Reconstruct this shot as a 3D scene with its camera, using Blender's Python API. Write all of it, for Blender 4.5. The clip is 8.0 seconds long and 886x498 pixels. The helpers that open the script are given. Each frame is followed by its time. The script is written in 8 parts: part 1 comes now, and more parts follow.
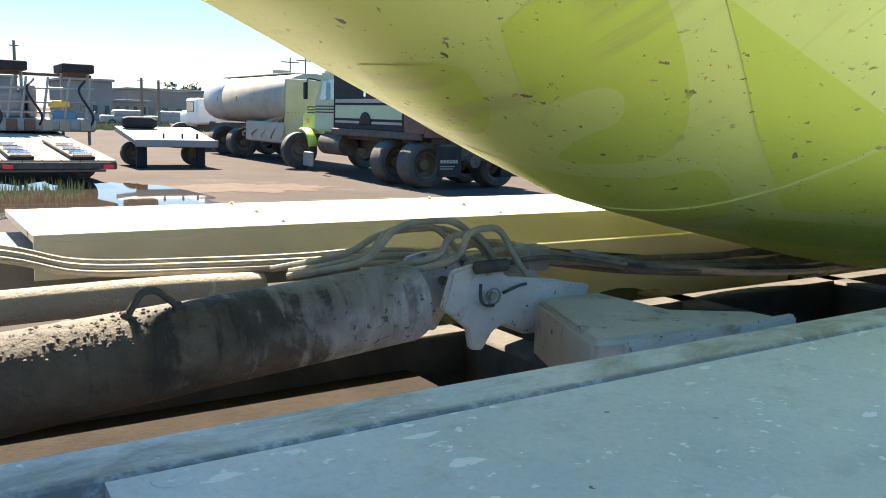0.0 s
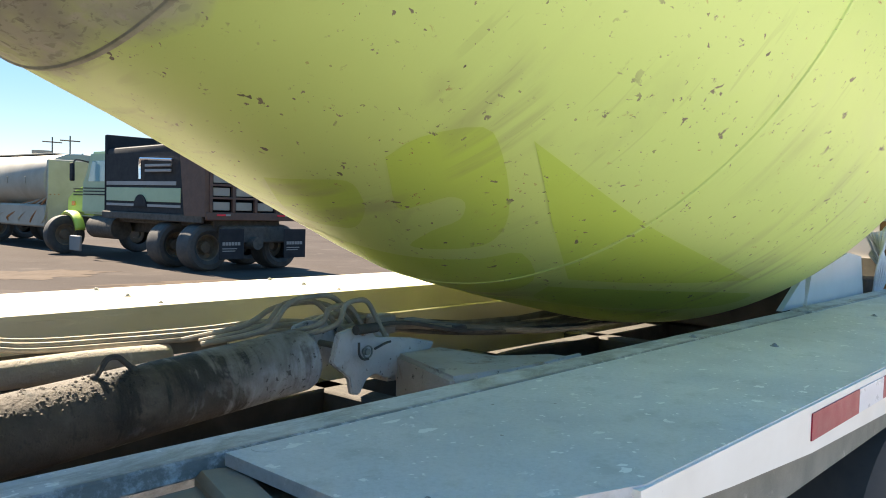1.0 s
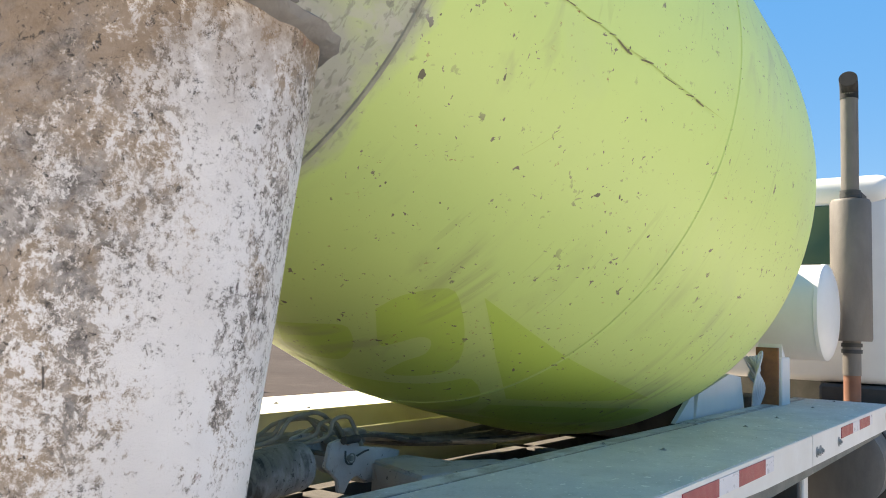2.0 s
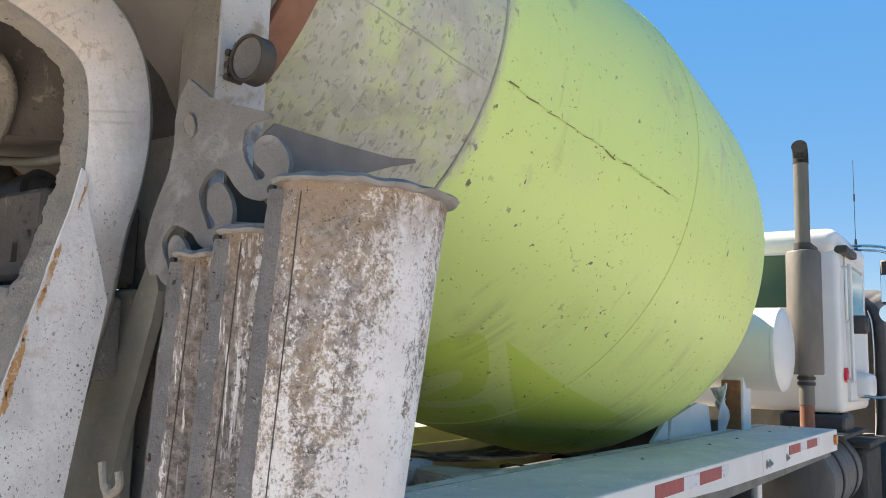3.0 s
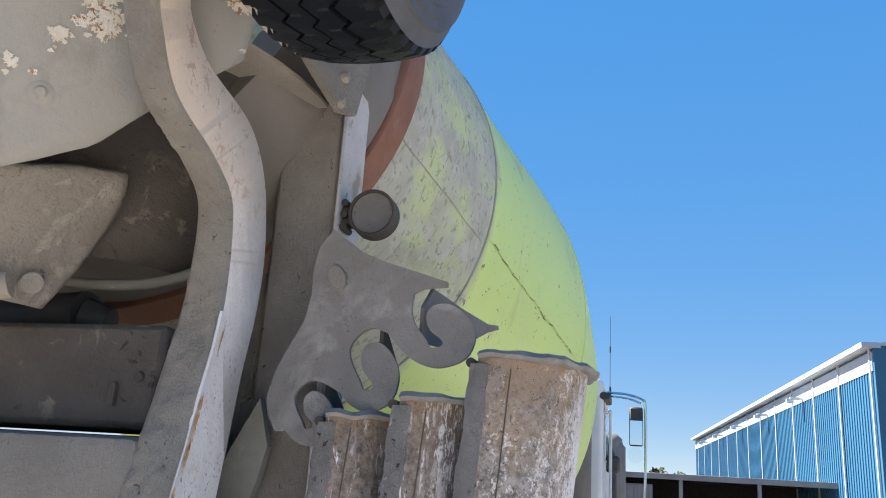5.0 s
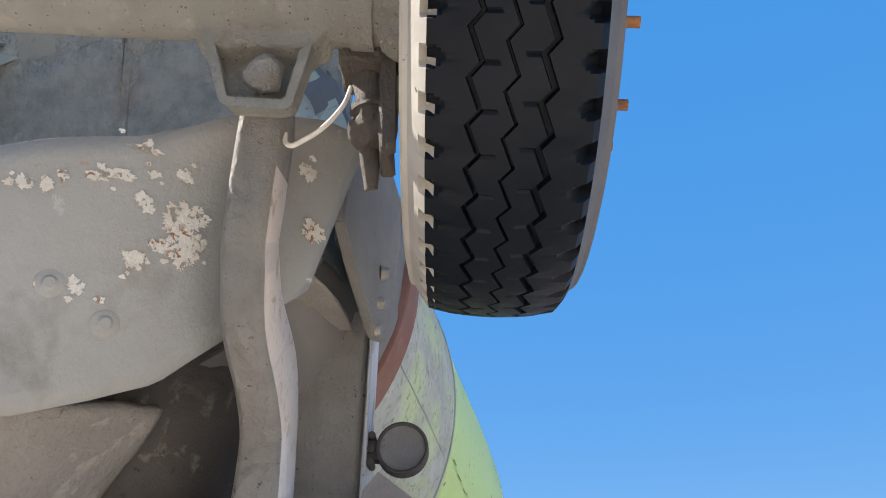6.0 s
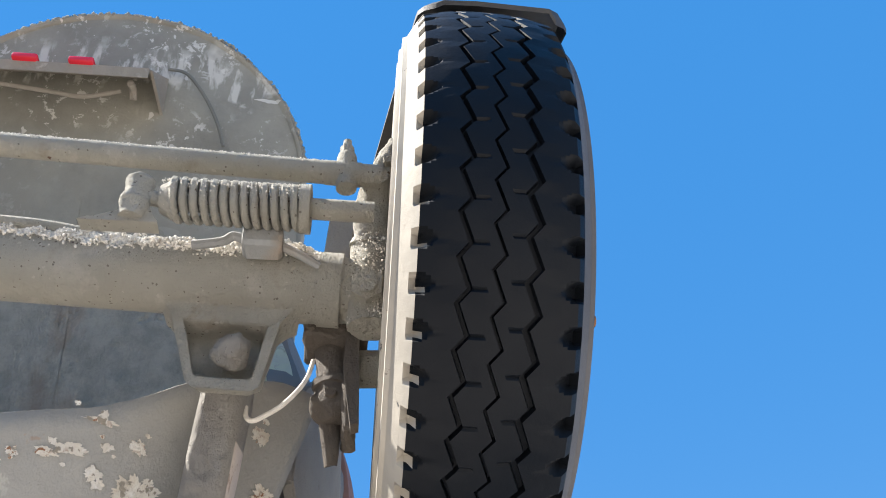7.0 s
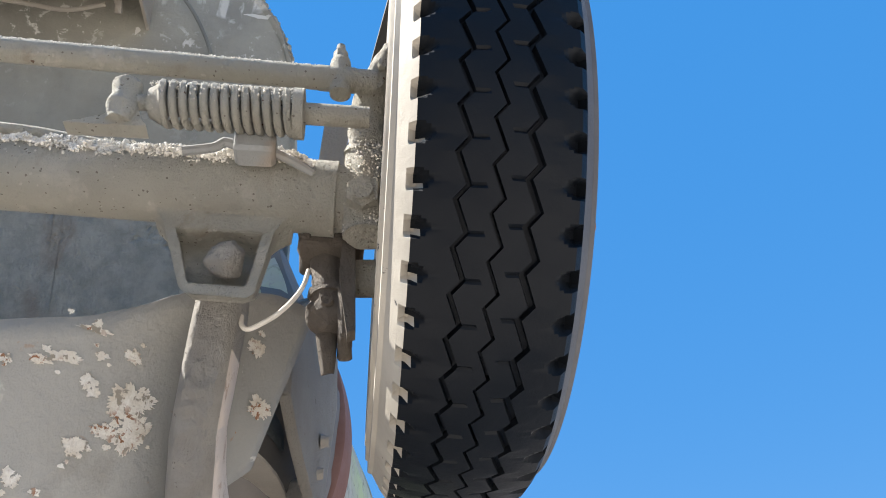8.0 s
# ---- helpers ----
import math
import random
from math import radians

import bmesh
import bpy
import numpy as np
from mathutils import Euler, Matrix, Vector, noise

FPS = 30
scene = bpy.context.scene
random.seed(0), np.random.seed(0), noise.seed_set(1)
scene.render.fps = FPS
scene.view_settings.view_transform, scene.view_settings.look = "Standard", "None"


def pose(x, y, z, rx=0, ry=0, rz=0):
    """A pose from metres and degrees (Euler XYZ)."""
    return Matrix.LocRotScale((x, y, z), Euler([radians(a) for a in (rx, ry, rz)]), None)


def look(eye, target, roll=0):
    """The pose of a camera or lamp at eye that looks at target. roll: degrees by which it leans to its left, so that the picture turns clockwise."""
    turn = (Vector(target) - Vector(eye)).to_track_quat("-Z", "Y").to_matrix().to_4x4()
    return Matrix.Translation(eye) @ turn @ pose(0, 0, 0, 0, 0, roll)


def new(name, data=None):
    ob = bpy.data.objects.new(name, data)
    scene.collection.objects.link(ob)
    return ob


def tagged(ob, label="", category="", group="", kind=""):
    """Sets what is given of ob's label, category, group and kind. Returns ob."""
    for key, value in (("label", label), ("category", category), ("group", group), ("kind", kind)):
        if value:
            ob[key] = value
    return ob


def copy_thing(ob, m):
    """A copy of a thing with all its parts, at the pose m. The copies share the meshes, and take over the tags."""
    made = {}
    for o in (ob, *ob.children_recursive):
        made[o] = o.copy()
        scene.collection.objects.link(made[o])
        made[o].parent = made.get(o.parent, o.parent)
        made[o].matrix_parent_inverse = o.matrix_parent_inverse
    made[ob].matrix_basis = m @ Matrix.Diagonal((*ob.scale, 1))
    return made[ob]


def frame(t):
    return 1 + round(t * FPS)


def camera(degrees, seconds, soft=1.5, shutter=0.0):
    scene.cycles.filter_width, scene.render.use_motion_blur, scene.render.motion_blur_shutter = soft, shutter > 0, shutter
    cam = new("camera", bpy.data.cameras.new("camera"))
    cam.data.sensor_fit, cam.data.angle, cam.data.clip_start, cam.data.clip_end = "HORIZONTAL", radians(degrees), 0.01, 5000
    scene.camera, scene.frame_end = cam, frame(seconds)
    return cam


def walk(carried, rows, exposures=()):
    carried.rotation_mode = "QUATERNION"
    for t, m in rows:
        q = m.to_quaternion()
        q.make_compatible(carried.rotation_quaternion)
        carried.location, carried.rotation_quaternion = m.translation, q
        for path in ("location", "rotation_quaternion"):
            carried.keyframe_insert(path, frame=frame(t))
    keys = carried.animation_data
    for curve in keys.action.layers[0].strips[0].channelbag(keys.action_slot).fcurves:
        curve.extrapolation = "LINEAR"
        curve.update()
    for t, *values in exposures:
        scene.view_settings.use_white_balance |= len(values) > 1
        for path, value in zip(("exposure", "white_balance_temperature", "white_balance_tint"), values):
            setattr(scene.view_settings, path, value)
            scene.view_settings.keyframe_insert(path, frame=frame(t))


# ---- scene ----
cam = camera(56.2, 8.0, soft=1.0)
PATH = [
    (0, (-0.068, -0.194, 1.521), (1.027, 1.451, 1.213), 1.9),
    (0.5, (-0.254, -0.309, 1.516), (1.052, 1.192, 1.315), 1.7),
    (1, (-0.532, -0.426, 1.555), (0.976, 0.885, 1.454), 1.7),
    (1.2, (-0.643, -0.470, 1.581), (0.932, 0.762, 1.538), 1.7),
    (2.3, (-1.276, -0.766, 1.617), (0.341, 0.389, 1.850), 1.6),
    (2.5, (-1.424, -0.801, 1.616), (0.200, 0.337, 1.871), 1.5),
    (3, (-1.781, -0.980, 1.612), (-0.148, 0.143, 1.879), 1.8),
    (3.5, (-2.002, -0.995, 1.621), (-0.359, 0.119, 1.868), 3.5),
    (4, (-2.193, -0.815, 1.624), (-0.463, 0.140, 1.931), 5.1),
    (4.2, (-2.220, -0.730, 1.624), (-0.450, 0.130, 1.983), 5.2),
    (5.3, (-2.242, 0.004, 1.707), (-0.381, 0.301, 2.376), 3.1),
    (5.5, (-2.236, 0.103, 1.726), (-0.396, 0.304, 2.483), 2.7),
    (6, (-2.284, 0.275, 1.807), (-0.524, 0.295, 2.756), 1.3),
    (6.5, (-2.355, 0.353, 1.874), (-0.736, 0.225, 3.040), -0.8),
    (7, (-2.391, 0.353, 1.896), (-0.897, 0.179, 3.214), -1.7),
    (7.2, (-2.391, 0.350, 1.894), (-0.921, 0.168, 3.238), -1.95),
    (7.5, (-2.388, 0.345, 1.889), (-0.905, 0.152, 3.216), -2.3),
    (8, (-2.348, 0.355, 1.878), (-0.757, 0.158, 3.073), -2.0),
]
EXPOSURE = [(0, 3.14, 7600, 11), (0.5, 3.03, 7600, 11), (1.2, 2.76, 7500, 11), (2.5, 2.36, 7250, 11), (4.2, 2.32, 6900, 11), (5.5, 2.16, 6350, 12), (6.5, 2.2, 6250, 11), (8, 2.2, 6200, 10)]
walk(cam, [(t, look(eye, target, roll)) for t, eye, target, roll in PATH], EXPOSURE)


# ---- sky, sun ----
SUN_DIR = Vector((0.08, 0.65, 0.755)).normalized()
world = bpy.data.worlds.new("world")
scene.world = world
world.use_nodes = True
wn, wl = world.node_tree.nodes, world.node_tree.links
wn.clear()
sky = wn.new("ShaderNodeTexSky")
sky.sky_type, sky.sun_disc = "NISHITA", False
sky.sun_elevation = math.asin(SUN_DIR.z)
sky.sun_rotation = math.atan2(SUN_DIR.x, SUN_DIR.y)
sky.altitude, sky.air_density, sky.dust_density, sky.ozone_density = 1000, 0.7, 0.0, 2.5
wbg, wout = wn.new("ShaderNodeBackground"), wn.new("ShaderNodeOutputWorld")
wbg.inputs["Strength"].default_value = 0.154
wgm = wn.new("ShaderNodeGamma")
wgm.inputs["Gamma"].default_value = 0.13
whs = wn.new("ShaderNodeHueSaturation")
whs.inputs["Saturation"].default_value = 5.8
whs.inputs["Hue"].default_value = 0.511
wl.new(sky.outputs[0], wgm.inputs["Color"])
wl.new(wgm.outputs[0], whs.inputs["Color"])
wl.new(whs.outputs[0], wbg.inputs["Color"])
wl.new(wbg.outputs[0], wout.inputs["Surface"])
sun_data = bpy.data.lights.new("sun", "SUN")
sun_data.energy, sun_data.angle, sun_data.color = 3.3, radians(0.53), (1.0, 0.93, 0.83)
sun = new("sun", sun_data)
sun.matrix_world = look(SUN_DIR * 60, (0, 0, 0))


# ---- materials ----
def surf(name, c1, c2, scale=5.0, rough=0.6, metal=0.0, bump=0.15, bscale=60.0, spots=(), detail=6.0, vary=0.0, rvar=0.15, stretch=None):
    """A worn surface: two tones over a noise, spots (colour, scale, cut, softness, wide cut) on top, fine relief."""
    m = bpy.data.materials.new(name)
    m.use_nodes = True
    n, l = m.node_tree.nodes, m.node_tree.links
    b = n["Principled BSDF"]
    b.inputs["Metallic"].default_value = metal
    tc = n.new("ShaderNodeTexCoord")
    co = tc.outputs["Object"]
    if stretch:
        mp = n.new("ShaderNodeMapping")
        mp.inputs["Scale"].default_value = stretch
        l.new(co, mp.inputs["Vector"])
        co = mp.outputs[0]

    def noise_tex(sc, det=detail, rg=0.6, dist=0.0):
        t = n.new("ShaderNodeTexNoise")
        t.inputs["Scale"].default_value, t.inputs["Detail"].default_value = sc, det
        t.inputs["Roughness"].default_value, t.inputs["Distortion"].default_value = rg, dist
        l.new(co, t.inputs["Vector"])
        return t.outputs["Fac"]

    def ramp(fac, a, z):
        r = n.new("ShaderNodeMapRange")
        r.inputs["From Min"].default_value, r.inputs["From Max"].default_value = a, z
        l.new(fac, r.inputs["Value"])
        return r.outputs[0]

    def mixed(fac, a, z):
        x = n.new("ShaderNodeMix")
        x.data_type = "RGBA"
        l.new(fac, x.inputs["Factor"])
        for sock, val in ((x.inputs["A"], a), (x.inputs["B"], z)):
            if isinstance(val, tuple):
                sock.default_value = (*val, 1)
            else:
                l.new(val, sock)
        return x.outputs["Result"]

    col = mixed(ramp(noise_tex(scale, dist=0.3), 0.34, 0.66), c1, c2)
    for c, sc, cut, softness, wide in spots:
        f = ramp(noise_tex(sc, 4.0, 0.65, 0.4), cut, cut + softness)
        if wide:
            mul = n.new("ShaderNodeMath")
            mul.operation = "MULTIPLY"
            l.new(f, mul.inputs[0])
            l.new(ramp(noise_tex(sc * 0.17, 2.0), wide, wide + 0.12), mul.inputs[1])
            f = mul.outputs[0]
        col = mixed(f, col, c)
    if vary:
        oi, hs = n.new("ShaderNodeObjectInfo"), n.new("ShaderNodeHueSaturation")
        mr = n.new("ShaderNodeMapRange")
        mr.inputs["To Min"].default_value, mr.inputs["To Max"].default_value = 1 - vary, 1 + vary
        l.new(oi.outputs["Random"], mr.inputs["Value"])
        l.new(mr.outputs[0], hs.inputs["Value"])
        l.new(col, hs.inputs["Color"])
        col = hs.outputs["Color"]
    l.new(col, b.inputs["Base Color"])
    r = n.new("ShaderNodeMapRange")
    r.inputs["To Min"].default_value, r.inputs["To Max"].default_value = max(0.03, rough - rvar), min(1, rough + rvar)
    l.new(noise_tex(scale * 3), r.inputs["Value"])
    l.new(r.outputs[0], b.inputs["Roughness"])
    if bump:
        bp = n.new("ShaderNodeBump")
        bp.inputs["Strength"].default_value, bp.inputs["Distance"].default_value = min(1.0, bump), 0.01 * max(1.0, bump)
        hs = n.new("ShaderNodeMath")
        hs.operation = "MULTIPLY_ADD"
        l.new(noise_tex(bscale * 2.6, 6.0, 0.75), hs.inputs[0])
        hs.inputs[1].default_value = 0.45
        l.new(noise_tex(bscale, 8.0, 0.7), hs.inputs[2])
        l.new(hs.outputs[0], bp.inputs["Height"])
        l.new(bp.outputs[0], b.inputs["Normal"])
    return m


def plain(name, c, rough=0.5, metal=0.0, trans=0.0, emit=0.0):
    m = bpy.data.materials.new(name)
    m.use_nodes = True
    b = m.node_tree.nodes["Principled BSDF"]
    b.inputs["Base Color"].default_value = (*c, 1)
    b.inputs["Roughness"].default_value, b.inputs["Metallic"].default_value = rough, metal
    b.inputs["Transmission Weight"].default_value = trans
    return m


M = {
    "deck_face": surf("deck_face_paint", (0.76, 0.74, 0.70), (0.68, 0.65, 0.60), 3, 0.5, 0, 0.1, 40, (((0.45, 0.38, 0.30), 30, 0.68, 0.04, 0.5),)),
    "deck_sun": surf("sunlit_dusty_deck_paint", (0.64, 0.595, 0.49), (0.56, 0.50, 0.395), 2.5, 0.7, 0, 0.12, 50, (((0.40, 0.33, 0.24), 22, 0.70, 0.05, 0.5),)),
    "tape_red": surf("red_reflective_tape", (0.31, 0.012, 0.036), (0.25, 0.012, 0.03), 9, 0.35, 0, 0.06, 300),
    "tape_white": surf("white_reflective_tape", (0.62, 0.63, 0.66), (0.55, 0.56, 0.60), 9, 0.3, 0, 0.06, 300),
    "white": surf("white_truck_paint", (0.72, 0.71, 0.685), (0.65, 0.64, 0.615), 2.5, 0.35, 0, 0.04, 30, (((0.45, 0.36, 0.26), 40, 0.72, 0.05, 0.5),)),
    "dusty": surf("dried_cement_film", (0.445, 0.40, 0.335), (0.365, 0.325, 0.27), 6, 0.88, 0, 1.0, 75, (((0.58, 0.53, 0.45), 18, 0.60, 0.08, 0.45), ((0.22, 0.18, 0.14), 90, 0.69, 0.03, 0.4))),
    "caked": surf("caked_cement", (0.43, 0.395, 0.34), (0.34, 0.31, 0.265), 5, 0.92, 0, 2.2, 95, (((0.38, 0.34, 0.285), 9, 0.55, 0.1, 0), ((0.20, 0.17, 0.14), 70, 0.66, 0.04, 0.42))),
    "dusty_dark": surf("dark_cement_film", (0.235, 0.23, 0.20), (0.165, 0.165, 0.145), 7, 0.9, 0, 0.4, 60, (((0.34, 0.32, 0.28), 20, 0.64, 0.08, 0.45),)),
    "crust": surf("crusted_cement", (0.56, 0.525, 0.465), (0.45, 0.415, 0.365), 14, 0.95, 0, 2.6, 120, (((0.20, 0.18, 0.16), 60, 0.64, 0.05, 0),)),
    "hood": surf("cement_stained_sheet", (0.345, 0.335, 0.305), (0.275, 0.268, 0.245), 2.2, 0.80, 0, 0.5, 45, (((0.30, 0.285, 0.25), 1.6, 0.52, 0.2, 0), ((0.66, 0.62, 0.54), 14, 0.64, 0.03, 0.52), ((0.30, 0.15, 0.07), 26, 0.66, 0.04, 0.54), ((0.20, 0.185, 0.155), 5, 0.56, 0.12, 0.46))),
    "plate": surf("bare_grey_steel_plate", (0.30, 0.285, 0.270), (0.215, 0.203, 0.192), 6, 0.78, 0.0, 1.0, 55, (((0.40, 0.385, 0.365), 5, 0.56, 0.10, 0.45), ((0.36, 0.34, 0.31), 14, 0.60, 0.10, 0.45), ((0.11, 0.10, 0.09), 60, 0.66, 0.03, 0.42), ((0.24, 0.15, 0.10), 22, 0.68, 0.04, 0.5))),
    "chute_edge": surf("grey_chute_flange", (0.34, 0.325, 0.318), (0.24, 0.23, 0.222), 14, 0.88, 0.0, 1.6, 70, (((0.50, 0.465, 0.42), 34, 0.58, 0.05, 0.42), ((0.09, 0.055, 0.05), 46, 0.62, 0.03, 0.40), ((0.30, 0.16, 0.08), 30, 0.66, 0.04, 0.48))),
    "chute_rim": surf("cement_caked_rim", (0.42, 0.405, 0.39), (0.30, 0.287, 0.275), 18, 0.85, 0, 1.2, 60),
    "rubber": surf("tyre_rubber", (0.0038, 0.0052, 0.0078), (0.0065, 0.008, 0.0105), 8, 0.48, 0, 0.12, 120),
    # sidewalls in two copies, dusty sunlit inner and shaded outer, light put into colour
    "sidewall": surf("sunlit_dusty_sidewall_rubber", (0.46, 0.42, 0.35), (0.33, 0.30, 0.25), 6, 0.85, 0, 0.2, 100, (((0.05, 0.05, 0.05), 40, 0.66, 0.05, 0.4),)),
    "sidewall_shaded": surf("shaded_sidewall_rubber", (0.10, 0.10, 0.105), (0.07, 0.07, 0.075), 6, 0.7, 0, 0.2, 100),
    "crumb": surf("pale_cement_crumbs", (0.85, 0.80, 0.71), (0.66, 0.61, 0.53), 60, 0.95, 0, 0.3, 200),
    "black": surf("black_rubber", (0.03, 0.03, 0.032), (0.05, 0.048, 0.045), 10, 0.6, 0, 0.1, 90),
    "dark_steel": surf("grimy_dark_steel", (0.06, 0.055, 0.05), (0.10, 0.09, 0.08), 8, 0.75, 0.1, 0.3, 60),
    "rust_ring": surf("rusty_brown_track_ring", (0.20, 0.085, 0.05), (0.26, 0.13, 0.085), 7, 0.7, 0.1, 0.15, 60, (((0.35, 0.32, 0.28), 12, 0.62, 0.1, 0.5),)),
    "rust": surf("orange_rust", (0.34, 0.15, 0.06), (0.22, 0.10, 0.05), 16, 0.85, 0.1, 0.4, 80),
    "chips": surf("exposed_primer", (0.82, 0.79, 0.72), (0.66, 0.59, 0.48), 30, 0.85, 0, 0.8, 90, (((0.30, 0.14, 0.065), 80, 0.545, 0.03, 0.45), ((0.33, 0.29, 0.23), 60, 0.58, 0.03, 0))),
    "hose": surf("dusty_hose", (0.36, 0.32, 0.25), (0.24, 0.21, 0.165), 20, 0.8, 0, 0.2, 60),
    "shaded_floor": surf("shaded_mud_film", (0.022, 0.0165, 0.012), (0.014, 0.0108, 0.008), 4, 0.9, 0, 0.6, 40),
    "hose_dark": surf("dark_hose", (0.05, 0.05, 0.055), (0.14, 0.13, 0.11), 12, 0.7, 0, 0.15, 60),
    "tube": surf("stained_white_bracket_paint", (0.56, 0.55, 0.54), (0.42, 0.40, 0.37), 5, 0.65, 0, 0.6, 60, (((0.30, 0.25, 0.19), 6, 0.54, 0.10, 0), ((0.15, 0.13, 0.11), 18, 0.60, 0.06, 0.45), ((0.30, 0.15, 0.08), 15, 0.64, 0.05, 0.50), ((0.08, 0.07, 0.06), 60, 0.64, 0.03, 0.42))),
    "muffler": surf("weathered_muffler_steel", (0.165, 0.148, 0.130), (0.115, 0.103, 0.091), 7, 0.6, 0.15, 0.2, 50, (((0.24, 0.15, 0.10), 9, 0.66, 0.12, 0.5),), stretch=(1, 1, 0.35)),
    "chrome": plain("chrome", (0.75, 0.76, 0.78), 0.12, 1.0),
    "mirror": plain("mirror_glass", (0.9, 0.92, 0.93), 0.02, 1.0),
    "glass": plain("dark_cab_glass", (0.035, 0.075, 0.065), 0.06, 0.0),
    "pane": plain("pale_window_glass", (0.20, 0.36, 0.38), 0.08, 0.0),
    "lamp_red": plain("red_lamp_lens", (0.75, 0.03, 0.05), 0.2),
    "lamp_amber": plain("amber_lamp_lens", (0.55, 0.16, 0.02), 0.25),
    "bolt": surf("zinc_bolt", (0.34, 0.35, 0.34), (0.26, 0.26, 0.25), 60, 0.5, 0.4, 0.15, 150),
    "hood_grey": surf("grey_hood_underside", (0.19, 0.175, 0.16), (0.15, 0.135, 0.12), 4, 0.8, 0, 0.25, 30),
    "horn": surf("dark_weathered_plate", (0.24, 0.21, 0.185), (0.17, 0.148, 0.13), 8, 0.7, 0.1, 0.3, 70),
    "grimy_brown": surf("grimy_brown_casting", (0.10, 0.083, 0.066), (0.15, 0.125, 0.10), 14, 0.85, 0.0, 1.0, 70),
    "lime": surf("lime_truck_paint", (0.36, 0.47, 0.06), (0.32, 0.42, 0.06), 3, 0.4, 0, 0.03, 40),
    "lime_pale": surf("pale_mint_paint", (0.28, 0.38, 0.24), (0.25, 0.34, 0.22), 3, 0.45, 0, 0.03, 40),
    "brown_bed": surf("rusty_brown_dump_bed", (0.12, 0.065, 0.045), (0.09, 0.05, 0.038), 5, 0.75, 0.1, 0.2, 30),
    "tarp": surf("black_tarp", (0.016, 0.017, 0.02), (0.026, 0.027, 0.03), 4, 0.75, 0, 0.3, 12),
    "tan_tank": surf("dusty_tan_tank_paint", (0.29, 0.268, 0.225), (0.23, 0.212, 0.175), 1.6, 0.6, 0, 0.1, 20, (((0.30, 0.20, 0.12), 5, 0.68, 0.08, 0.5),)),
    "steel_tank": surf("bright_tank_steel", (0.34, 0.35, 0.37), (0.28, 0.29, 0.30), 2, 0.45, 0.35, 0.05, 20),
    "trailer_deck": surf("pale_trailer_planks", (0.34, 0.29, 0.23), (0.26, 0.225, 0.18), 4, 0.8, 0, 0.2, 30),
    "wood": surf("weathered_wood", (0.22, 0.16, 0.11), (0.16, 0.12, 0.085), 8, 0.85, 0, 0.3, 40, stretch=(1, 1, 0.2)),
    "sheet_blue": surf("blue_ribbed_cladding", (0.045, 0.17, 0.30), (0.05, 0.19, 0.33), 0.4, 0.5, 0.0, 0.03, 8),
    "sheet_navy": surf("teal_end_wall", (0.045, 0.15, 0.24), (0.05, 0.17, 0.265), 0.4, 0.5, 0.0, 0.03, 8),
    "trim": surf("pale_metal_trim", (0.62, 0.66, 0.68), (0.56, 0.60, 0.63), 2, 0.45, 0, 0.03, 20),
    "shed": surf("shed_steel", (0.27, 0.26, 0.25), (0.21, 0.20, 0.19), 0.8, 0.6, 0, 0.05, 10),
    "shed_white": surf("white_container_paint", (0.27, 0.265, 0.26), (0.21, 0.205, 0.20), 0.9, 0.55, 0, 0.05, 10),
    "yellow": surf("yellow_machine_paint", (0.62, 0.38, 0.05), (0.54, 0.32, 0.05), 4, 0.55, 0, 0.06, 30),
    "grey_far": surf("far_grey_wall", (0.22, 0.21, 0.20), (0.18, 0.175, 0.17), 0.3, 0.8, 0, 0.05, 4),
    "tan_far": surf("far_tan_wall", (0.30, 0.25, 0.20), (0.25, 0.21, 0.17), 0.3, 0.8, 0, 0.05, 4),
    "leaf": surf("tree_leaves", (0.085, 0.10, 0.045), (0.055, 0.07, 0.032), 1.5, 0.7, 0, 0.0, 10),
    "bark": surf("tree_bark", (0.13, 0.10, 0.075), (0.09, 0.07, 0.05), 6, 0.9, 0, 0.4, 30),
    "grass": surf("dry_yard_grass", (0.16, 0.19, 0.055), (0.24, 0.21, 0.09), 0.8, 0.9, 0, 0.0, 10),
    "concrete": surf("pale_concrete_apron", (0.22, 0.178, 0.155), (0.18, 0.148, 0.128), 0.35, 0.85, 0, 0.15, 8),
    "apron": surf("light_bouncing_concrete", (0.62, 0.565, 0.50), (0.54, 0.49, 0.43), 0.5, 0.88, 0, 0.3, 10, (((0.36, 0.30, 0.25), 1.1, 0.55, 0.15, 0), ((0.25, 0.20, 0.17), 3.0, 0.66, 0.08, 0.45))),
    "red_paint": surf("faded_red_kerb_paint", (0.45, 0.16, 0.13), (0.48, 0.30, 0.25), 1.2, 0.8, 0, 0.1, 12),
}


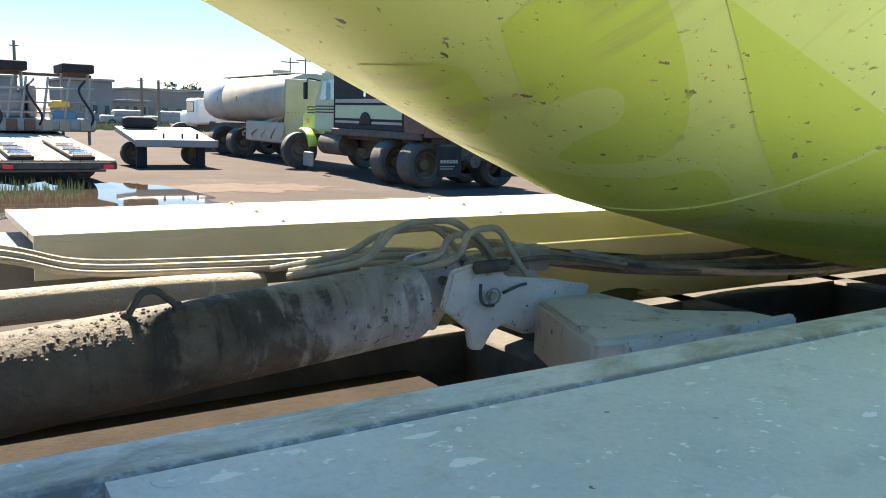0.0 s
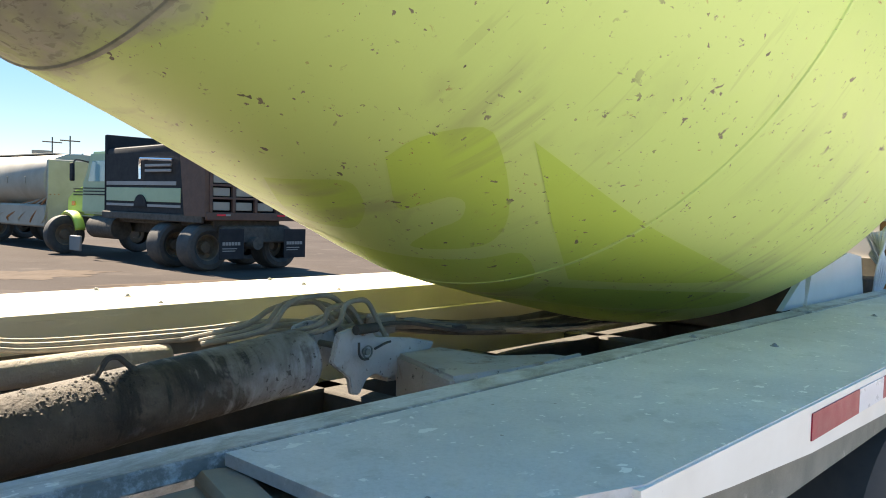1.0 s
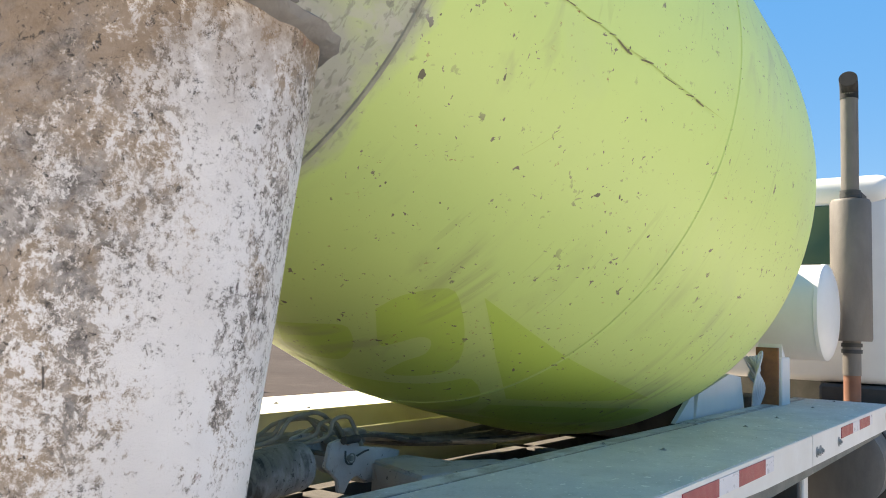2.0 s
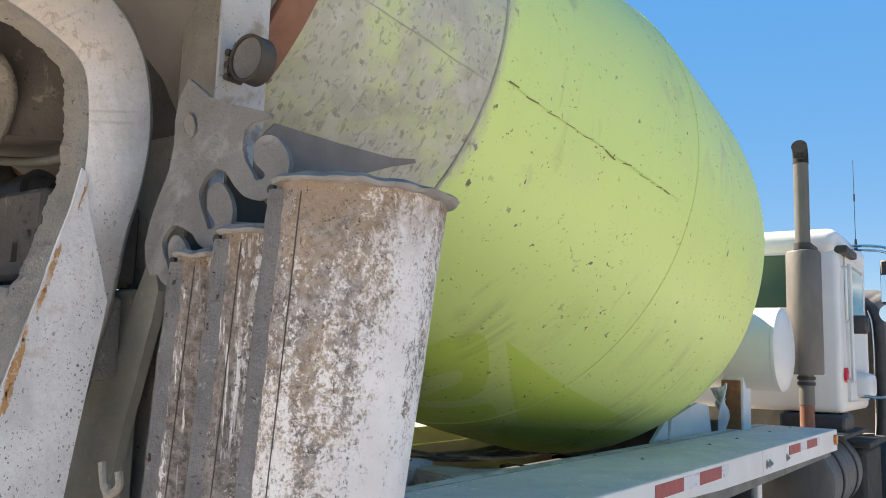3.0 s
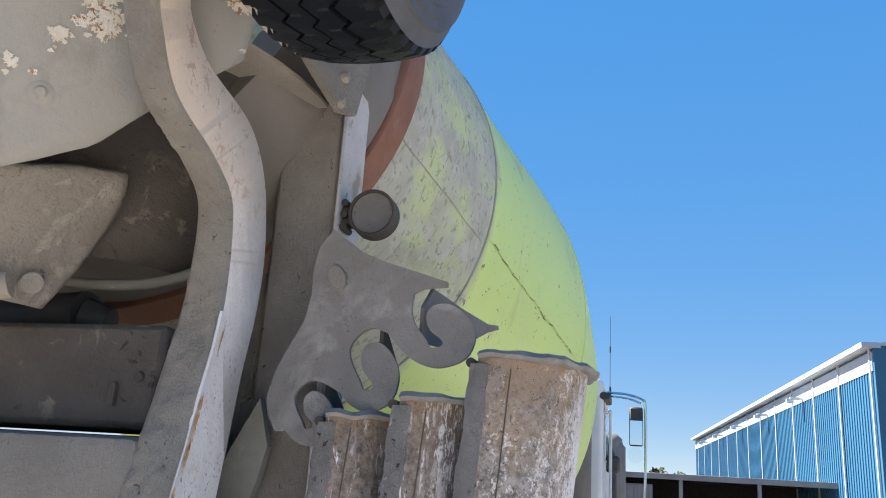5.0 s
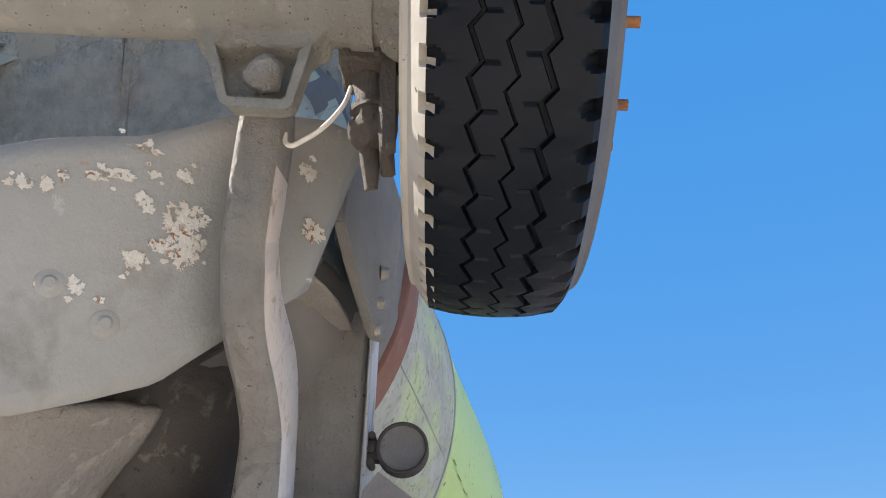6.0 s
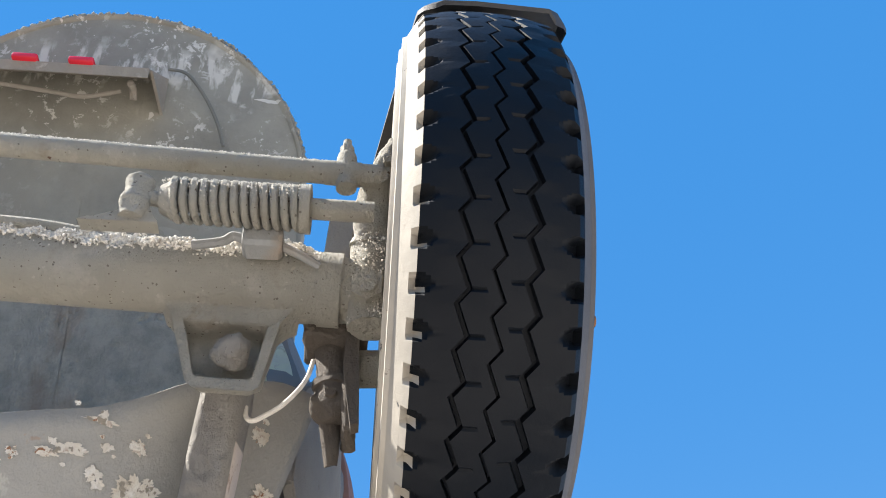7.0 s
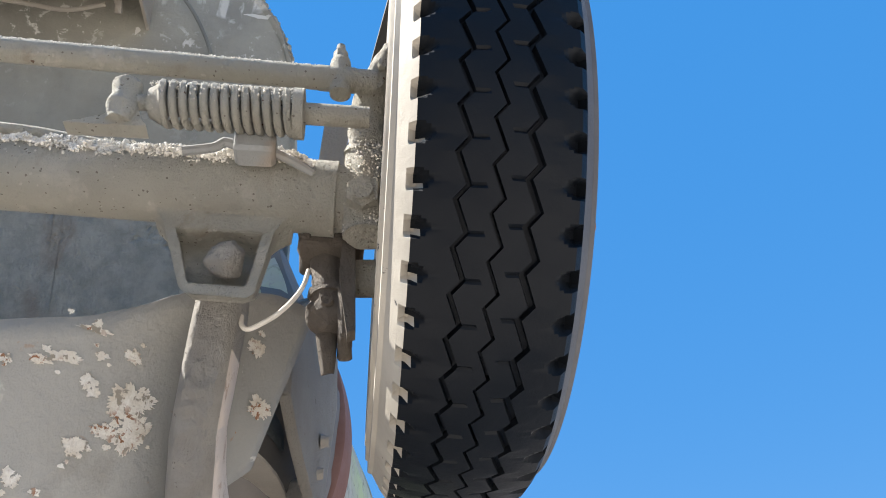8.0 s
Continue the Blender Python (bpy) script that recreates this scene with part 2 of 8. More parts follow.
class Graph:
    """Short forms for a material's nodes, on the object's own coordinates."""

    def __init__(self, name, rough=0.6, old=None):
        self.m = old or bpy.data.materials.new(name)
        self.m.use_nodes = True
        self.n, self.l = self.m.node_tree.nodes, self.m.node_tree.links
        self.b = self.n["Principled BSDF"]
        self.b.inputs["Roughness"].default_value = rough
        self.co = self.n.new("ShaderNodeTexCoord").outputs["Object"]

    def put(self, sock, v):
        if isinstance(v, (int, float)):
            sock.default_value = v
        elif isinstance(v, tuple):
            sock.default_value = (*v, 1)
        else:
            self.l.new(v, sock)

    def scaled(self, st, rot=(0, 0, 0)):
        mp = self.n.new("ShaderNodeMapping")
        mp.inputs["Scale"].default_value, mp.inputs["Rotation"].default_value = st, rot
        self.l.new(self.co, mp.inputs["Vector"])
        return mp.outputs[0]

    def noise(self, sc, det=6.0, rg=0.6, dist=0.0, st=None, rot=(0, 0, 0)):
        t = self.n.new("ShaderNodeTexNoise")
        t.inputs["Scale"].default_value, t.inputs["Detail"].default_value = sc, det
        t.inputs["Roughness"].default_value, t.inputs["Distortion"].default_value = rg, dist
        self.l.new(self.scaled(st, rot) if st else self.co, t.inputs["Vector"])
        return t.outputs["Fac"]

    def chips(self, sc, share, r0, r1, st=(1, 1, 1), rot=(0, 0, 0), warp=0.35):
        """Separate ragged flecks: a share of the cells holds one, of radius r0 to r1 of a cell."""
        wob = self.n.new("ShaderNodeTexNoise")
        wob.inputs["Scale"].default_value, wob.inputs["Detail"].default_value = sc * 1.7, 4.0
        src = self.scaled(st, rot)
        self.l.new(src, wob.inputs["Vector"])
        vm = self.n.new("ShaderNodeVectorMath")
        vm.operation = "MULTIPLY_ADD"
        self.l.new(wob.outputs["Color"], vm.inputs[0])
        vm.inputs[1].default_value = (warp / sc * 2,) * 3
        self.l.new(src, vm.inputs[2])
        v = self.n.new("ShaderNodeTexVoronoi")
        v.inputs["Scale"].default_value = sc
        self.l.new(vm.outputs[0], v.inputs["Vector"])
        sp = self.n.new("ShaderNodeSeparateColor")
        self.l.new(v.outputs["Color"], sp.inputs[0])
        radius = self.ramp(sp.outputs[1], 0, 1, r0, r1)
        near = self.math("LESS_THAN", v.outputs["Distance"], radius)
        return self.math("MULTIPLY", near, self.math("LESS_THAN", sp.outputs[0], share))

    def ramp(self, v, a, z, lo=0.0, hi=1.0):
        r = self.n.new("ShaderNodeMapRange")
        for k, x in zip(("From Min", "From Max", "To Min", "To Max"), (a, z, lo, hi)):
            self.put(r.inputs[k], x)
        self.put(r.inputs["Value"], v)
        return r.outputs[0]

    def math(self, kind, a, z):
        x = self.n.new("ShaderNodeMath")
        x.operation = kind
        self.put(x.inputs[0], a)
        self.put(x.inputs[1], z)
        return x.outputs[0]

    def mix(self, f, a, z):
        x = self.n.new("ShaderNodeMix")
        x.data_type = "RGBA"
        self.put(x.inputs["Factor"], f)
        self.put(x.inputs["A"], a)
        self.put(x.inputs["B"], z)
        return x.outputs["Result"]

    def axis(self, k):
        s = self.n.new("ShaderNodeSeparateXYZ")
        self.l.new(self.co, s.inputs[0])
        return s.outputs[k]

    def finish(self, col, height=None, strength=0.4, rough=None):
        self.put(self.b.inputs["Base Color"], col)
        if rough is not None:
            self.put(self.b.inputs["Roughness"], rough)
        if height is not None:
            bp = self.n.new("ShaderNodeBump")
            bp.inputs["Strength"].default_value, bp.inputs["Distance"].default_value = min(1.0, strength), 0.010 * max(1.0, strength)
            self.l.new(height, bp.inputs["Height"])
            self.l.new(bp.outputs[0], self.b.inputs["Normal"])
        return self.m


def chute_material(name, bare, top):
    """White chute paint worn through to brown-grey film; bare: how much is gone; top: the height of the rim, where wear is worst."""
    g = Graph(name, 0.62)
    z, x = g.axis("Z"), g.axis("X")
    white = g.mix(g.ramp(g.noise(6, 6), 0.35, 0.65), (0.88, 0.84, 0.815), (0.78, 0.735, 0.705))
    dim = 0.72 if bare > 0.2 else 1.0
    film = g.mix(g.ramp(g.noise(48, 9, 0.78), 0.40, 0.60), (0.145 * dim, 0.125 * dim, 0.11 * dim), (0.45 * dim, 0.40 * dim, 0.365 * dim))
    rim = g.ramp(z, top - 0.62, top + 0.02, -0.13, 0.10)
    edge = g.ramp(x, -0.77, -0.60, 0.15, -0.06)
    broad = g.ramp(g.noise(3.6, 4, 0.6, 0.8, (1, 1, 0.6)), 0.3, 0.7, -0.14, 0.13)
    streaks = g.ramp(g.noise(15, 5, 0.6, 0.4, (1, 1, 0.10)), 0.36, 0.68, -0.10, 0.15)
    wear = g.math("ADD", g.math("ADD", g.math("ADD", rim, edge), broad), g.math("ADD", streaks, bare))
    blot = g.ramp(g.noise(46, 9, 0.82, 0.4, (1, 1, 0.8)), 0.25, 0.75, -0.10, 0.72)
    fine = g.ramp(g.noise(150, 8, 0.82, 0.2), 0.2, 0.8, -0.28, 0.58)
    total = g.math("ADD", g.math("ADD", blot, fine), wear)
    tan = g.math("MULTIPLY", g.ramp(total, 0.42, 0.53), g.ramp(g.math("ADD", g.noise(5.5, 4, 0.6), g.math("MULTIPLY", edge, 0.6)), 0.47, 0.58))
    col = g.mix(g.math("MULTIPLY", tan, 0.8), white, (0.43, 0.27, 0.135))
    col = g.mix(g.math("MULTIPLY", g.ramp(total, 0.40, 0.52), 0.45), col, (0.45, 0.41, 0.37))
    col = g.mix(g.ramp(total, 0.52, 0.575), col, film)
    warm = g.math("MULTIPLY", g.ramp(g.math("ADD", g.noise(8, 6, 0.68, 0.4), g.math("MULTIPLY", g.math("ADD", edge, rim), 0.5)), 0.50, 0.60), g.ramp(total, 0.34, 0.46))
    col = g.mix(g.math("MULTIPLY", warm, 0.15 if bare > 0.2 else 0.5), col, (0.44, 0.30, 0.18))
    lip = g.math("MULTIPLY", g.ramp(z, top - 0.14, top - 0.01), g.ramp(g.noise(24, 7, 0.72), 0.36, 0.54))
    col = g.mix(g.math("MULTIPLY", lip, 0.7), col, (0.29, 0.20, 0.13))
    runs = g.math("MULTIPLY", g.ramp(g.noise(40, 7, 0.72, 1.0, (1, 1, 0.09)), 0.55, 0.58), g.ramp(g.noise(9, 4, 0.6, 0.5, (1, 1, 0.4)), 0.42, 0.52))
    torn = g.math("MULTIPLY", g.ramp(g.noise(90, 8, 0.8, 0.3, (1, 1, 0.35)), 0.50, 0.54), g.ramp(g.noise(12, 5, 0.65, 0.6, (1, 1, 0.14)), 0.50, 0.56))
    flecks = g.math("MAXIMUM", runs, torn)
    col = g.mix(g.math("MULTIPLY", flecks, min(1.0, 4 * max(0.0, bare))), col, (0.80, 0.755, 0.725))
    col = g.mix(g.math("MULTIPLY", g.ramp(g.noise(120, 9, 0.8, 0.6), 0.56, 0.62), g.ramp(total, 0.34, 0.50)), col, (0.06, 0.05, 0.042))
    for st, rot, share in (((1, 1, 0.16), (0.5, 0.6, 0.3), 0.34), ((1, 1, 0.10), (-0.6, 0.35, 0.0), 0.20)):
        cut = g.chips(30, share, 0.03, 0.10, st, rot, 0.5)
        col = g.mix(g.math("MULTIPLY", cut, 0.85), col, (0.085, 0.07, 0.06))
    spot = g.math("MULTIPLY", g.chips(13, 0.30, 0.06, 0.20, (1, 1, 0.55), (0.3, 0.1, 0.2), 0.6), g.ramp(g.noise(4.2, 3), 0.45, 0.53))
    col = g.mix(spot, col, (0.31, 0.145, 0.06))
    red = g.math("MULTIPLY", g.chips(48, 0.30, 0.06, 0.22, (1, 1, 0.6), (0.2, 0.3, 0.1), 0.6), g.ramp(g.noise(3.4, 3), 0.54, 0.60))
    col = g.mix(g.math("MULTIPLY", red, min(1.0, 0.25 + 2.5 * max(0.0, bare))), col, (0.42, 0.12, 0.09))
    ht = g.math("SUBTRACT", g.math("MULTIPLY", g.math("ADD", blot, fine), 0.6), g.ramp(total, 0.50, 0.58, 0.0, 0.5))
    return g.finish(col, ht, 0.5, g.ramp(total, 0.45, 0.6, 0.5, 0.88))


def arm_material(name, coated):
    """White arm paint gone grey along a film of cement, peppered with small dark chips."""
    g = Graph(name, 0.6)
    z = g.axis("Z")
    col = g.mix(g.ramp(g.noise(4, 6), 0.35, 0.65), (0.86, 0.825, 0.79), (0.74, 0.70, 0.665))
    haze = g.math("MULTIPLY", g.ramp(g.noise(7, 6, 0.65, 0.5, (1, 1, 0.45)), 0.46, 0.66), 0.55)
    col = g.mix(haze, col, (0.47, 0.445, 0.42))
    col = g.mix(g.math("MULTIPLY", g.ramp(g.noise(140, 7, 0.75), 0.50, 0.62), 0.30), col, (0.50, 0.47, 0.44))
    col = g.mix(g.math("MULTIPLY", g.ramp(g.noise(13, 5, 0.65, 0.6), 0.62, 0.70), 0.35), col, (0.46, 0.33, 0.22))
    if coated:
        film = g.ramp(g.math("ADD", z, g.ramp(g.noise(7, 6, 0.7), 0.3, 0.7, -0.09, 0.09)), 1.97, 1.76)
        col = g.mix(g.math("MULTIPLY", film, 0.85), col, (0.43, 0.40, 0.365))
        dust = g.math("MULTIPLY", g.ramp(g.noise(3.2, 6, 0.65, 0.6), 0.36, 0.62), g.ramp(z, 2.0, 2.25, 0.35, 1.0))
        col = g.mix(g.math("MAXIMUM", dust, g.ramp(z, 2.05, 2.25, 0.0, 0.78)), col, (0.55, 0.455, 0.36))
        fray = g.math("MULTIPLY", g.ramp(g.noise(26, 7, 0.75, 0.4), 0.55, 0.60), g.ramp(z, 2.1, 2.3))
        col = g.mix(g.math("MULTIPLY", fray, 0.7), col, (0.33, 0.22, 0.14))
    low = g.ramp(g.math("ADD", z, g.ramp(g.noise(5, 4), 0.3, 0.7, -0.2, 0.2)), 2.05, 1.45, 0.2, 1.0)
    clump = g.math("MULTIPLY", g.ramp(g.noise(9, 4), 0.38, 0.52), low)
    for sc, share, r0, r1, st in ((60, 0.55, 0.06, 0.20, (1, 1, 0.6)), (100, 0.65, 0.08, 0.26, (1, 1, 0.7)), (34, 0.20, 0.05, 0.15, (1, 1, 0.4)), (170, 0.5, 0.1, 0.3, (1, 1, 1))):
        col = g.mix(g.math("MULTIPLY", g.chips(sc, share, r0, r1, st, (0.3, 0.5, 0.2), 0.6), clump), col, (0.13, 0.115, 0.105))
    return g.finish(col, g.math("ADD", g.math("MULTIPLY", g.noise(60, 7, 0.7), 0.5), g.noise(9, 4)), 0.35)


def deck_material():
    """Grey-blue deck paint with flaked white spots and grime."""
    g = Graph("deck_paint", 0.5)
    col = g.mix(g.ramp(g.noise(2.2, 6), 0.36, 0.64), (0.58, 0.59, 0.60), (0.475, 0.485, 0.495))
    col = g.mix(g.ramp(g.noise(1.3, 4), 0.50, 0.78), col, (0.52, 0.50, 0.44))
    col = g.mix(g.math("MULTIPLY", g.ramp(g.noise(120, 5, 0.7), 0.45, 0.7), 0.35), col, (0.31, 0.325, 0.32))
    col = g.mix(g.math("MULTIPLY", g.ramp(g.noise(14, 6, 0.7), 0.54, 0.66), 0.5), col, (0.33, 0.35, 0.34))
    clump = g.ramp(g.noise(3.2, 3), 0.40, 0.48)
    for sc, share, r0, r1, st in ((7, 0.26, 0.02, 0.10, (0.42, 1, 1)), (15, 0.45, 0.04, 0.16, (0.5, 1, 1)), (34, 0.42, 0.08, 0.26, (0.6, 1, 1)), (80, 0.30, 0.1, 0.3, (1, 1, 1)), (16, 0.25, 0.02, 0.08, (0.15, 1, 1))):
        f = g.math("MULTIPLY", g.chips(sc, share, r0, r1, st, (0, 0, 0.3), 0.6), clump)
        col = g.mix(f, col, (0.74, 0.74, 0.72))
    col = g.mix(g.chips(24, 0.10, 0.04, 0.12), col, (0.13, 0.12, 0.10))
    y = g.axis("Y")
    strip = g.math("MULTIPLY", g.ramp(y, 0.418, 0.436), g.ramp(g.noise(15, 7, 0.72, 0.5, (0.4, 1, 1)), 0.44, 0.62))
    col = g.mix(g.math("MULTIPLY", strip, 0.7), col, (0.20, 0.19, 0.165))
    joint = g.math("MULTIPLY", g.ramp(g.math("ABSOLUTE", g.math("SUBTRACT", y, 0.432), 0.0), 0.014, 0.004), g.ramp(g.noise(30, 6, 0.7), 0.36, 0.52))
    col = g.mix(g.math("MULTIPLY", joint, 0.75), col, (0.13, 0.125, 0.11))
    return g.finish(col, g.noise(70, 8, 0.7), 0.25, g.ramp(g.noise(9, 5), 0.3, 0.7, 0.38, 0.68))


def crusty_material():
    """Cement splashed on and dried: lumpy film with pits, pale scabs and brown specks."""
    g = Graph("pitted_cement_coat", 0.92)
    col = g.mix(g.ramp(g.noise(7, 6, 0.6), 0.35, 0.65), (0.575, 0.545, 0.46), (0.48, 0.452, 0.375))
    col = g.mix(g.math("MULTIPLY", g.ramp(g.noise(16, 6, 0.65), 0.55, 0.63), 0.7), col, (0.63, 0.585, 0.50))
    col = g.mix(g.math("MULTIPLY", g.ramp(g.noise(11, 5, 0.6, 0.4), 0.60, 0.70), 0.5), col, (0.36, 0.29, 0.21))
    pit = g.chips(150, 0.22, 0.08, 0.30)
    col = g.mix(g.math("MULTIPLY", pit, 0.75), col, (0.17, 0.14, 0.11))
    scab = g.chips(80, 0.18, 0.08, 0.30)
    col = g.mix(g.math("MULTIPLY", scab, 0.6), col, (0.68, 0.64, 0.56))
    col = g.mix(g.chips(34, 0.10, 0.05, 0.16), col, (0.20, 0.13, 0.09))
    ht = g.math("ADD", g.math("MULTIPLY", g.noise(130, 8, 0.75), 0.8), g.math("SUBTRACT", g.math("MULTIPLY", g.noise(38, 6, 0.65), 1.2), g.math("MULTIPLY", pit, 0.35)))
    return g.finish(col, g.math("ADD", ht, g.math("MULTIPLY", scab, 0.25)), 2.2)


def hopper_material():
    """Cement-grey sheet with white paint left in flakes and drips."""
    g = Graph("flaked_hopper_sheet", 0.8)
    col = g.mix(g.ramp(g.noise(5, 7, 0.65), 0.35, 0.65), (0.34, 0.325, 0.27), (0.245, 0.235, 0.20))
    col = g.mix(g.ramp(g.noise(1.8, 4), 0.5, 0.65), col, (0.30, 0.28, 0.23))
    paint = g.math("MULTIPLY", g.ramp(g.noise(26, 7, 0.72, 0.4), 0.56, 0.60), g.ramp(g.noise(3.1, 3), 0.49, 0.58))
    high = g.ramp(g.math("ADD", g.axis("Z"), g.ramp(g.noise(4, 4), 0.3, 0.7, -0.15, 0.15)), 3.52, 3.66, 0.12, 1.0)
    col = g.mix(g.math("MULTIPLY", g.chips(30, 0.2, 0.06, 0.22, (1, 1, 0.6)), high), col, (0.60, 0.58, 0.53))
    col = g.mix(g.math("MULTIPLY", paint, high), col, (0.62, 0.60, 0.55))
    # white runs worn into the sheet above the lamp bar
    z = g.math("ADD", g.axis("Z"), g.ramp(g.noise(9, 3), 0.3, 0.7, -0.06, 0.06))
    band = g.math("MULTIPLY", g.ramp(z, 3.84, 3.87), g.ramp(z, 4.0, 3.93))
    runs = g.ramp(g.noise(17, 6, 0.6, 0.3, (1, 1, 0.22), (0.25, 0, 0)), 0.49, 0.56)
    col = g.mix(g.math("MULTIPLY", g.math("MULTIPLY", band, runs), 0.8), col, (0.66, 0.64, 0.58))
    col = g.mix(g.math("MULTIPLY", g.chips(9, 0.22, 0.10, 0.26, (1, 0.5, 1.6)), high), col, (0.63, 0.61, 0.55))
    # crusted lower sheet, its tone raised to stand in for bounced light
    crust = g.ramp(g.math("ADD", g.axis("Z"), g.ramp(g.noise(6, 5, 0.65), 0.3, 0.7, -0.16, 0.16)), 3.30, 3.20)
    lumps = g.mix(g.ramp(g.noise(17, 7, 0.7), 0.38, 0.62), (0.37, 0.372, 0.335), (0.53, 0.525, 0.47))
    lumps = g.mix(g.math("MULTIPLY", g.ramp(g.noise(4, 4, 0.6, 0.5, (1, 1, 0.4)), 0.60, 0.68), 0.35), lumps, (0.34, 0.22, 0.15))
    col = g.mix(crust, col, lumps)
    ht = g.math("ADD", g.math("MULTIPLY", g.noise(40, 8, 0.7), 0.4), g.math("MULTIPLY", crust, g.math("MULTIPLY", g.noise(24, 8, 0.72), 3.0)))
    return g.finish(col, ht, 1.3)


def cylinder_material():
    """Mud-caked at the rear, running out in drips over the pale sleeve."""
    g = Graph("mud_streaked_cylinder", 0.75)
    x, z = g.axis("X"), g.axis("Z")
    mud = g.mix(g.ramp(g.noise(11, 7, 0.65), 0.35, 0.65), (0.055, 0.044, 0.034), (0.10, 0.082, 0.064))
    mud = g.mix(g.ramp(g.noise(5, 5), 0.52, 0.66), mud, (0.16, 0.135, 0.105))
    paint = g.mix(g.ramp(g.noise(9, 6, 0.65, 0.4, (1, 0.5, 0.5)), 0.4, 0.62), (0.50, 0.505, 0.52), (0.27, 0.26, 0.245))
    drip = g.noise(22, 4, 0.6, 0.4, (1, 0.12, 0.12))
    blot = g.noise(7, 6, 0.65, 0.5)
    e = g.math("ADD", x, g.math("ADD", g.ramp(drip, 0.3, 0.7, -0.20, 0.20), g.ramp(blot, 0.3, 0.7, -0.22, 0.22)))
    col = g.mix(g.ramp(e, 0.36, 0.60), mud, paint)
    col = g.mix(g.math("MULTIPLY", g.ramp(g.noise(60, 6), 0.60, 0.65), 0.8), col, (0.06, 0.05, 0.04))
    # an oily patch on the back, running down in drips
    d = g.math("ADD", z, g.math("ADD", g.ramp(drip, 0.3, 0.7, -0.05, 0.06), g.ramp(blot, 0.3, 0.7, -0.04, 0.04)))
    h = g.math("SUBTRACT", d, g.math("MULTIPLY", x, 0.19))
    oil = g.math("MULTIPLY", g.ramp(h, 1.075, 1.11), g.math("MULTIPLY", g.ramp(e, 0.24, 0.34), g.ramp(e, 0.70, 0.52)))
    col = g.mix(g.math("MULTIPLY", oil, 0.92), col, (0.028, 0.024, 0.019))
    back = g.math("MULTIPLY", g.ramp(h, 1.095, 1.125), g.ramp(e, 0.5, 0.6))
    col = g.mix(g.math("MULTIPLY", back, 0.6), col, (0.16, 0.15, 0.125))
    return g.finish(col, g.noise(55, 8, 0.7), 0.9)


def ground_material():
    m = surf("dirt_yard", (0.060, 0.050, 0.045), (0.047, 0.039, 0.035), 0.22, 0.9, 0, 0.6, 9, (((0.072, 0.060, 0.053), 0.8, 0.56, 0.15, 0), ((0.055, 0.040, 0.033), 1.9, 0.66, 0.10, 0.45), ((0.14, 0.12, 0.105), 14, 0.68, 0.05, 0.4)))
    return m


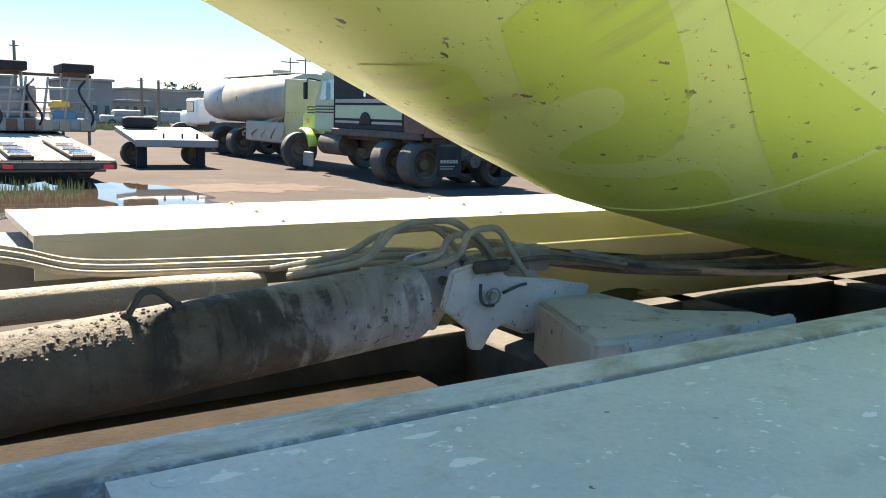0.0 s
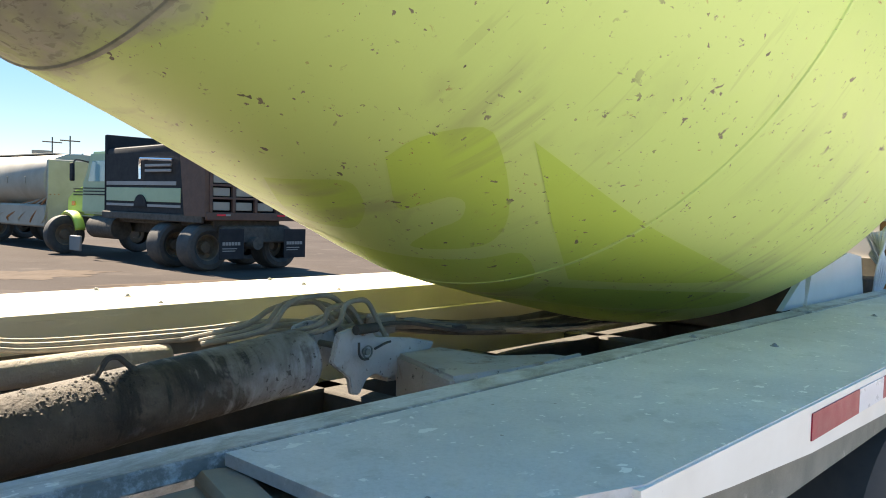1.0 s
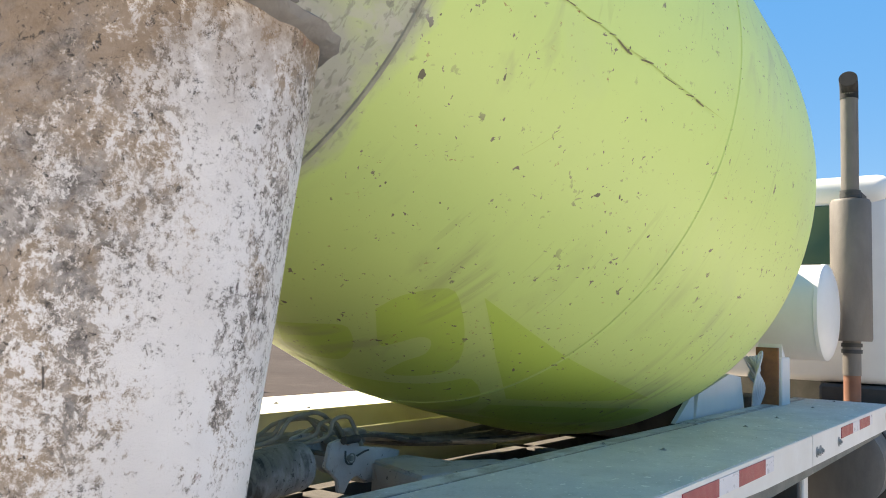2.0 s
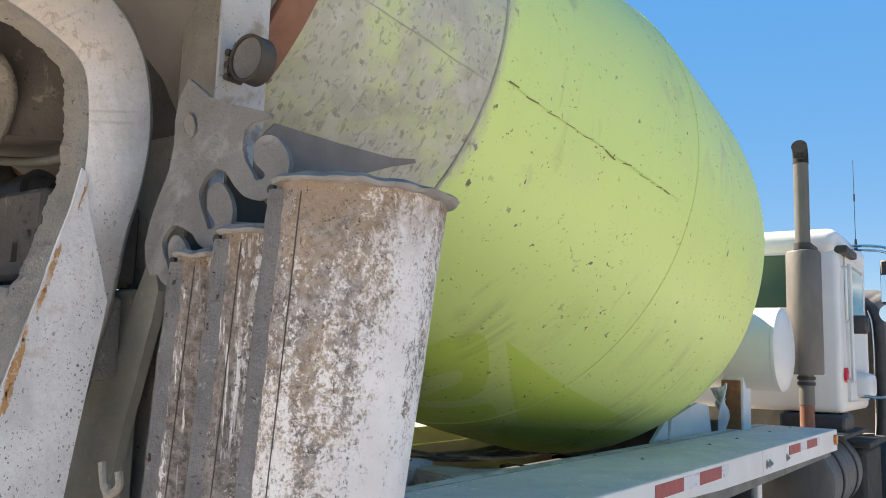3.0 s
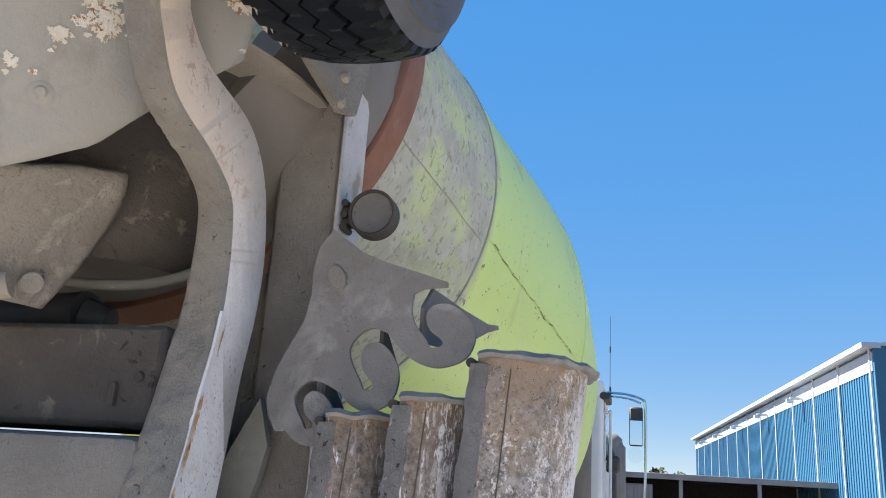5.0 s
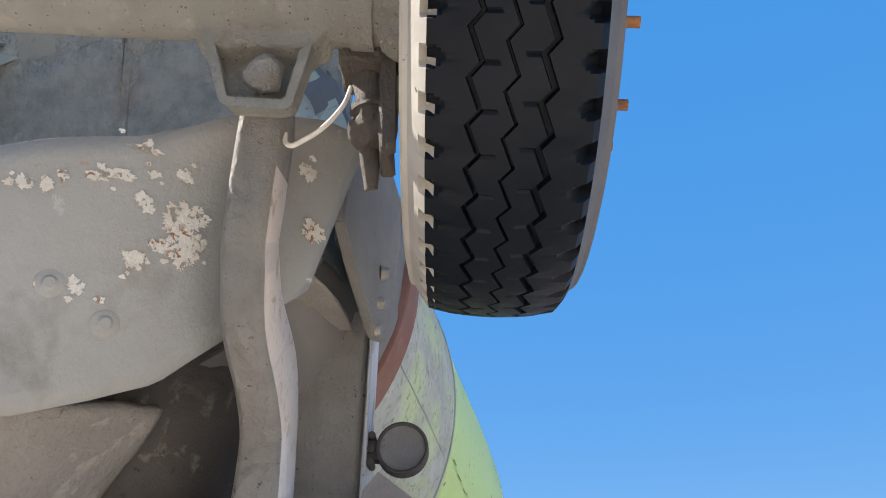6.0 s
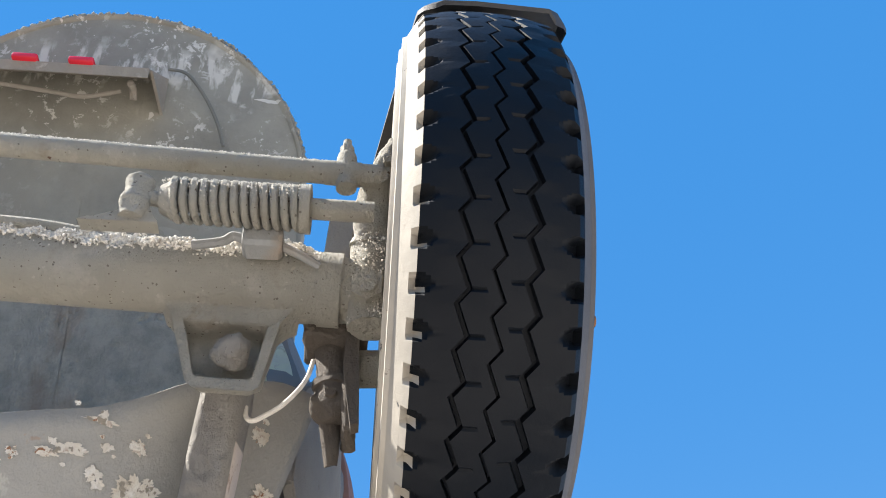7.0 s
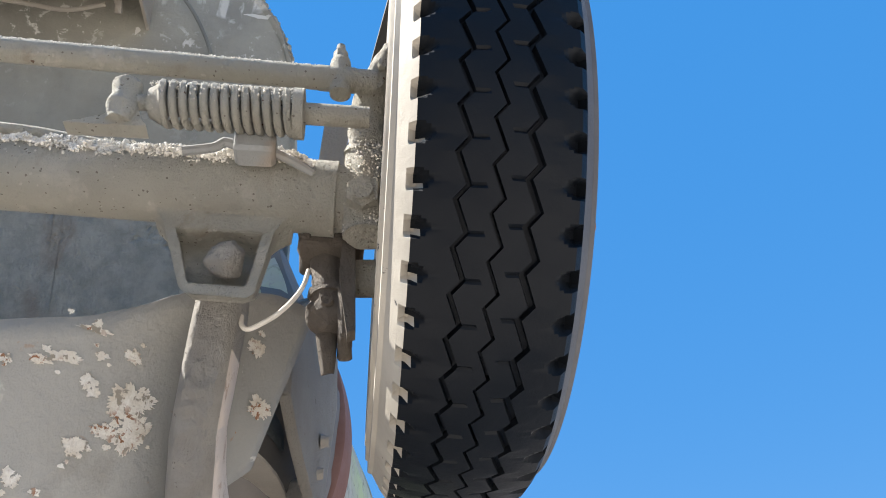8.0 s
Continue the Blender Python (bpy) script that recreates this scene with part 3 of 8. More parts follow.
def drum_material(name, c1, c2):
    """Lime drum paint: cement haze on the discharge cone, chips, streaks and fine scratches running round the shell."""
    m = surf(name, c1, c2, 1.6, 0.42, 0, 0.05, 30,
             ((tuple(0.7 * v + 0.12 for v in c1), 2.2, 0.56, 0.4, 0), ((0.20, 0.17, 0.11), 34, 0.645, 0.02, 0.44), ((0.25, 0.21, 0.14), 75, 0.655, 0.02, 0.48), ((0.36, 0.20, 0.07), 40, 0.66, 0.015, 0.53)), rvar=0.1)
    n, l = m.node_tree.nodes, m.node_tree.links
    b = n["Principled BSDF"]
    old = b.inputs["Base Color"].links[0].from_socket
    tc = n.new("ShaderNodeTexCoord")

    def tex(sc, st, det=5.0, dist=0.3):
        mp, t = n.new("ShaderNodeMapping"), n.new("ShaderNodeTexNoise")
        mp.inputs["Scale"].default_value = st
        t.inputs["Scale"].default_value, t.inputs["Detail"].default_value, t.inputs["Distortion"].default_value = sc, det, dist
        l.new(tc.outputs["Object"], mp.inputs[0])
        l.new(mp.outputs[0], t.inputs["Vector"])
        return t.outputs["Fac"]

    def rng(v, a, z, lo=0.0, hi=1.0):
        r = n.new("ShaderNodeMapRange")
        r.inputs["From Min"].default_value, r.inputs["From Max"].default_value = a, z
        r.inputs["To Min"].default_value, r.inputs["To Max"].default_value = lo, hi
        l.new(v, r.inputs["Value"])
        return r.outputs[0]

    def op(kind, a, z):
        x = n.new("ShaderNodeMath")
        x.operation = kind
        for i, v in enumerate((a, z)):
            if isinstance(v, float):
                x.inputs[i].default_value = v
            else:
                l.new(v, x.inputs[i])
        return x.outputs[0]

    def mix(f, a, c):
        x = n.new("ShaderNodeMix")
        x.data_type = "RGBA"
        l.new(f, x.inputs["Factor"])
        l.new(a, x.inputs["A"])
        x.inputs["B"].default_value = (*c, 1)
        return x.outputs["Result"]

    sep = n.new("ShaderNodeSeparateXYZ")
    l.new(tc.outputs["Object"], sep.inputs[0])
    streak = op("MULTIPLY", rng(tex(11, (1, 0.12, 0.12)), 0.54, 0.68), rng(tex(1.3, (1, 1, 1), 3.0), 0.42, 0.60))
    col = mix(op("MULTIPLY", streak, 0.08), old, (0.36, 0.34, 0.20))
    scratch = op("MULTIPLY", rng(tex(42, (1, 0.07, 0.07), 2.0, 1.2), 0.655, 0.69), rng(tex(2.1, (1, 1, 1), 2.0), 0.46, 0.58))
    col = mix(op("MULTIPLY", scratch, 0.12), col, (0.16, 0.13, 0.085))
    g = Graph("", 0.42, m)
    scuff = op("MULTIPLY", rng(tex(7, (1, 0.5, 0.5), 8.0, 1.0), 0.56, 0.70), rng(tex(1.1, (1, 1, 1), 2.0), 0.50, 0.58))
    col = mix(op("MULTIPLY", scuff, 0.35), col, (0.30, 0.27, 0.18))
    low = rng(sep.outputs["Z"], -0.55, -0.80)
    smear = op("MULTIPLY", op("MULTIPLY", rng(tex(9, (1, 0.16, 0.16), 7.0, 1.4), 0.53, 0.70), rng(tex(2.3, (1, 1, 1), 3.0), 0.47, 0.58)), low)
    col = mix(op("MULTIPLY", smear, 0.42), col, (0.25, 0.215, 0.135))
    clump = rng(tex(1.6, (1, 1, 1), 3.0), 0.44, 0.56)
    for sc, share, r0, r1, st, rot, tone, gate in ((13, 0.26, 0.03, 0.10, (1, 1, 0.6), (0.5, 0.2, 0.4), (0.13, 0.12, 0.07), False), (30, 0.16, 0.04, 0.15, (1, 0.5, 1), (0.2, 0.9, 0.1), (0.15, 0.13, 0.07), True),
                                                     (8, 0.10, 0.03, 0.10, (1, 0.5, 0.7), (0.9, 0.2, 0.6), (0.30, 0.15, 0.05), True), (55, 0.10, 0.06, 0.2, (1, 1, 1), (0, 0, 0), (0.22, 0.20, 0.10), True)):
        f = g.chips(sc, share, r0, r1, st, rot, 0.5)
        col = mix(op("MULTIPLY", f, clump) if gate else f, col, tone)
    edge = op("ADD", sep.outputs["X"], op("MULTIPLY", op("SUBTRACT", tex(3.5, (1, 1, 1)), 0.5), 0.22))
    haze = rng(edge, -0.93, -0.85, 0.95, 0.0)
    patch = rng(tex(6, (1, 1, 1), 6.0, 0.5), 0.36, 0.54, 0.55, 1.0)
    col = mix(op("MULTIPLY", haze, patch), col, (0.43, 0.415, 0.355))
    blotch = op("MULTIPLY", rng(tex(5, (1, 1, 1), 7.0, 0.6), 0.48, 0.66), haze)
    col = mix(op("MULTIPLY", blotch, 0.65), col, (0.30, 0.275, 0.225))
    pale = op("MULTIPLY", rng(tex(17, (1, 1, 1), 7.0, 0.5), 0.54, 0.66), haze)
    col = mix(op("MULTIPLY", pale, 0.6), col, (0.53, 0.50, 0.455))
    marks = op("MULTIPLY", rng(tex(75, (1, 0.4, 0.4), 7.0, 0.6), 0.56, 0.64), haze)
    col = mix(op("MULTIPLY", marks, 0.5), col, (0.19, 0.175, 0.145))
    grit = op("MULTIPLY", rng(tex(38, (1, 1, 1)), 0.62, 0.68), haze)
    col = mix(op("MULTIPLY", grit, 0.7), col, (0.20, 0.19, 0.16))
    l.new(col, b.inputs["Base Color"])
    rr = rng(haze, 0.0, 0.86, 0.46, 0.85)
    l.new(rr, b.inputs["Roughness"])
    return m


M["ground"] = ground_material()
M["mud"] = surf("wet_mud", (0.05, 0.035, 0.025), (0.07, 0.05, 0.036), 2, 0.75, 0, 0.2, 12)
M["tube_grey"] = surf("dusty_grey_bracket_paint", (0.33, 0.335, 0.325), (0.25, 0.25, 0.24), 6, 0.8, 0, 0.5, 60, (((0.36, 0.27, 0.19), 5, 0.54, 0.12, 0.44), ((0.10, 0.085, 0.07), 40, 0.62, 0.05, 0.45), ((0.50, 0.50, 0.49), 9, 0.62, 0.06, 0.48)))
M["stain"] = surf("bleeding_orange_rust", (0.56, 0.32, 0.14), (0.46, 0.23, 0.09), 30, 0.85, 0, 0.3, 80, (((0.72, 0.62, 0.52), 60, 0.47, 0.10, 0.40), ((0.33, 0.14, 0.05), 40, 0.60, 0.06, 0.42)))
M["collar"] = surf("lumpy_cement_coat", (0.36, 0.325, 0.28), (0.28, 0.25, 0.215), 6, 0.9, 0, 2.0, 24, (((0.44, 0.40, 0.34), 12, 0.58, 0.08, 0.45), ((0.17, 0.14, 0.115), 30, 0.64, 0.05, 0.42)))
M["beam"] = surf("dusty_grey_beam_paint", (0.29, 0.268, 0.238), (0.23, 0.212, 0.188), 7, 0.88, 0, 0.9, 60, (((0.43, 0.40, 0.35), 16, 0.62, 0.08, 0.45), ((0.17, 0.145, 0.12), 50, 0.66, 0.04, 0.42)))
M["soot"] = surf("sooty_black_steel", (0.006, 0.006, 0.007), (0.012, 0.011, 0.011), 10, 0.9, 0, 0.2, 60)
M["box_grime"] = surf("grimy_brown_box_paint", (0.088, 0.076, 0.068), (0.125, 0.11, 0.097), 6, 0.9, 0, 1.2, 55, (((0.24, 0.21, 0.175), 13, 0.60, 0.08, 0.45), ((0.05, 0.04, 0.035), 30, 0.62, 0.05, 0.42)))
M["lining"] = surf("crusted_teal_grey_lining", (0.21, 0.225, 0.215), (0.145, 0.158, 0.155), 9, 0.92, 0, 3.0, 38, (((0.29, 0.295, 0.275), 14, 0.60, 0.10, 0.42), ((0.23, 0.13, 0.08), 5, 0.62, 0.08, 0.52)))
M["drum"] = drum_material("lime_drum_paint", (0.585, 0.715, 0.230), (0.555, 0.685, 0.222))
M["chute"] = chute_material("flaked_white_chute_paint", -0.02, 1.91)
M["chute_dark"] = chute_material("scuffed_dark_chute_paint", 0.31, 1.83)
M["tube_mud"] = cylinder_material()
M["deck"] = deck_material()
M["hopper"] = hopper_material()
M["arm_white"] = arm_material("chipped_white_arm_paint", False)
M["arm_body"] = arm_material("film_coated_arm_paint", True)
M["crusty"] = crusty_material()
M["shaded_floor"].node_tree.nodes["Principled BSDF"].inputs["Specular IOR Level"].default_value = 0.1
M["rubber"].node_tree.nodes["Principled BSDF"].inputs["Specular IOR Level"].default_value = 0.15
for key in ("tape_red", "tape_white", "horn"):
    M[key].node_tree.nodes["Principled BSDF"].inputs["Specular IOR Level"].default_value = 0.25
for key, spec in (("tarp", 0.2), ("plate", 0.15), ("chute_rim", 0.1), ("chute_edge", 0.15), ("dark_steel", 0.12), ("ground", 0.04), ("apron", 0.1), ("concrete", 0.06), ("trailer_deck", 0.1), ("mud", 0.06), ("grey_far", 0.1), ("tan_far", 0.1)):
    M[key].node_tree.nodes["Principled BSDF"].inputs["Specular IOR Level"].default_value = spec
M["decal"] = drum_material("dark_lime_decal", (0.49, 0.645, 0.115), (0.50, 0.655, 0.125))
M["scuff"] = surf("dark_scuffed_seam", (0.15, 0.125, 0.075), (0.24, 0.21, 0.11), 40, 0.85, 0, 0.5, 90)
M["cone_seam"] = surf("grey_caked_seam", (0.34, 0.33, 0.25), (0.46, 0.45, 0.35), 22, 0.85, 0, 0.8, 70)
M["seam"] = surf("dark_weld_seam", (0.42, 0.46, 0.15), (0.55, 0.66, 0.16), 25, 0.7, 0, 0.4, 90)
M["water"] = plain("puddle_water", (0.045, 0.034, 0.025), 0.03)


# ---- mesh helpers ----
def part(name, bm, material, parent=None, label="", angle=38, smooth=True):
    me = bpy.data.meshes.new(name)
    bm.normal_update()
    bm.to_mesh(me)
    bm.free()
    for mm in (material if isinstance(material, (list, tuple)) else [material]):
        me.materials.append(mm)
    if smooth:
        me.polygons.foreach_set("use_smooth", [True] * len(me.polygons))
        me.set_sharp_from_angle(angle=radians(angle))
    ob = new(name, me)
    if parent:
        ob.parent = parent
        base = Matrix.Translation(parent.location)
        if parent.parent:
            base = Matrix.Identity(4) if parent.type == "MESH" else base
        if parent.type == "MESH":
            base = Matrix.Identity(4)
        ob.matrix_parent_inverse = base.inverted()
    if label:
        tagged(ob, label)
    return ob


def thing(name, loc, label, category, group="", kind=""):
    e = new(name)
    e.empty_display_size = 0.2
    e.location = loc
    return tagged(e, label, category, group, kind)


def box(bm, x0, x1, y0, y1, z0, z1, b=0.0, m=None, seg=1):
    mat = Matrix.Translation(((x0 + x1) / 2, (y0 + y1) / 2, (z0 + z1) / 2)) @ Matrix.Diagonal((abs(x1 - x0), abs(y1 - y0), abs(z1 - z0), 1))
    vs = bmesh.ops.create_cube(bm, size=1, matrix=mat)["verts"]
    if b:
        es = list({e for v in vs for e in v.link_edges})
        r = bmesh.ops.bevel(bm, geom=es, offset=b, segments=seg, profile=0.5, affect="EDGES")
        vs = list({v for f in r["faces"] for v in f.verts} | {v for v in vs if v.is_valid})
    if m is not None:
        bmesh.ops.transform(bm, matrix=m, verts=vs)
    return vs


def rod(bm, p0, p1, r, r2=None, seg=16, cap=True):
    p0, p1 = Vector(p0), Vector(p1)
    d = p1 - p0
    m = Matrix.Translation((p0 + p1) / 2) @ d.to_track_quat("Z", "Y").to_matrix().to_4x4()
    return bmesh.ops.create_cone(bm, cap_ends=cap, segments=seg, radius1=r, radius2=r if r2 is None else r2, depth=d.length, matrix=m)["verts"]


def ball(bm, c, r, sub=2, m=None):
    mat = Matrix.Translation(c) @ (m if m is not None else Matrix.Identity(4)) @ Matrix.Scale(r, 4)
    return bmesh.ops.create_icosphere(bm, subdivisions=sub, radius=1, matrix=mat)["verts"]


def spline(pts, n=6):
    pts = [Vector(p) for p in pts]
    if n <= 1:
        return pts
    ext = [2 * pts[0] - pts[1], *pts, 2 * pts[-1] - pts[-2]]
    out = []
    for i in range(1, len(ext) - 2):
        a, b, c, d = ext[i - 1:i + 3]
        for k in range(n):
            t = k / n
            out.append(0.5 * ((2 * b) + (c - a) * t + (2 * a - 5 * b + 4 * c - d) * t * t + (3 * b - a - 3 * c + d) * t ** 3))
    out.append(pts[-1])
    return out


def sweep(bm, pts, section, n=6, cap=True, up=(0, 0, 1)):
    """section: a function of the fraction along the way that gives (side, up) offsets."""
    path = spline(pts, n)
    rings, nrm = [], Vector(up)
    for i, p in enumerate(path):
        t = (path[min(i + 1, len(path) - 1)] - path[max(i - 1, 0)]).normalized()
        nrm = (nrm - t * nrm.dot(t)).normalized()
        side = t.cross(nrm)
        rings.append([bm.verts.new(p + side * a + nrm * b) for a, b in section(i / (len(path) - 1))])
    k = len(rings[0])
    for a, b in zip(rings, rings[1:]):
        for j in range(k):
            bm.faces.new((a[j], a[(j + 1) % k], b[(j + 1) % k], b[j]))
    if cap:
        bm.faces.new(rings[0][::-1])
        bm.faces.new(rings[-1])
    return rings


def pipe(bm, pts, r, seg=8, n=6, up=(0.13, 0.2, 1)):
    circle = [(r * math.cos(2 * math.pi * j / seg), r * math.sin(2 * math.pi * j / seg)) for j in range(seg)]
    return sweep(bm, pts, lambda f: circle, n, True, up)


def lathe(bm, prof, seg=64, m=None, a0=0.0, a1=2 * math.pi, cap=False):
    """A surface of revolution about local x; prof: (x, radius)."""
    full = abs(a1 - a0) > 6.28
    count = seg if full else seg + 1
    rings = []
    for s, r in prof:
        rings.append([bm.verts.new((s, r * math.sin(a0 + (a1 - a0) * j / seg), -r * math.cos(a0 + (a1 - a0) * j / seg))) for j in range(count)])
    for a, b in zip(rings, rings[1:]):
        for j in range(seg):
            bm.faces.new((a[j], b[j], b[(j + 1) % count], a[(j + 1) % count]))
    if cap:
        bm.faces.new(rings[0])
        bm.faces.new(rings[-1][::-1])
    if m is not None:
        bmesh.ops.transform(bm, matrix=m, verts=[v for r in rings for v in r])
    return rings


def prism(bm, poly, th, m=None):
    lo = [bm.verts.new((x, y, 0)) for x, y in poly]
    hi = [bm.verts.new((x, y, th)) for x, y in poly]
    k = len(poly)
    bm.faces.new(lo[::-1])
    bm.faces.new(hi)
    for i in range(k):
        bm.faces.new((lo[i], lo[(i + 1) % k], hi[(i + 1) % k], hi[i]))
    if m is not None:
        bmesh.ops.transform(bm, matrix=m, verts=lo + hi)
    return lo + hi


def bolt(bm, c, r=0.014, h=0.012, axis=(0, 0, 1)):
    a = Vector(axis).normalized()
    c = Vector(c)
    rod(bm, c - a * 0.002, c + a * h * 0.25, r * 1.7, seg=14)
    rod(bm, c + a * h * 0.25, c + a * h, r, seg=6)
    rod(bm, c + a * h, c + a * h * 1.5, r * 0.5, seg=8)


# ---- ground and water ----
def ground_sheet():
    bm = bmesh.new()
    n = 40
    grid = [[None] * (n + 1) for _ in range(n + 1)]
    for i in range(n + 1):
        for j in range(n + 1):
            u, v = (i / n * 2 - 1), (j / n * 2 - 1)
            x, y = 1500 * u * abs(u) ** 2.2, 1500 * v * abs(v) ** 2.2
            grid[i][j] = bm.verts.new((x + 5, y + 10, 0.0))
    for i in range(n):
        for j in range(n):
            bm.faces.new((grid[i][j], grid[i + 1][j], grid[i + 1][j + 1], grid[i][j + 1]))
    return tagged(part("ground", bm, M["ground"]), "reddish-brown packed dirt of a truck yard", "ground", kind="structure")


ground_sheet()


def blob(name, cx, cy, rx, ry, z, material, seed, label, category, kind="structure", n=72, rough=0.35):
    bm = bmesh.new()
    ring = []
    for k in range(n):
        a = 2 * math.pi * k / n
        r = 1 + rough * (noise.noise((3 * math.cos(a) + seed, 3 * math.sin(a), seed)) + 0.5 * noise.noise((9 * math.cos(a), 9 * math.sin(a) + seed, 1)))
        ring.append(bm.verts.new((cx + rx * r * math.cos(a), cy + ry * r * math.sin(a), z)))
    bm.faces.new(ring)
    return tagged(part(name, bm, material, smooth=False), label, category, kind=kind)


blob("water_1", 3.75, 15.2, 0.95, 2.75, 0.006, M["water"], 3.1, "still rain puddle reflecting the sky on the dirt", "puddle", rough=0.25)
blob("water_2", 1.7, 15.0, 1.5, 3.0, 0.007, M["water"], 7.7, "brown rain puddle beside the trailer", "puddle")
blob("mud_1", 5.9, 16.3, 1.9, 1.0, 0.004, M["mud"], 5.2, "dark wet mud patch on the yard", "mud", rough=0.5)
blob("mud_2", 8.6, 13.2, 3.0, 0.5, 0.004, M["mud"], 9.2, "brown wet silt streak on the yard", "silt", rough=0.6)

# ground out of view, made extra pale to bounce sunlight onto the truck
bm = bmesh.new()
prism(bm, [(-14, -13), (8.2, -13), (8.2, 2.65), (-14, 3.0)], 0.02, Matrix.Translation((0, 0, 0.003)))
tagged(part("pavement", bm, M["apron"]), "dusty concrete apron under the mixer truck, kept pale to bounce light", "pavement", kind="structure")

# ---- the mixer truck ----
W, DZ, YC = 2.24, 1.25, 1.118
truck = thing("mixer_truck", (1.8, YC, 0), "concrete mixer truck with lime green drum, white cab and dusty rear", "mixer truck")

# drum
DRUM_M = pose(1.2, YC, 2.472, 0, 10.75, 0)
KNOTS = [(-1.95, 0.612), (-1.6, 0.697), (-1.1, 0.818), (-0.88, 0.866), (-0.6, 0.921), (-0.2, 1.011), (0.1, 1.076), (0.28, 1.104), (0.5, 1.113),
         (0.8, 1.118), (1.1, 1.121), (1.3, 1.102), (1.4, 1.080), (1.55, 1.035), (1.7, 0.986), (1.9, 0.907), (2.2, 0.789), (2.6, 0.632), (2.85, 0.53)]


def drum_profile():
    pts = [Vector((s, r, 0)) for s, r in KNOTS]
    return [(p.x, p.y) for p in spline(pts, 4)]


PROF = drum_profile()


def drum_rs(s):
    for (a, ra), (b, rb) in zip(PROF, PROF[1:]):
        if s <= b:
            return ra + (rb - ra) * (s - a) / (b - a)
    return PROF[-1][1]


bm = bmesh.new()
lathe(bm, [(-1.94, 0.50), *PROF, (2.9, 0.0001)], 160)
drum = part("drum", bm, M["drum"], truck, "lime green mixer drum, cement-hazed rear cone", angle=50)
drum.matrix_basis = DRUM_M
bm = bmesh.new()
lathe(bm, [(-1.605, drum_rs(-1.605)), (-1.605, 0.735), (-1.60, 0.742), (-1.525, 0.760), (-1.52, 0.752), (-1.52, drum_rs(-1.52))], 120)
part("track_ring", bm, M["rust_ring"], drum, "rust-brown steel track ring")
bm = bmesh.new()
lathe(bm, [(-1.95, 0.55), (-1.955, 0.63), (-1.90, drum_rs(-1.90) + 0.025), (-1.75, drum_rs(-1.75) + 0.03), (-1.607, drum_rs(-1.607) + 0.035), (-1.606, drum_rs(-1.606))], 120)
for v in bm.verts:
    v.co *= 1 + 0.012 * noise.noise(v.co * 14)
part("crust_band", bm, M["hood_grey"], drum, "dark crusted cement band")
for s0 in (-0.895, 0.25):
    bm = bmesh.new()
    lathe(bm, [(s0 - 0.008, drum_rs(s0 - 0.008) - 0.002), (s0 - 0.005, drum_rs(s0) + 0.0035), (s0 + 0.005, drum_rs(s0) + 0.0035), (s0 + 0.008, drum_rs(s0 + 0.008) - 0.002)], 140)
    part("weld_seam", bm, M["cone_seam"] if s0 < 0 else M["drum"], drum)


def on_drum(s, deg, lift):
    a = radians(-deg)
    r = drum_rs(s) + lift
    return Vector((s, r * math.sin(a), -r * math.cos(a)))


def drum_strip(name, s0, s1, a0, a1, width, material, wob=0.0, n=60, lift=0.0025):
    bm = bmesh.new()
    prev = None
    for k in range(n + 1):
        f = k / n
        s, a = s0 + (s1 - s0) * f, a0 + (a1 - a0) * f
        a += wob * noise.noise((s * 9, a0, 1))
        w = width * (0.6 + 0.5 * abs(noise.noise((s * 17, a0, 5)))) * min(1, 12 * f, 12 * (1 - f) + 0.1)
        da = math.degrees(w / drum_rs(s))
        p = [bm.verts.new(on_drum(s, a - da, lift)), bm.verts.new(on_drum(s, a + da, lift))]
        if prev:
            bm.faces.new((prev[0], prev[1], p[1], p[0]))
        prev = p
    return part(name, bm, material, drum)


for a0, s0, s1 in ((79, -0.88, 0.20), (-9, -0.88, 0.22), (212, -0.88, 0.22), (-58, 0.3, 1.2), (160, 0.3, 1.3), (280, 0.3, 1.3), (20, -1.5, -0.88), (140, -1.5, -0.88), (76, -1.5, -0.9)):
    drum_strip("plate_seam", s0, s1, a0, a0 + 0.6, 0.0020, M["seam"] if s0 > -0.9 else M["cone_seam"], 0.35)
rs = random.Random(5)
s0 = -0.84
while s0 < 0.05:
    ln = rs.uniform(0.02, 0.07)
    drum_strip("scuff", s0, s0 + ln, 79.1 + rs.uniform(-0.25, 0.25), 79.3 + rs.uniform(-0.25, 0.25), rs.uniform(0.0014, 0.0042), M["scuff"], 0.9, 14, 0.0032)
    s0 += ln * rs.uniform(1.05, 1.9)
rs = random.Random(11)
for k in range(9):
    s0, a0 = rs.uniform(-0.8, 1.1), rs.uniform(-10, 120)
    ln = rs.uniform(0.06, 0.28)
    drum_strip("scratch", s0, s0 + ln * rs.uniform(-0.5, 0.5) + 0.01, a0, a0 + math.degrees(ln) * rs.uniform(0.5, 1.0), rs.uniform(0.0010, 0.0022), M["seam"], 1.2, 24)


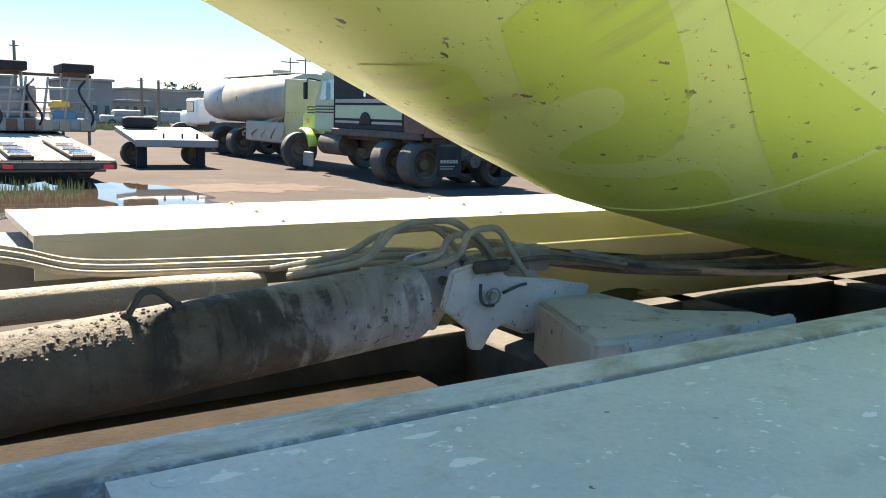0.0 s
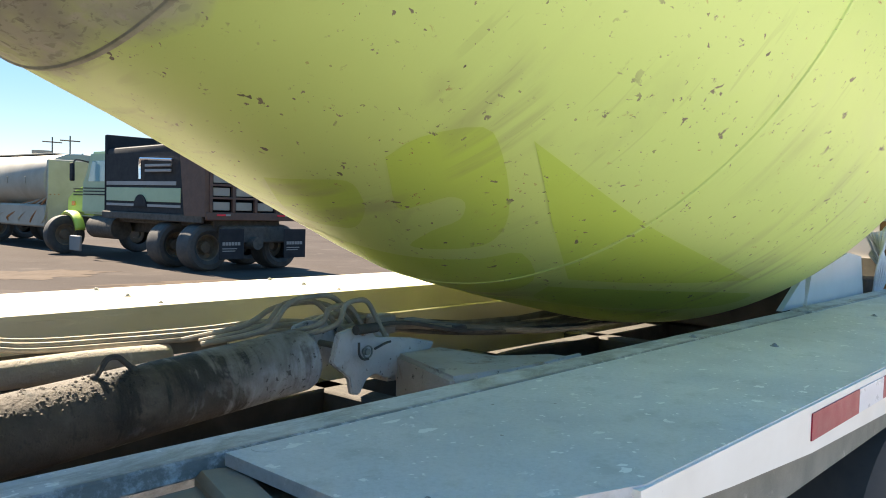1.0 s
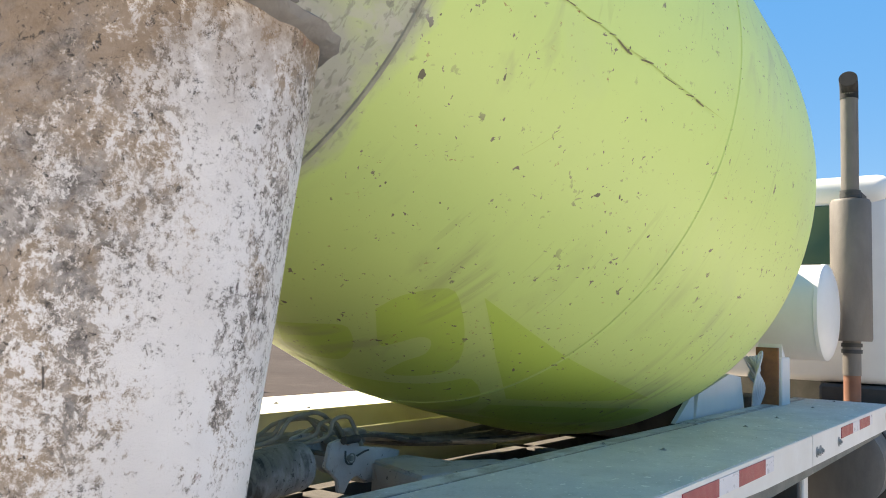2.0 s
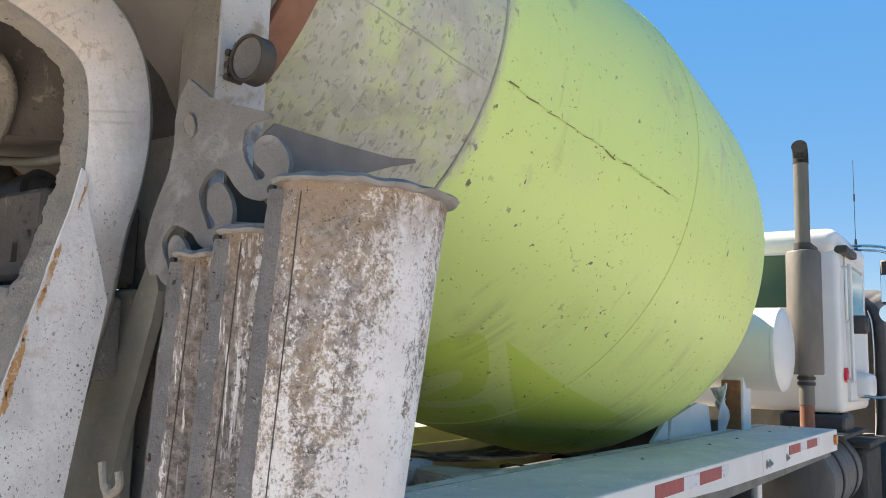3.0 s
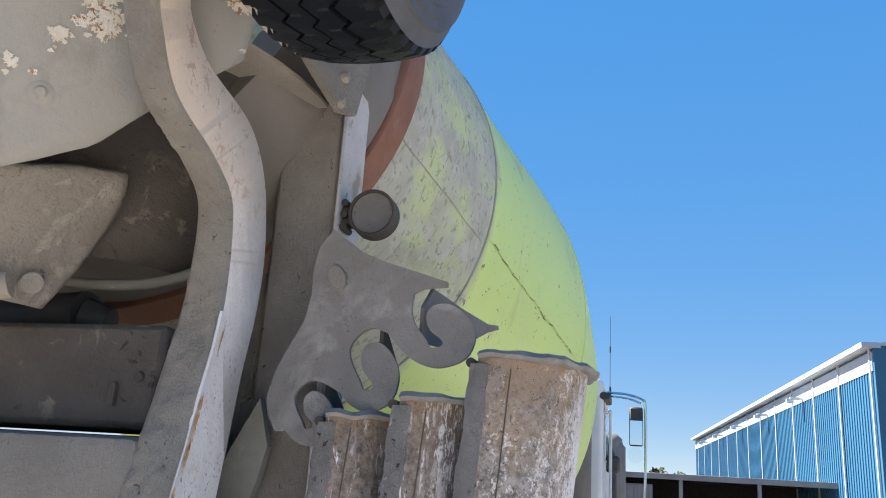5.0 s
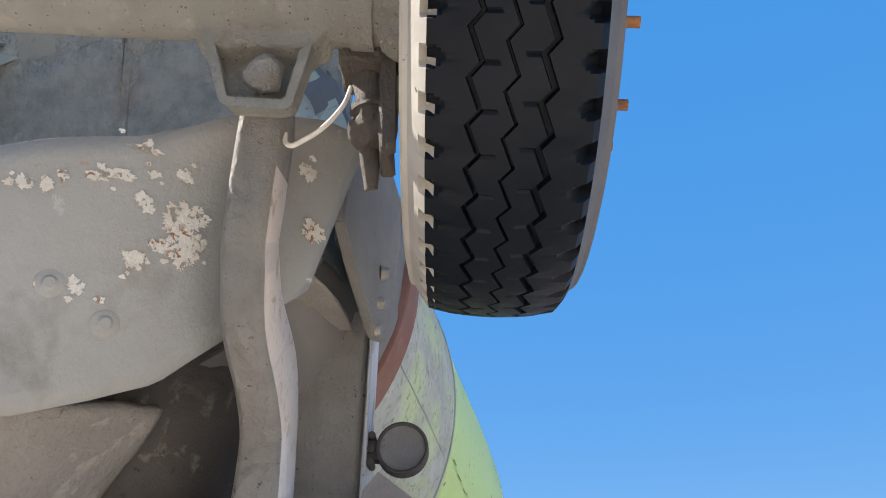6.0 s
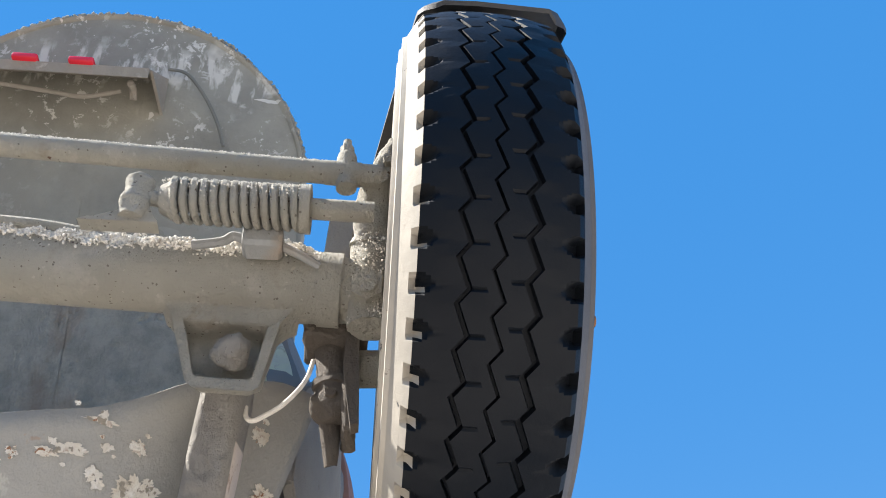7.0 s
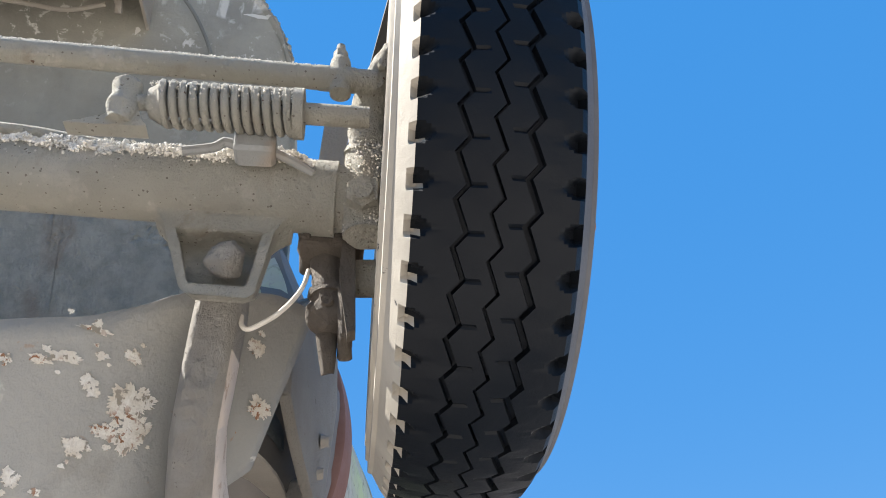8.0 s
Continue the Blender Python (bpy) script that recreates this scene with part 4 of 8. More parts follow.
def decal(outline, lift, smooth=3):
    """A flat sticker with a curved outline, laid on the shell; outline: (along, degrees round)."""
    bm = bmesh.new()
    ring = spline([(x, 0.02 * y, 0) for x, y in (*outline, outline[0])], smooth)[:-1]
    vs = [bm.verts.new(p) for p in ring]
    bmesh.ops.triangle_fill(bm, edges=[bm.edges.new((p, q)) for p, q in zip(vs, vs[1:] + vs[:1])], use_beauty=True)
    for _ in range(4):
        bmesh.ops.subdivide_edges(bm, edges=[e for e in bm.edges if e.calc_length() > 0.06], cuts=1)
        bmesh.ops.triangulate(bm, faces=bm.faces[:])
    for v in bm.verts:
        v.co = on_drum(v.co.x, v.co.y / 0.02 + TH, lift)
    bmesh.ops.recalc_face_normals(bm, faces=bm.faces[:])
    out = next(iter(bm.faces))
    if out.normal.dot(Vector((0, out.calc_center_median().y, out.calc_center_median().z))) < 0:
        bmesh.ops.reverse_faces(bm, faces=bm.faces[:])
    part("decal", bm, M["decal"], drum)


TH = -18
decal(((-0.38, 39), (-0.38, 44.7), (-0.31, 50.6), (-0.22, 49), (-0.08, 43.6), (0, 39), (0.03, 34.3), (0, 28.2), (-0.04, 25.2), (-0.09, 31.5), (-0.1, 36.6), (-0.15, 39.8), (-0.19, 39), (-0.2, 34.7), (-0.22, 32)), 0.0013)
decal(((-0.43, 19.6), (-0.40, 26), (-0.36, 31), (-0.30, 30), (-0.23, 26.8), (-0.16, 21), (-0.16, 17), (-0.18, 13), (-0.25, 11.5)), 0.0013)
decal(((-0.20, 52.8), (0.20, 52), (0.97, 50.6), (0.60, 42), (0.35, 36.6), (0.05, 44.7)), 0.0013, 1)
decal(((-0.13, 5), (-0.03, 14.4), (0.04, 23.3), (0.09, 31.7), (0.12, 37.3), (0.29, 32.9), (0.38, 22.5), (0.34, 11), (0.18, 3)), 0.0013)
decal(((0.37, 32.6), (0.61, 39), (1.09, 47.7), (1.11, 42.4), (0.84, 33.3), (0.65, 27.2), (0.48, 26.4)), 0.0013)
decal(((0.50, 7.4), (0.49, 22), (0.80, 30), (1.04, 36.3), (1.05, 27.3), (0.83, 13)), 0.0013)


# decks
def deck_poly(x0, x1, corner):
    pts = [(x0, 0.418), (x0 - 0.01, 0.20), (x0 + 0.13, 0.05), (x0 + 0.27, 0.0)] if corner else [(x0, 0.418), (x0, 0.0)]
    return pts + [(x1, 0.0), (x1, 0.418)]


def build_deck(side):
    """side 1: the right one; -1: the left one, mirrored."""
    fx = Matrix.Identity(4) if side == 1 else Matrix.Translation((0, W, 0)) @ Matrix.Diagonal((1, -1, 1, 1))
    # left deck has its own cream copy, carrying the sunlight in its colour
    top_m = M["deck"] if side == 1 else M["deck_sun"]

    def put(name, bm, mat, parent, label=""):
        bmesh.ops.transform(bm, matrix=fx, verts=bm.verts[:])
        bmesh.ops.recalc_face_normals(bm, faces=bm.faces[:])
        return part(name, bm, mat, parent, label)

    bm = bmesh.new()
    box(bm, 0.1, 4.2, 0.03, 0.40, 1.08, 1.195, 0.004)
    deck = put("fender_deck", bm, M["dusty_dark"], truck, "grey painted steel fender deck" if side == 1 else "dusty steel fender deck, sunlight put into its cream colour")
    for x0, x1, corner in ((0.048, 2.285, True) if side == 1 else (0.17, 2.285, False), (2.291, 4.23, False)):
        bm = bmesh.new()
        prism(bm, deck_poly(x0, x1, corner), 0.016, Matrix.Translation((0, 0, 1.234)))
        bmesh.ops.subdivide_edges(bm, edges=[e for e in bm.edges if e.calc_length() > 0.5], cuts=12, use_grid_fill=False)
        put("deck_plate", bm, top_m, deck)
    bm = bmesh.new()
    m = Matrix(((1, 0, 0, 0), (0, 0, 1, -0.004), (0, 1, 0, 0), (0, 0, 0, 1)))
    prism(bm, [(0.30, 1.247), (0.30, 1.214), (0.56, 1.190), (0.9, 1.166), (1.63, 1.142), (2.284, 1.134), (2.284, 1.247)], 0.012, m)
    prism(bm, [(2.292, 1.247), (2.292, 1.134), (4.23, 1.118), (4.23, 1.247)], 0.012, m)
    put("side_skirt", bm, M["deck_face"], deck, "white painted skirt")
    bm = bmesh.new()
    lip = [(0, 0), (0.074, 0.003), (0.074, 0.009), (0.0, 0.006)]
    r0 = -0.72 if side == 1 else 0.172
    if side == 1:
        box(bm, r0, 2.284, 0.434, 0.50, 1.220, 1.2465, 0.003)
        box(bm, 2.292, 4.23, 0.422, 0.50, 1.234, 1.252, 0.004)
    else:
        box(bm, r0, 4.23, 0.4185, 0.50, 1.230, 1.2495, 0.002)
    box(bm, r0, 4.2, 0.49, 0.4995, 1.15, 1.235)
    put("inner_lip", bm, top_m, deck)
    for x0 in (0.098, 0.76, 1.456, 2.345, 2.83, 3.55, 4.10):
        for y in (0.044, 0.256, 0.456):
            if side == 1 and (y < 0.1 or x0 < 1.0):
                continue
            bm = bmesh.new()
            bolt(bm, (x0 + 0.02 * (0.256 - y), y, DZ + (-0.003 if y > 0.42 else 0.001)), 0.006 if side == 1 else 0.0075, 0.0042 if side == 1 else 0.006)
            put("bolt", bm, M["bolt"], deck)
    if side == 1:
        bm = bmesh.new()
        lathe(bm, [(0.0, 0.0001), (0.0016, 0.006), (0.0016, 0.011), (0.0008, 0.0155), (-0.001, 0.016)], 28, Matrix.Translation((0.092, 0.40, DZ)) @ Matrix.Rotation(radians(-90), 4, "Y"))
        put("washer", bm, M["deck"], deck, "painted-over flat washer")
        for x0, x1, mm in ((0.888, 1.167, "tape_red"), (1.167, 1.345, "tape_white"), (1.345, 1.624, "tape_red"), (1.624, 1.72, "tape_white"),
                           (2.83, 3.10, "tape_red"), (3.10, 3.27, "tape_white"), (3.27, 3.56, "tape_red"), (3.56, 3.64, "tape_white")):
            bm = bmesh.new()
            box(bm, x0 + 0.001, x1 - 0.001, -0.0065, -0.0042, 1.188, 1.234)
            put("reflector_tape", bm, M[mm], deck)
        bm = bmesh.new()
        rod(bm, (4.13, -0.003, 1.19), (4.13, -0.022, 1.19), 0.032, seg=18)
        put("marker_lamp", bm, M["lamp_amber"], deck)
        for x0 in (2.36, 2.42, 2.78):
            bm = bmesh.new()
            bolt(bm, (x0, -0.004, 1.18), 0.012, 0.010, (0, -1, 0))
            put("bolt", bm, M["bolt"], deck)
    return deck


build_deck(1)
build_deck(-1)
# tan inner wing behind the deck's rear corner
bm = bmesh.new()
prism(bm, [(-0.70, 0.42), (0.34, 0.42), (0.34, 0.0), (0.2, -0.02), (-0.2, 0.10), (-0.6, 0.2)], 0.012, Matrix.Translation((0, 0, 1.205)))
box(bm, -0.12, -0.06, 0.12, 0.42, 1.205, 1.232, 0.008, Matrix.Rotation(radians(-18), 4, "Z"))
part("fender_wing", bm, M["trailer_deck"], truck, "tan dusty fender wing")

# frame under the drum
bm = bmesh.new()
box(bm, -0.75, 7.2, 0.70, 0.79, 0.72, 1.00, 0.008)
part("frame_rail", bm, M["dark_steel"], truck)
bm = bmesh.new()
box(bm, -0.75, 7.2, 1.45, 1.54, 0.72, 1.00, 0.008)
part("frame_rail", bm, M["dark_steel"], truck)
# muddy floor; its near-black brown holds the shade under the cylinder
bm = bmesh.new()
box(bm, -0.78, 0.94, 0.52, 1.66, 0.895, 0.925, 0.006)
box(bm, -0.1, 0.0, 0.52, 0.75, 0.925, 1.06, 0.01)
part("frame_floor", bm, M["shaded_floor"], truck)
for x0 in (1.1, 1.9, 2.7, 3.4):
    bm = bmesh.new()
    box(bm, x0, x0 + 0.1, 0.6, 1.64, 0.85, 1.0, 0.01)
    part("cross_member", bm, M["dark_steel"], truck)
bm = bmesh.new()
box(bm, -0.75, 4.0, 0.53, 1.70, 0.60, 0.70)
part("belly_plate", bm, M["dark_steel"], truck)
# added black sheet standing in for the dark void below the hoses
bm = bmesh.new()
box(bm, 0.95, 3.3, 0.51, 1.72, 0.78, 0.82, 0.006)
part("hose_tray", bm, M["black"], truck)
# added pale sheet that reflects sun onto the drum's underside
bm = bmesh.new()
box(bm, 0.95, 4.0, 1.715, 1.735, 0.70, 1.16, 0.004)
part("tray_side", bm, M["deck_sun"], truck, "added cream sheet that bounces sun up to the drum")

# hydraulic cylinder and its clevis
bm = bmesh.new()
cm = Matrix.Translation((-0.75, 1.10, 1.058)) @ Matrix.Rotation(radians(-4.9), 4, "Y")
lathe(bm, [(0, 0.0001), (0, 0.072), (0.4, 0.073), (0.72, 0.074), (1.05, 0.0735), (1.06, 0.0735)], 48, cm)
for v in bm.verts:
    v.co += Vector((0, 0.3, 1)) * 0.004 * noise.noise(v.co * 22)
lift = part("lift_cylinder", bm, M["tube_mud"], truck, "mud-caked hydraulic lift cylinder")
bm = bmesh.new()
lathe(bm, [(1.06, 0.0732), (1.3, 0.0735), (1.47, 0.073), (1.485, 0.068), (1.49, 0.05), (1.50, 0.0001)], 48, cm)
part("cylinder_sleeve", bm, M["tube_mud"], lift, "streaked white sleeve")
bm = bmesh.new()
rr = random.Random(4)
for k in range(900):
    x = rr.uniform(-0.7, 0.30)
    a = rr.gauss(0.55, 0.30)
    zc = 1.058 + (x + 0.75) * 0.0857
    ball(bm, (x, 1.10 - 0.073 * math.sin(a), zc + 0.073 * math.cos(a)), rr.uniform(0.0012, 0.0042), 1)
tagged(part("cement_crust", bm, M["tube_mud"], lift), kind="stuff")
bm = bmesh.new()
pipe(bm, [(0.215, 1.085, 1.213), (0.222, 1.08, 1.228), (0.236, 1.08, 1.247), (0.256, 1.08, 1.248), (0.272, 1.083, 1.236), (0.290, 1.085, 1.220)], 0.0058, 8)
ball(bm, (0.213, 1.085, 1.212), 0.009, 2)
ball(bm, (0.290, 1.085, 1.220), 0.009, 2)
part("lifting_eye", bm, M["dark_steel"], lift, "bent steel lifting eye")
XZ = Matrix(((1, 0, 0, 0), (0, 0, 1, 0), (0, 1, 0, 0), (0, 0, 0, 1)))
for y in (1.00, 1.16):
    bm = bmesh.new()
    prism(bm, [(0.732, 1.188), (0.752, 1.255), (0.795, 1.264), (0.852, 1.258), (0.872, 1.236), (1.0, 1.221), (1.085, 1.203), (1.05, 1.15), (0.915, 1.128), (0.872, 1.148), (0.845, 1.136), (0.822, 1.102), (0.797, 1.106), (0.788, 1.145)], 0.016, Matrix.Translation((0, y, 0)) @ XZ)
    bmesh.ops.bevel(bm, geom=bm.edges[:], offset=0.003, segments=2, affect="EDGES")
    part("clevis_plate", bm, M["tube"], lift)
bm = bmesh.new()
rod(bm, (0.832, 0.985, 1.206), (0.832, 1.19, 1.206), 0.008, seg=16)
lathe(bm, [(0, 0.013), (-0.003, 0.013), (-0.003, 0.016), (0, 0.016)], 20, Matrix.Translation((0.832, 0.988, 1.206)) @ Matrix.Rotation(radians(90), 4, "Z"))
part("pivot_pin", bm, M["dusty_dark"], lift)
bm = bmesh.new()
prism(bm, [(0.90, 1.222), (1.0, 1.212), (1.08, 1.195), (1.05, 1.11), (0.93, 1.115)], 0.125, Matrix.Translation((0, 1.017, 0)) @ XZ)
bmesh.ops.bevel(bm, geom=bm.edges[:], offset=0.006, segments=2, affect="EDGES")
part("clevis_block", bm, M["tube"], lift)
bm = bmesh.new()
rod(bm, (0.79, 0.985, 1.262), (0.86, 0.99, 1.262), 0.012, seg=12)
pipe(bm, [(0.80, 0.984, 1.232), (0.80, 0.982, 1.205), (0.812, 0.982, 1.192), (0.83, 0.982, 1.19)], 0.003, 6)
pipe(bm, [(0.85, 0.982, 1.212), (0.885, 0.982, 1.222), (0.905, 0.984, 1.224)], 0.003, 6)
part("cotter_pin", bm, M["dark_steel"], lift)
bm = bmesh.new()
prism(bm, [(0.95, 1.01), (1.11, 1.005), (1.125, 0.83), (1.255, 0.75), (1.265, 0.70), (1.20, 0.665), (0.83, 0.722)], 0.115, Matrix.Translation((0, 0, 1.072)))
bmesh.ops.bevel(bm, geom=bm.edges[:], offset=0.010, segments=3, affect="EDGES")
bracket = part("torque_bracket", bm, M["tube"], truck, "stained white torque bracket with rusty tan flank")
bm = bmesh.new()
prism(bm, [(0.835, 0.668), (0.835, 0.652), (1.25, 0.648), (1.262, 0.672)], 0.042, Matrix.Translation((0, 0, 1.158)))
bmesh.ops.bevel(bm, geom=bm.edges[:], offset=0.006, segments=2, affect="EDGES")
part("bracket_lip", bm, M["tube"], bracket, "chipped white lip")
for k in range(3):
    bm = bmesh.new()
    pipe(bm, [(0.52 + 0.10 * k, 1.10, 0.94), (0.66 + 0.09 * k, 0.98, 0.99 + 0.01 * k), (0.78 + 0.07 * k, 0.84, 1.01), (0.92 + 0.05 * k, 0.70, 0.98), (1.05, 0.60, 0.95)], 0.009 + 0.003 * (k % 2), 8)
    part("hydraulic_hose", bm, M["hose"], truck)
# second beam and hoses
bm = bmesh.new()
pipe(bm, [(-0.8, 1.40, 1.145), (-0.2, 1.40, 1.165), (0.3, 1.40, 1.175), (0.55, 1.40, 1.17)], 0.032, 14)
part("push_rod", bm, M["dusty"], truck, "dusty round push rod")
rh = random.Random(8)
for k in range(3):
    bm = bmesh.new()
    y, z = 1.46 + 0.013 * k, 1.212 + 0.009 * (k % 3)
    pipe(bm, [(-0.9, y + 0.05, z + 0.07), (-0.3, y, z + 0.055), (0.05, y, z + 0.04), (0.22, y, z), (0.45, y - 0.01, z - 0.01), (0.62, y - 0.12, z + 0.005), (0.76, 1.22 + 0.02 * k, 1.235 + 0.01 * k), (1.0, 1.20 + 0.02 * k, 1.23)], 0.0065 + 0.0015 * (k % 2), 8)
    part("hydraulic_hose", bm, M["hose"], truck)
for k, (w, h, y) in enumerate(((0.28, 0.080, 1.12), (0.22, 0.066, 1.16), (0.15, 0.070, 1.06), (0.32, 0.054, 1.2), (0.14, 0.055, 1.10))):
    bm = bmesh.new()
    c = (0.77, 0.76, 0.86, 0.79, 0.84)[k]
    pipe(bm, [(c - w / 2 - 0.1, y + 0.1, 1.225), (c - w / 2, y, 1.262), (c - w / 4, y, 1.25 + h * 0.85), (c, y, 1.25 + h), (c + w / 4, y, 1.25 + h * 0.9), (c + w / 2, y, 1.262), (c + w / 2 + 0.05, y + 0.02, 1.215)], 0.0066, 8)
    part("hydraulic_hose", bm, M["hose"], truck, "looped dusty hose")
for k in range(11):
    bm = bmesh.new()
    y0, z0 = 1.16 + 0.03 * k, 1.215 - 0.008 * (k % 4)
    pipe(bm, [(0.88, 1.1 + 0.02 * k, 1.235), (1.15, y0 + 0.02, z0 + 0.012), (1.5, y0 + 0.04, z0 - 0.035 + rh.uniform(-0.02, 0.01)), (1.95, y0 + rh.uniform(-0.04, 0.04), z0 - 0.07), (2.4, y0 - 0.05, z0 - 0.06 + rh.uniform(-0.02, 0.02)), (3.1, y0 - 0.1, 1.15)], 0.0065 + 0.002 * (k % 3), 6)
    part("hydraulic_hose", bm, M["hose"] if k % 3 else M["hose_dark"], truck)
bm = bmesh.new()
box(bm, 1.42, 1.47, 1.20, 1.44, 1.165, 1.19, 0.006)
part("hose_clamp", bm, M["hose_dark"], truck)
bm = bmesh.new()
box(bm, 1.10, 1.17, 1.22, 1.28, 1.19, 1.245, 0.006)
part("hose_clamp", bm, M["dusty"], truck)

# front pedestal, cooler and water tank
bm = bmesh.new()
prism(bm, [(2.56, 1.24), (2.60, 1.345), (3.05, 1.42), (3.24, 1.40), (3.30, 1.24)], 0.02, Matrix.Translation((0, 0.53, 0)) @ XZ)
prism(bm, [(2.34, 1.235), (2.52, 1.33), (2.57, 1.35), (2.57, 1.235)], 0.02, Matrix.Translation((0, 0.54, 0)) @ XZ)
part("front_pedestal", bm, M["white"], truck, "white front drum pedestal plate")
bm = bmesh.new()
box(bm, 3.55, 3.72, 0.405, 0.53, 1.24, 1.50, 0.006)
prism(bm, [(3.55, 1.50), (3.55, 1.57), (3.62, 1.50)], 0.12, Matrix.Translation((0, 0.407, 0)) @ XZ)
part("tank_saddle", bm, M["white"], truck, "white tank saddle with rusty edge")
bm = bmesh.new()
box(bm, 3.53, 3.549, 0.42, 0.535, 1.24, 1.55, 0.003)
part("tank_saddle", bm, M["rust"], truck)
for k in range(7):
    bm = bmesh.new()
    pipe(bm, [(3.34 + 0.02 * k, 0.50, 1.24), (3.30 + 0.03 * k, 0.48, 1.36), (3.40, 0.47 + 0.015 * k, 1.50), (3.48, 0.50, 1.52 - 0.03 * k), (3.45, 0.55, 1.40)], 0.006, 6)
    part("cable", bm, M["tape_white"], truck)
bm = bmesh.new()
box(bm, 3.3, 3.9, 0.62, 1.7, 1.02, 1.28, 0.01)
part("gearbox_plate", bm, M["dark_steel"], truck)
bm = bmesh.new()
tm = Matrix.Translation((4.16, 0.30, 1.757)) @ Matrix.Rotation(radians(90), 4, "Z")
lathe(bm, [(-0.045, 0.0001), (-0.043, 0.12), (-0.030, 0.22), (-0.012, 0.268), (0.0, 0.281), (0.02, 0.283), (0.022, 0.279), (1.64, 0.279), (1.66, 0.283), (1.70, 0.2), (1.72, 0.0001)], 64, tm)
part("water_tank", bm, M["white"], truck, "white transverse water tank with domed end")

# exhaust
bm = bmesh.new()
lathe(bm, [(1.595, 0.0001), (1.595, 0.115), (1.61, 0.121), (2.47, 0.121), (2.49, 0.112), (2.50, 0.056), (2.52, 0.0001)], 40, Matrix.Translation((4.70, 0.262, 0)) @ Matrix.Rotation(radians(-90), 4, "Y"))
exh = part("muffler", bm, M["muffler"], truck, "weathered upright muffler")
bm = bmesh.new()
pipe(bm, [(4.70, 0.262, 2.49), (4.70, 0.262, 2.8), (4.70, 0.262, 3.10), (4.70, 0.262, 3.19)], 0.053, 24, 3)
part("stack_pipe", bm, M["muffler"], exh)
bm = bmesh.new()
pipe(bm, [(4.70, 0.262, 3.15), (4.70, 0.262, 3.20), (4.67, 0.258, 3.235), (4.60, 0.25, 3.262)], 0.055, 24, 5)
part("stack_tip", bm, M["soot"], exh, "sooty black stack tip")
bm = bmesh.new()
rod(bm, (4.70, 0.262, 1.595), (4.70, 0.262, 1.20), 0.05, seg=24)
part("inlet_pipe", bm, M["rust_ring"], exh, "rusty inlet pipe")
bm = bmesh.new()
rod(bm, (4.70, 0.262, 1.60), (4.70, 0.262, 1.38), 0.054, seg=24)
part("pipe_sleeve", bm, M["muffler"], exh, "grey sleeve on the inlet pipe")
for z in (1.53, 1.57, 2.515, 2.54):
    bm = bmesh.new()
    lathe(bm, [(-0.012, 0.05), (-0.012, 0.062), (0.012, 0.062), (0.012, 0.05)], 24, Matrix.Translation((4.70, 0.262, z)) @ Matrix.Rotation(radians(-90), 4, "Y"))
    part("exhaust_clamp", bm, M["black"], exh)
bm = bmesh.new()
box(bm, 4.72, 4.95, 0.20, 0.32, 2.50, 2.55, 0.006)
part("exhaust_bracket", bm, M["black"], exh)

# cab
CX0, CX1, CY0, CY1 = 4.93, 6.25, 0.06, 2.18
bm = bmesh.new()
box(bm, CX0, CX1, CY0, CY1, 1.32, 2.55, 0.05, None, 3)
cab = part("cab", bm, M["white"], truck, "white truck cab with dark rear window")
bm = bmesh.new()
box(bm, CX0 - 0.02, CX1 + 0.03, CY0 - 0.01, CY1 + 0.01, 2.47, 2.70, 0.10, None, 4)
part("cab_roof", bm, M["white"], cab)
bm = bmesh.new()
box(bm, CX0 - 0.012, CX0 + 0.01, 0.36, 1.88, 2.10, 2.50, 0.008)
part("rear_window", bm, M["glass"], cab, "dark green tinted rear window")
bm = bmesh.new()
box(bm, 5.22, 6.02, CY0 - 0.012, CY0 + 0.01, 2.02, 2.45, 0.02)
part("side_window", bm, M["pane"], cab)
bm = bmesh.new()
box(bm, 5.14, 6.12, CY0 - 0.014, CY0 - 0.002, 1.40, 2.01, 0.02)
box(bm, 5.14, 5.215, CY0 - 0.014, CY0 - 0.002, 2.01, 2.46, 0.01)
box(bm, 5.14, 6.12, CY0 - 0.014, CY0 - 0.002, 2.455, 2.50, 0.01)
part("cab_door", bm, M["white"], cab, "white cab door")
bm = bmesh.new()
rod(bm, (5.02, CY0 - 0.06, 1.55), (5.02, CY0 - 0.06, 2.42), 0.013, seg=10)
rod(bm, (5.02, CY0, 1.56), (5.02, CY0 - 0.06, 1.56), 0.011, seg=8)
rod(bm, (5.02, CY0, 2.40), (5.02, CY0 - 0.06, 2.40), 0.011, seg=8)
part("grab_rail", bm, M["white"], cab)
bm = bmesh.new()
rod(bm, (5.04, CY0 - 0.001, 1.60), (5.04, CY0 - 0.02, 1.60), 0.055, seg=24)
part("side_lamp", bm, M["lamp_red"], cab, "round red side marker")
bm = bmesh.new()
box(bm, CX0 - 0.02, 5.35, 0.05, 0.5, 1.16, 1.31, 0.02)
part("cab_mount", bm, M["black"], cab)
bm = bmesh.new()
box(bm, 5.30, 5.42, CY0 - 0.13, CY0 - 0.005, 1.92, 2.06, 0.02)
part("work_lamp", bm, M["black"], cab)
bm = bmesh.new()
box(bm, 5.5, 5.9, CY0 - 0.11, CY0 + 0.1, 1.42, 1.62, 0.05, None, 3)
part("battery_box", bm, M["white"], cab)
bm = bmesh.new()
box(bm, 4.94, 5.40, 0.0, 0.10, 2.50, 2.56, 0.01)
part("sun_visor", bm, M["black"], cab)
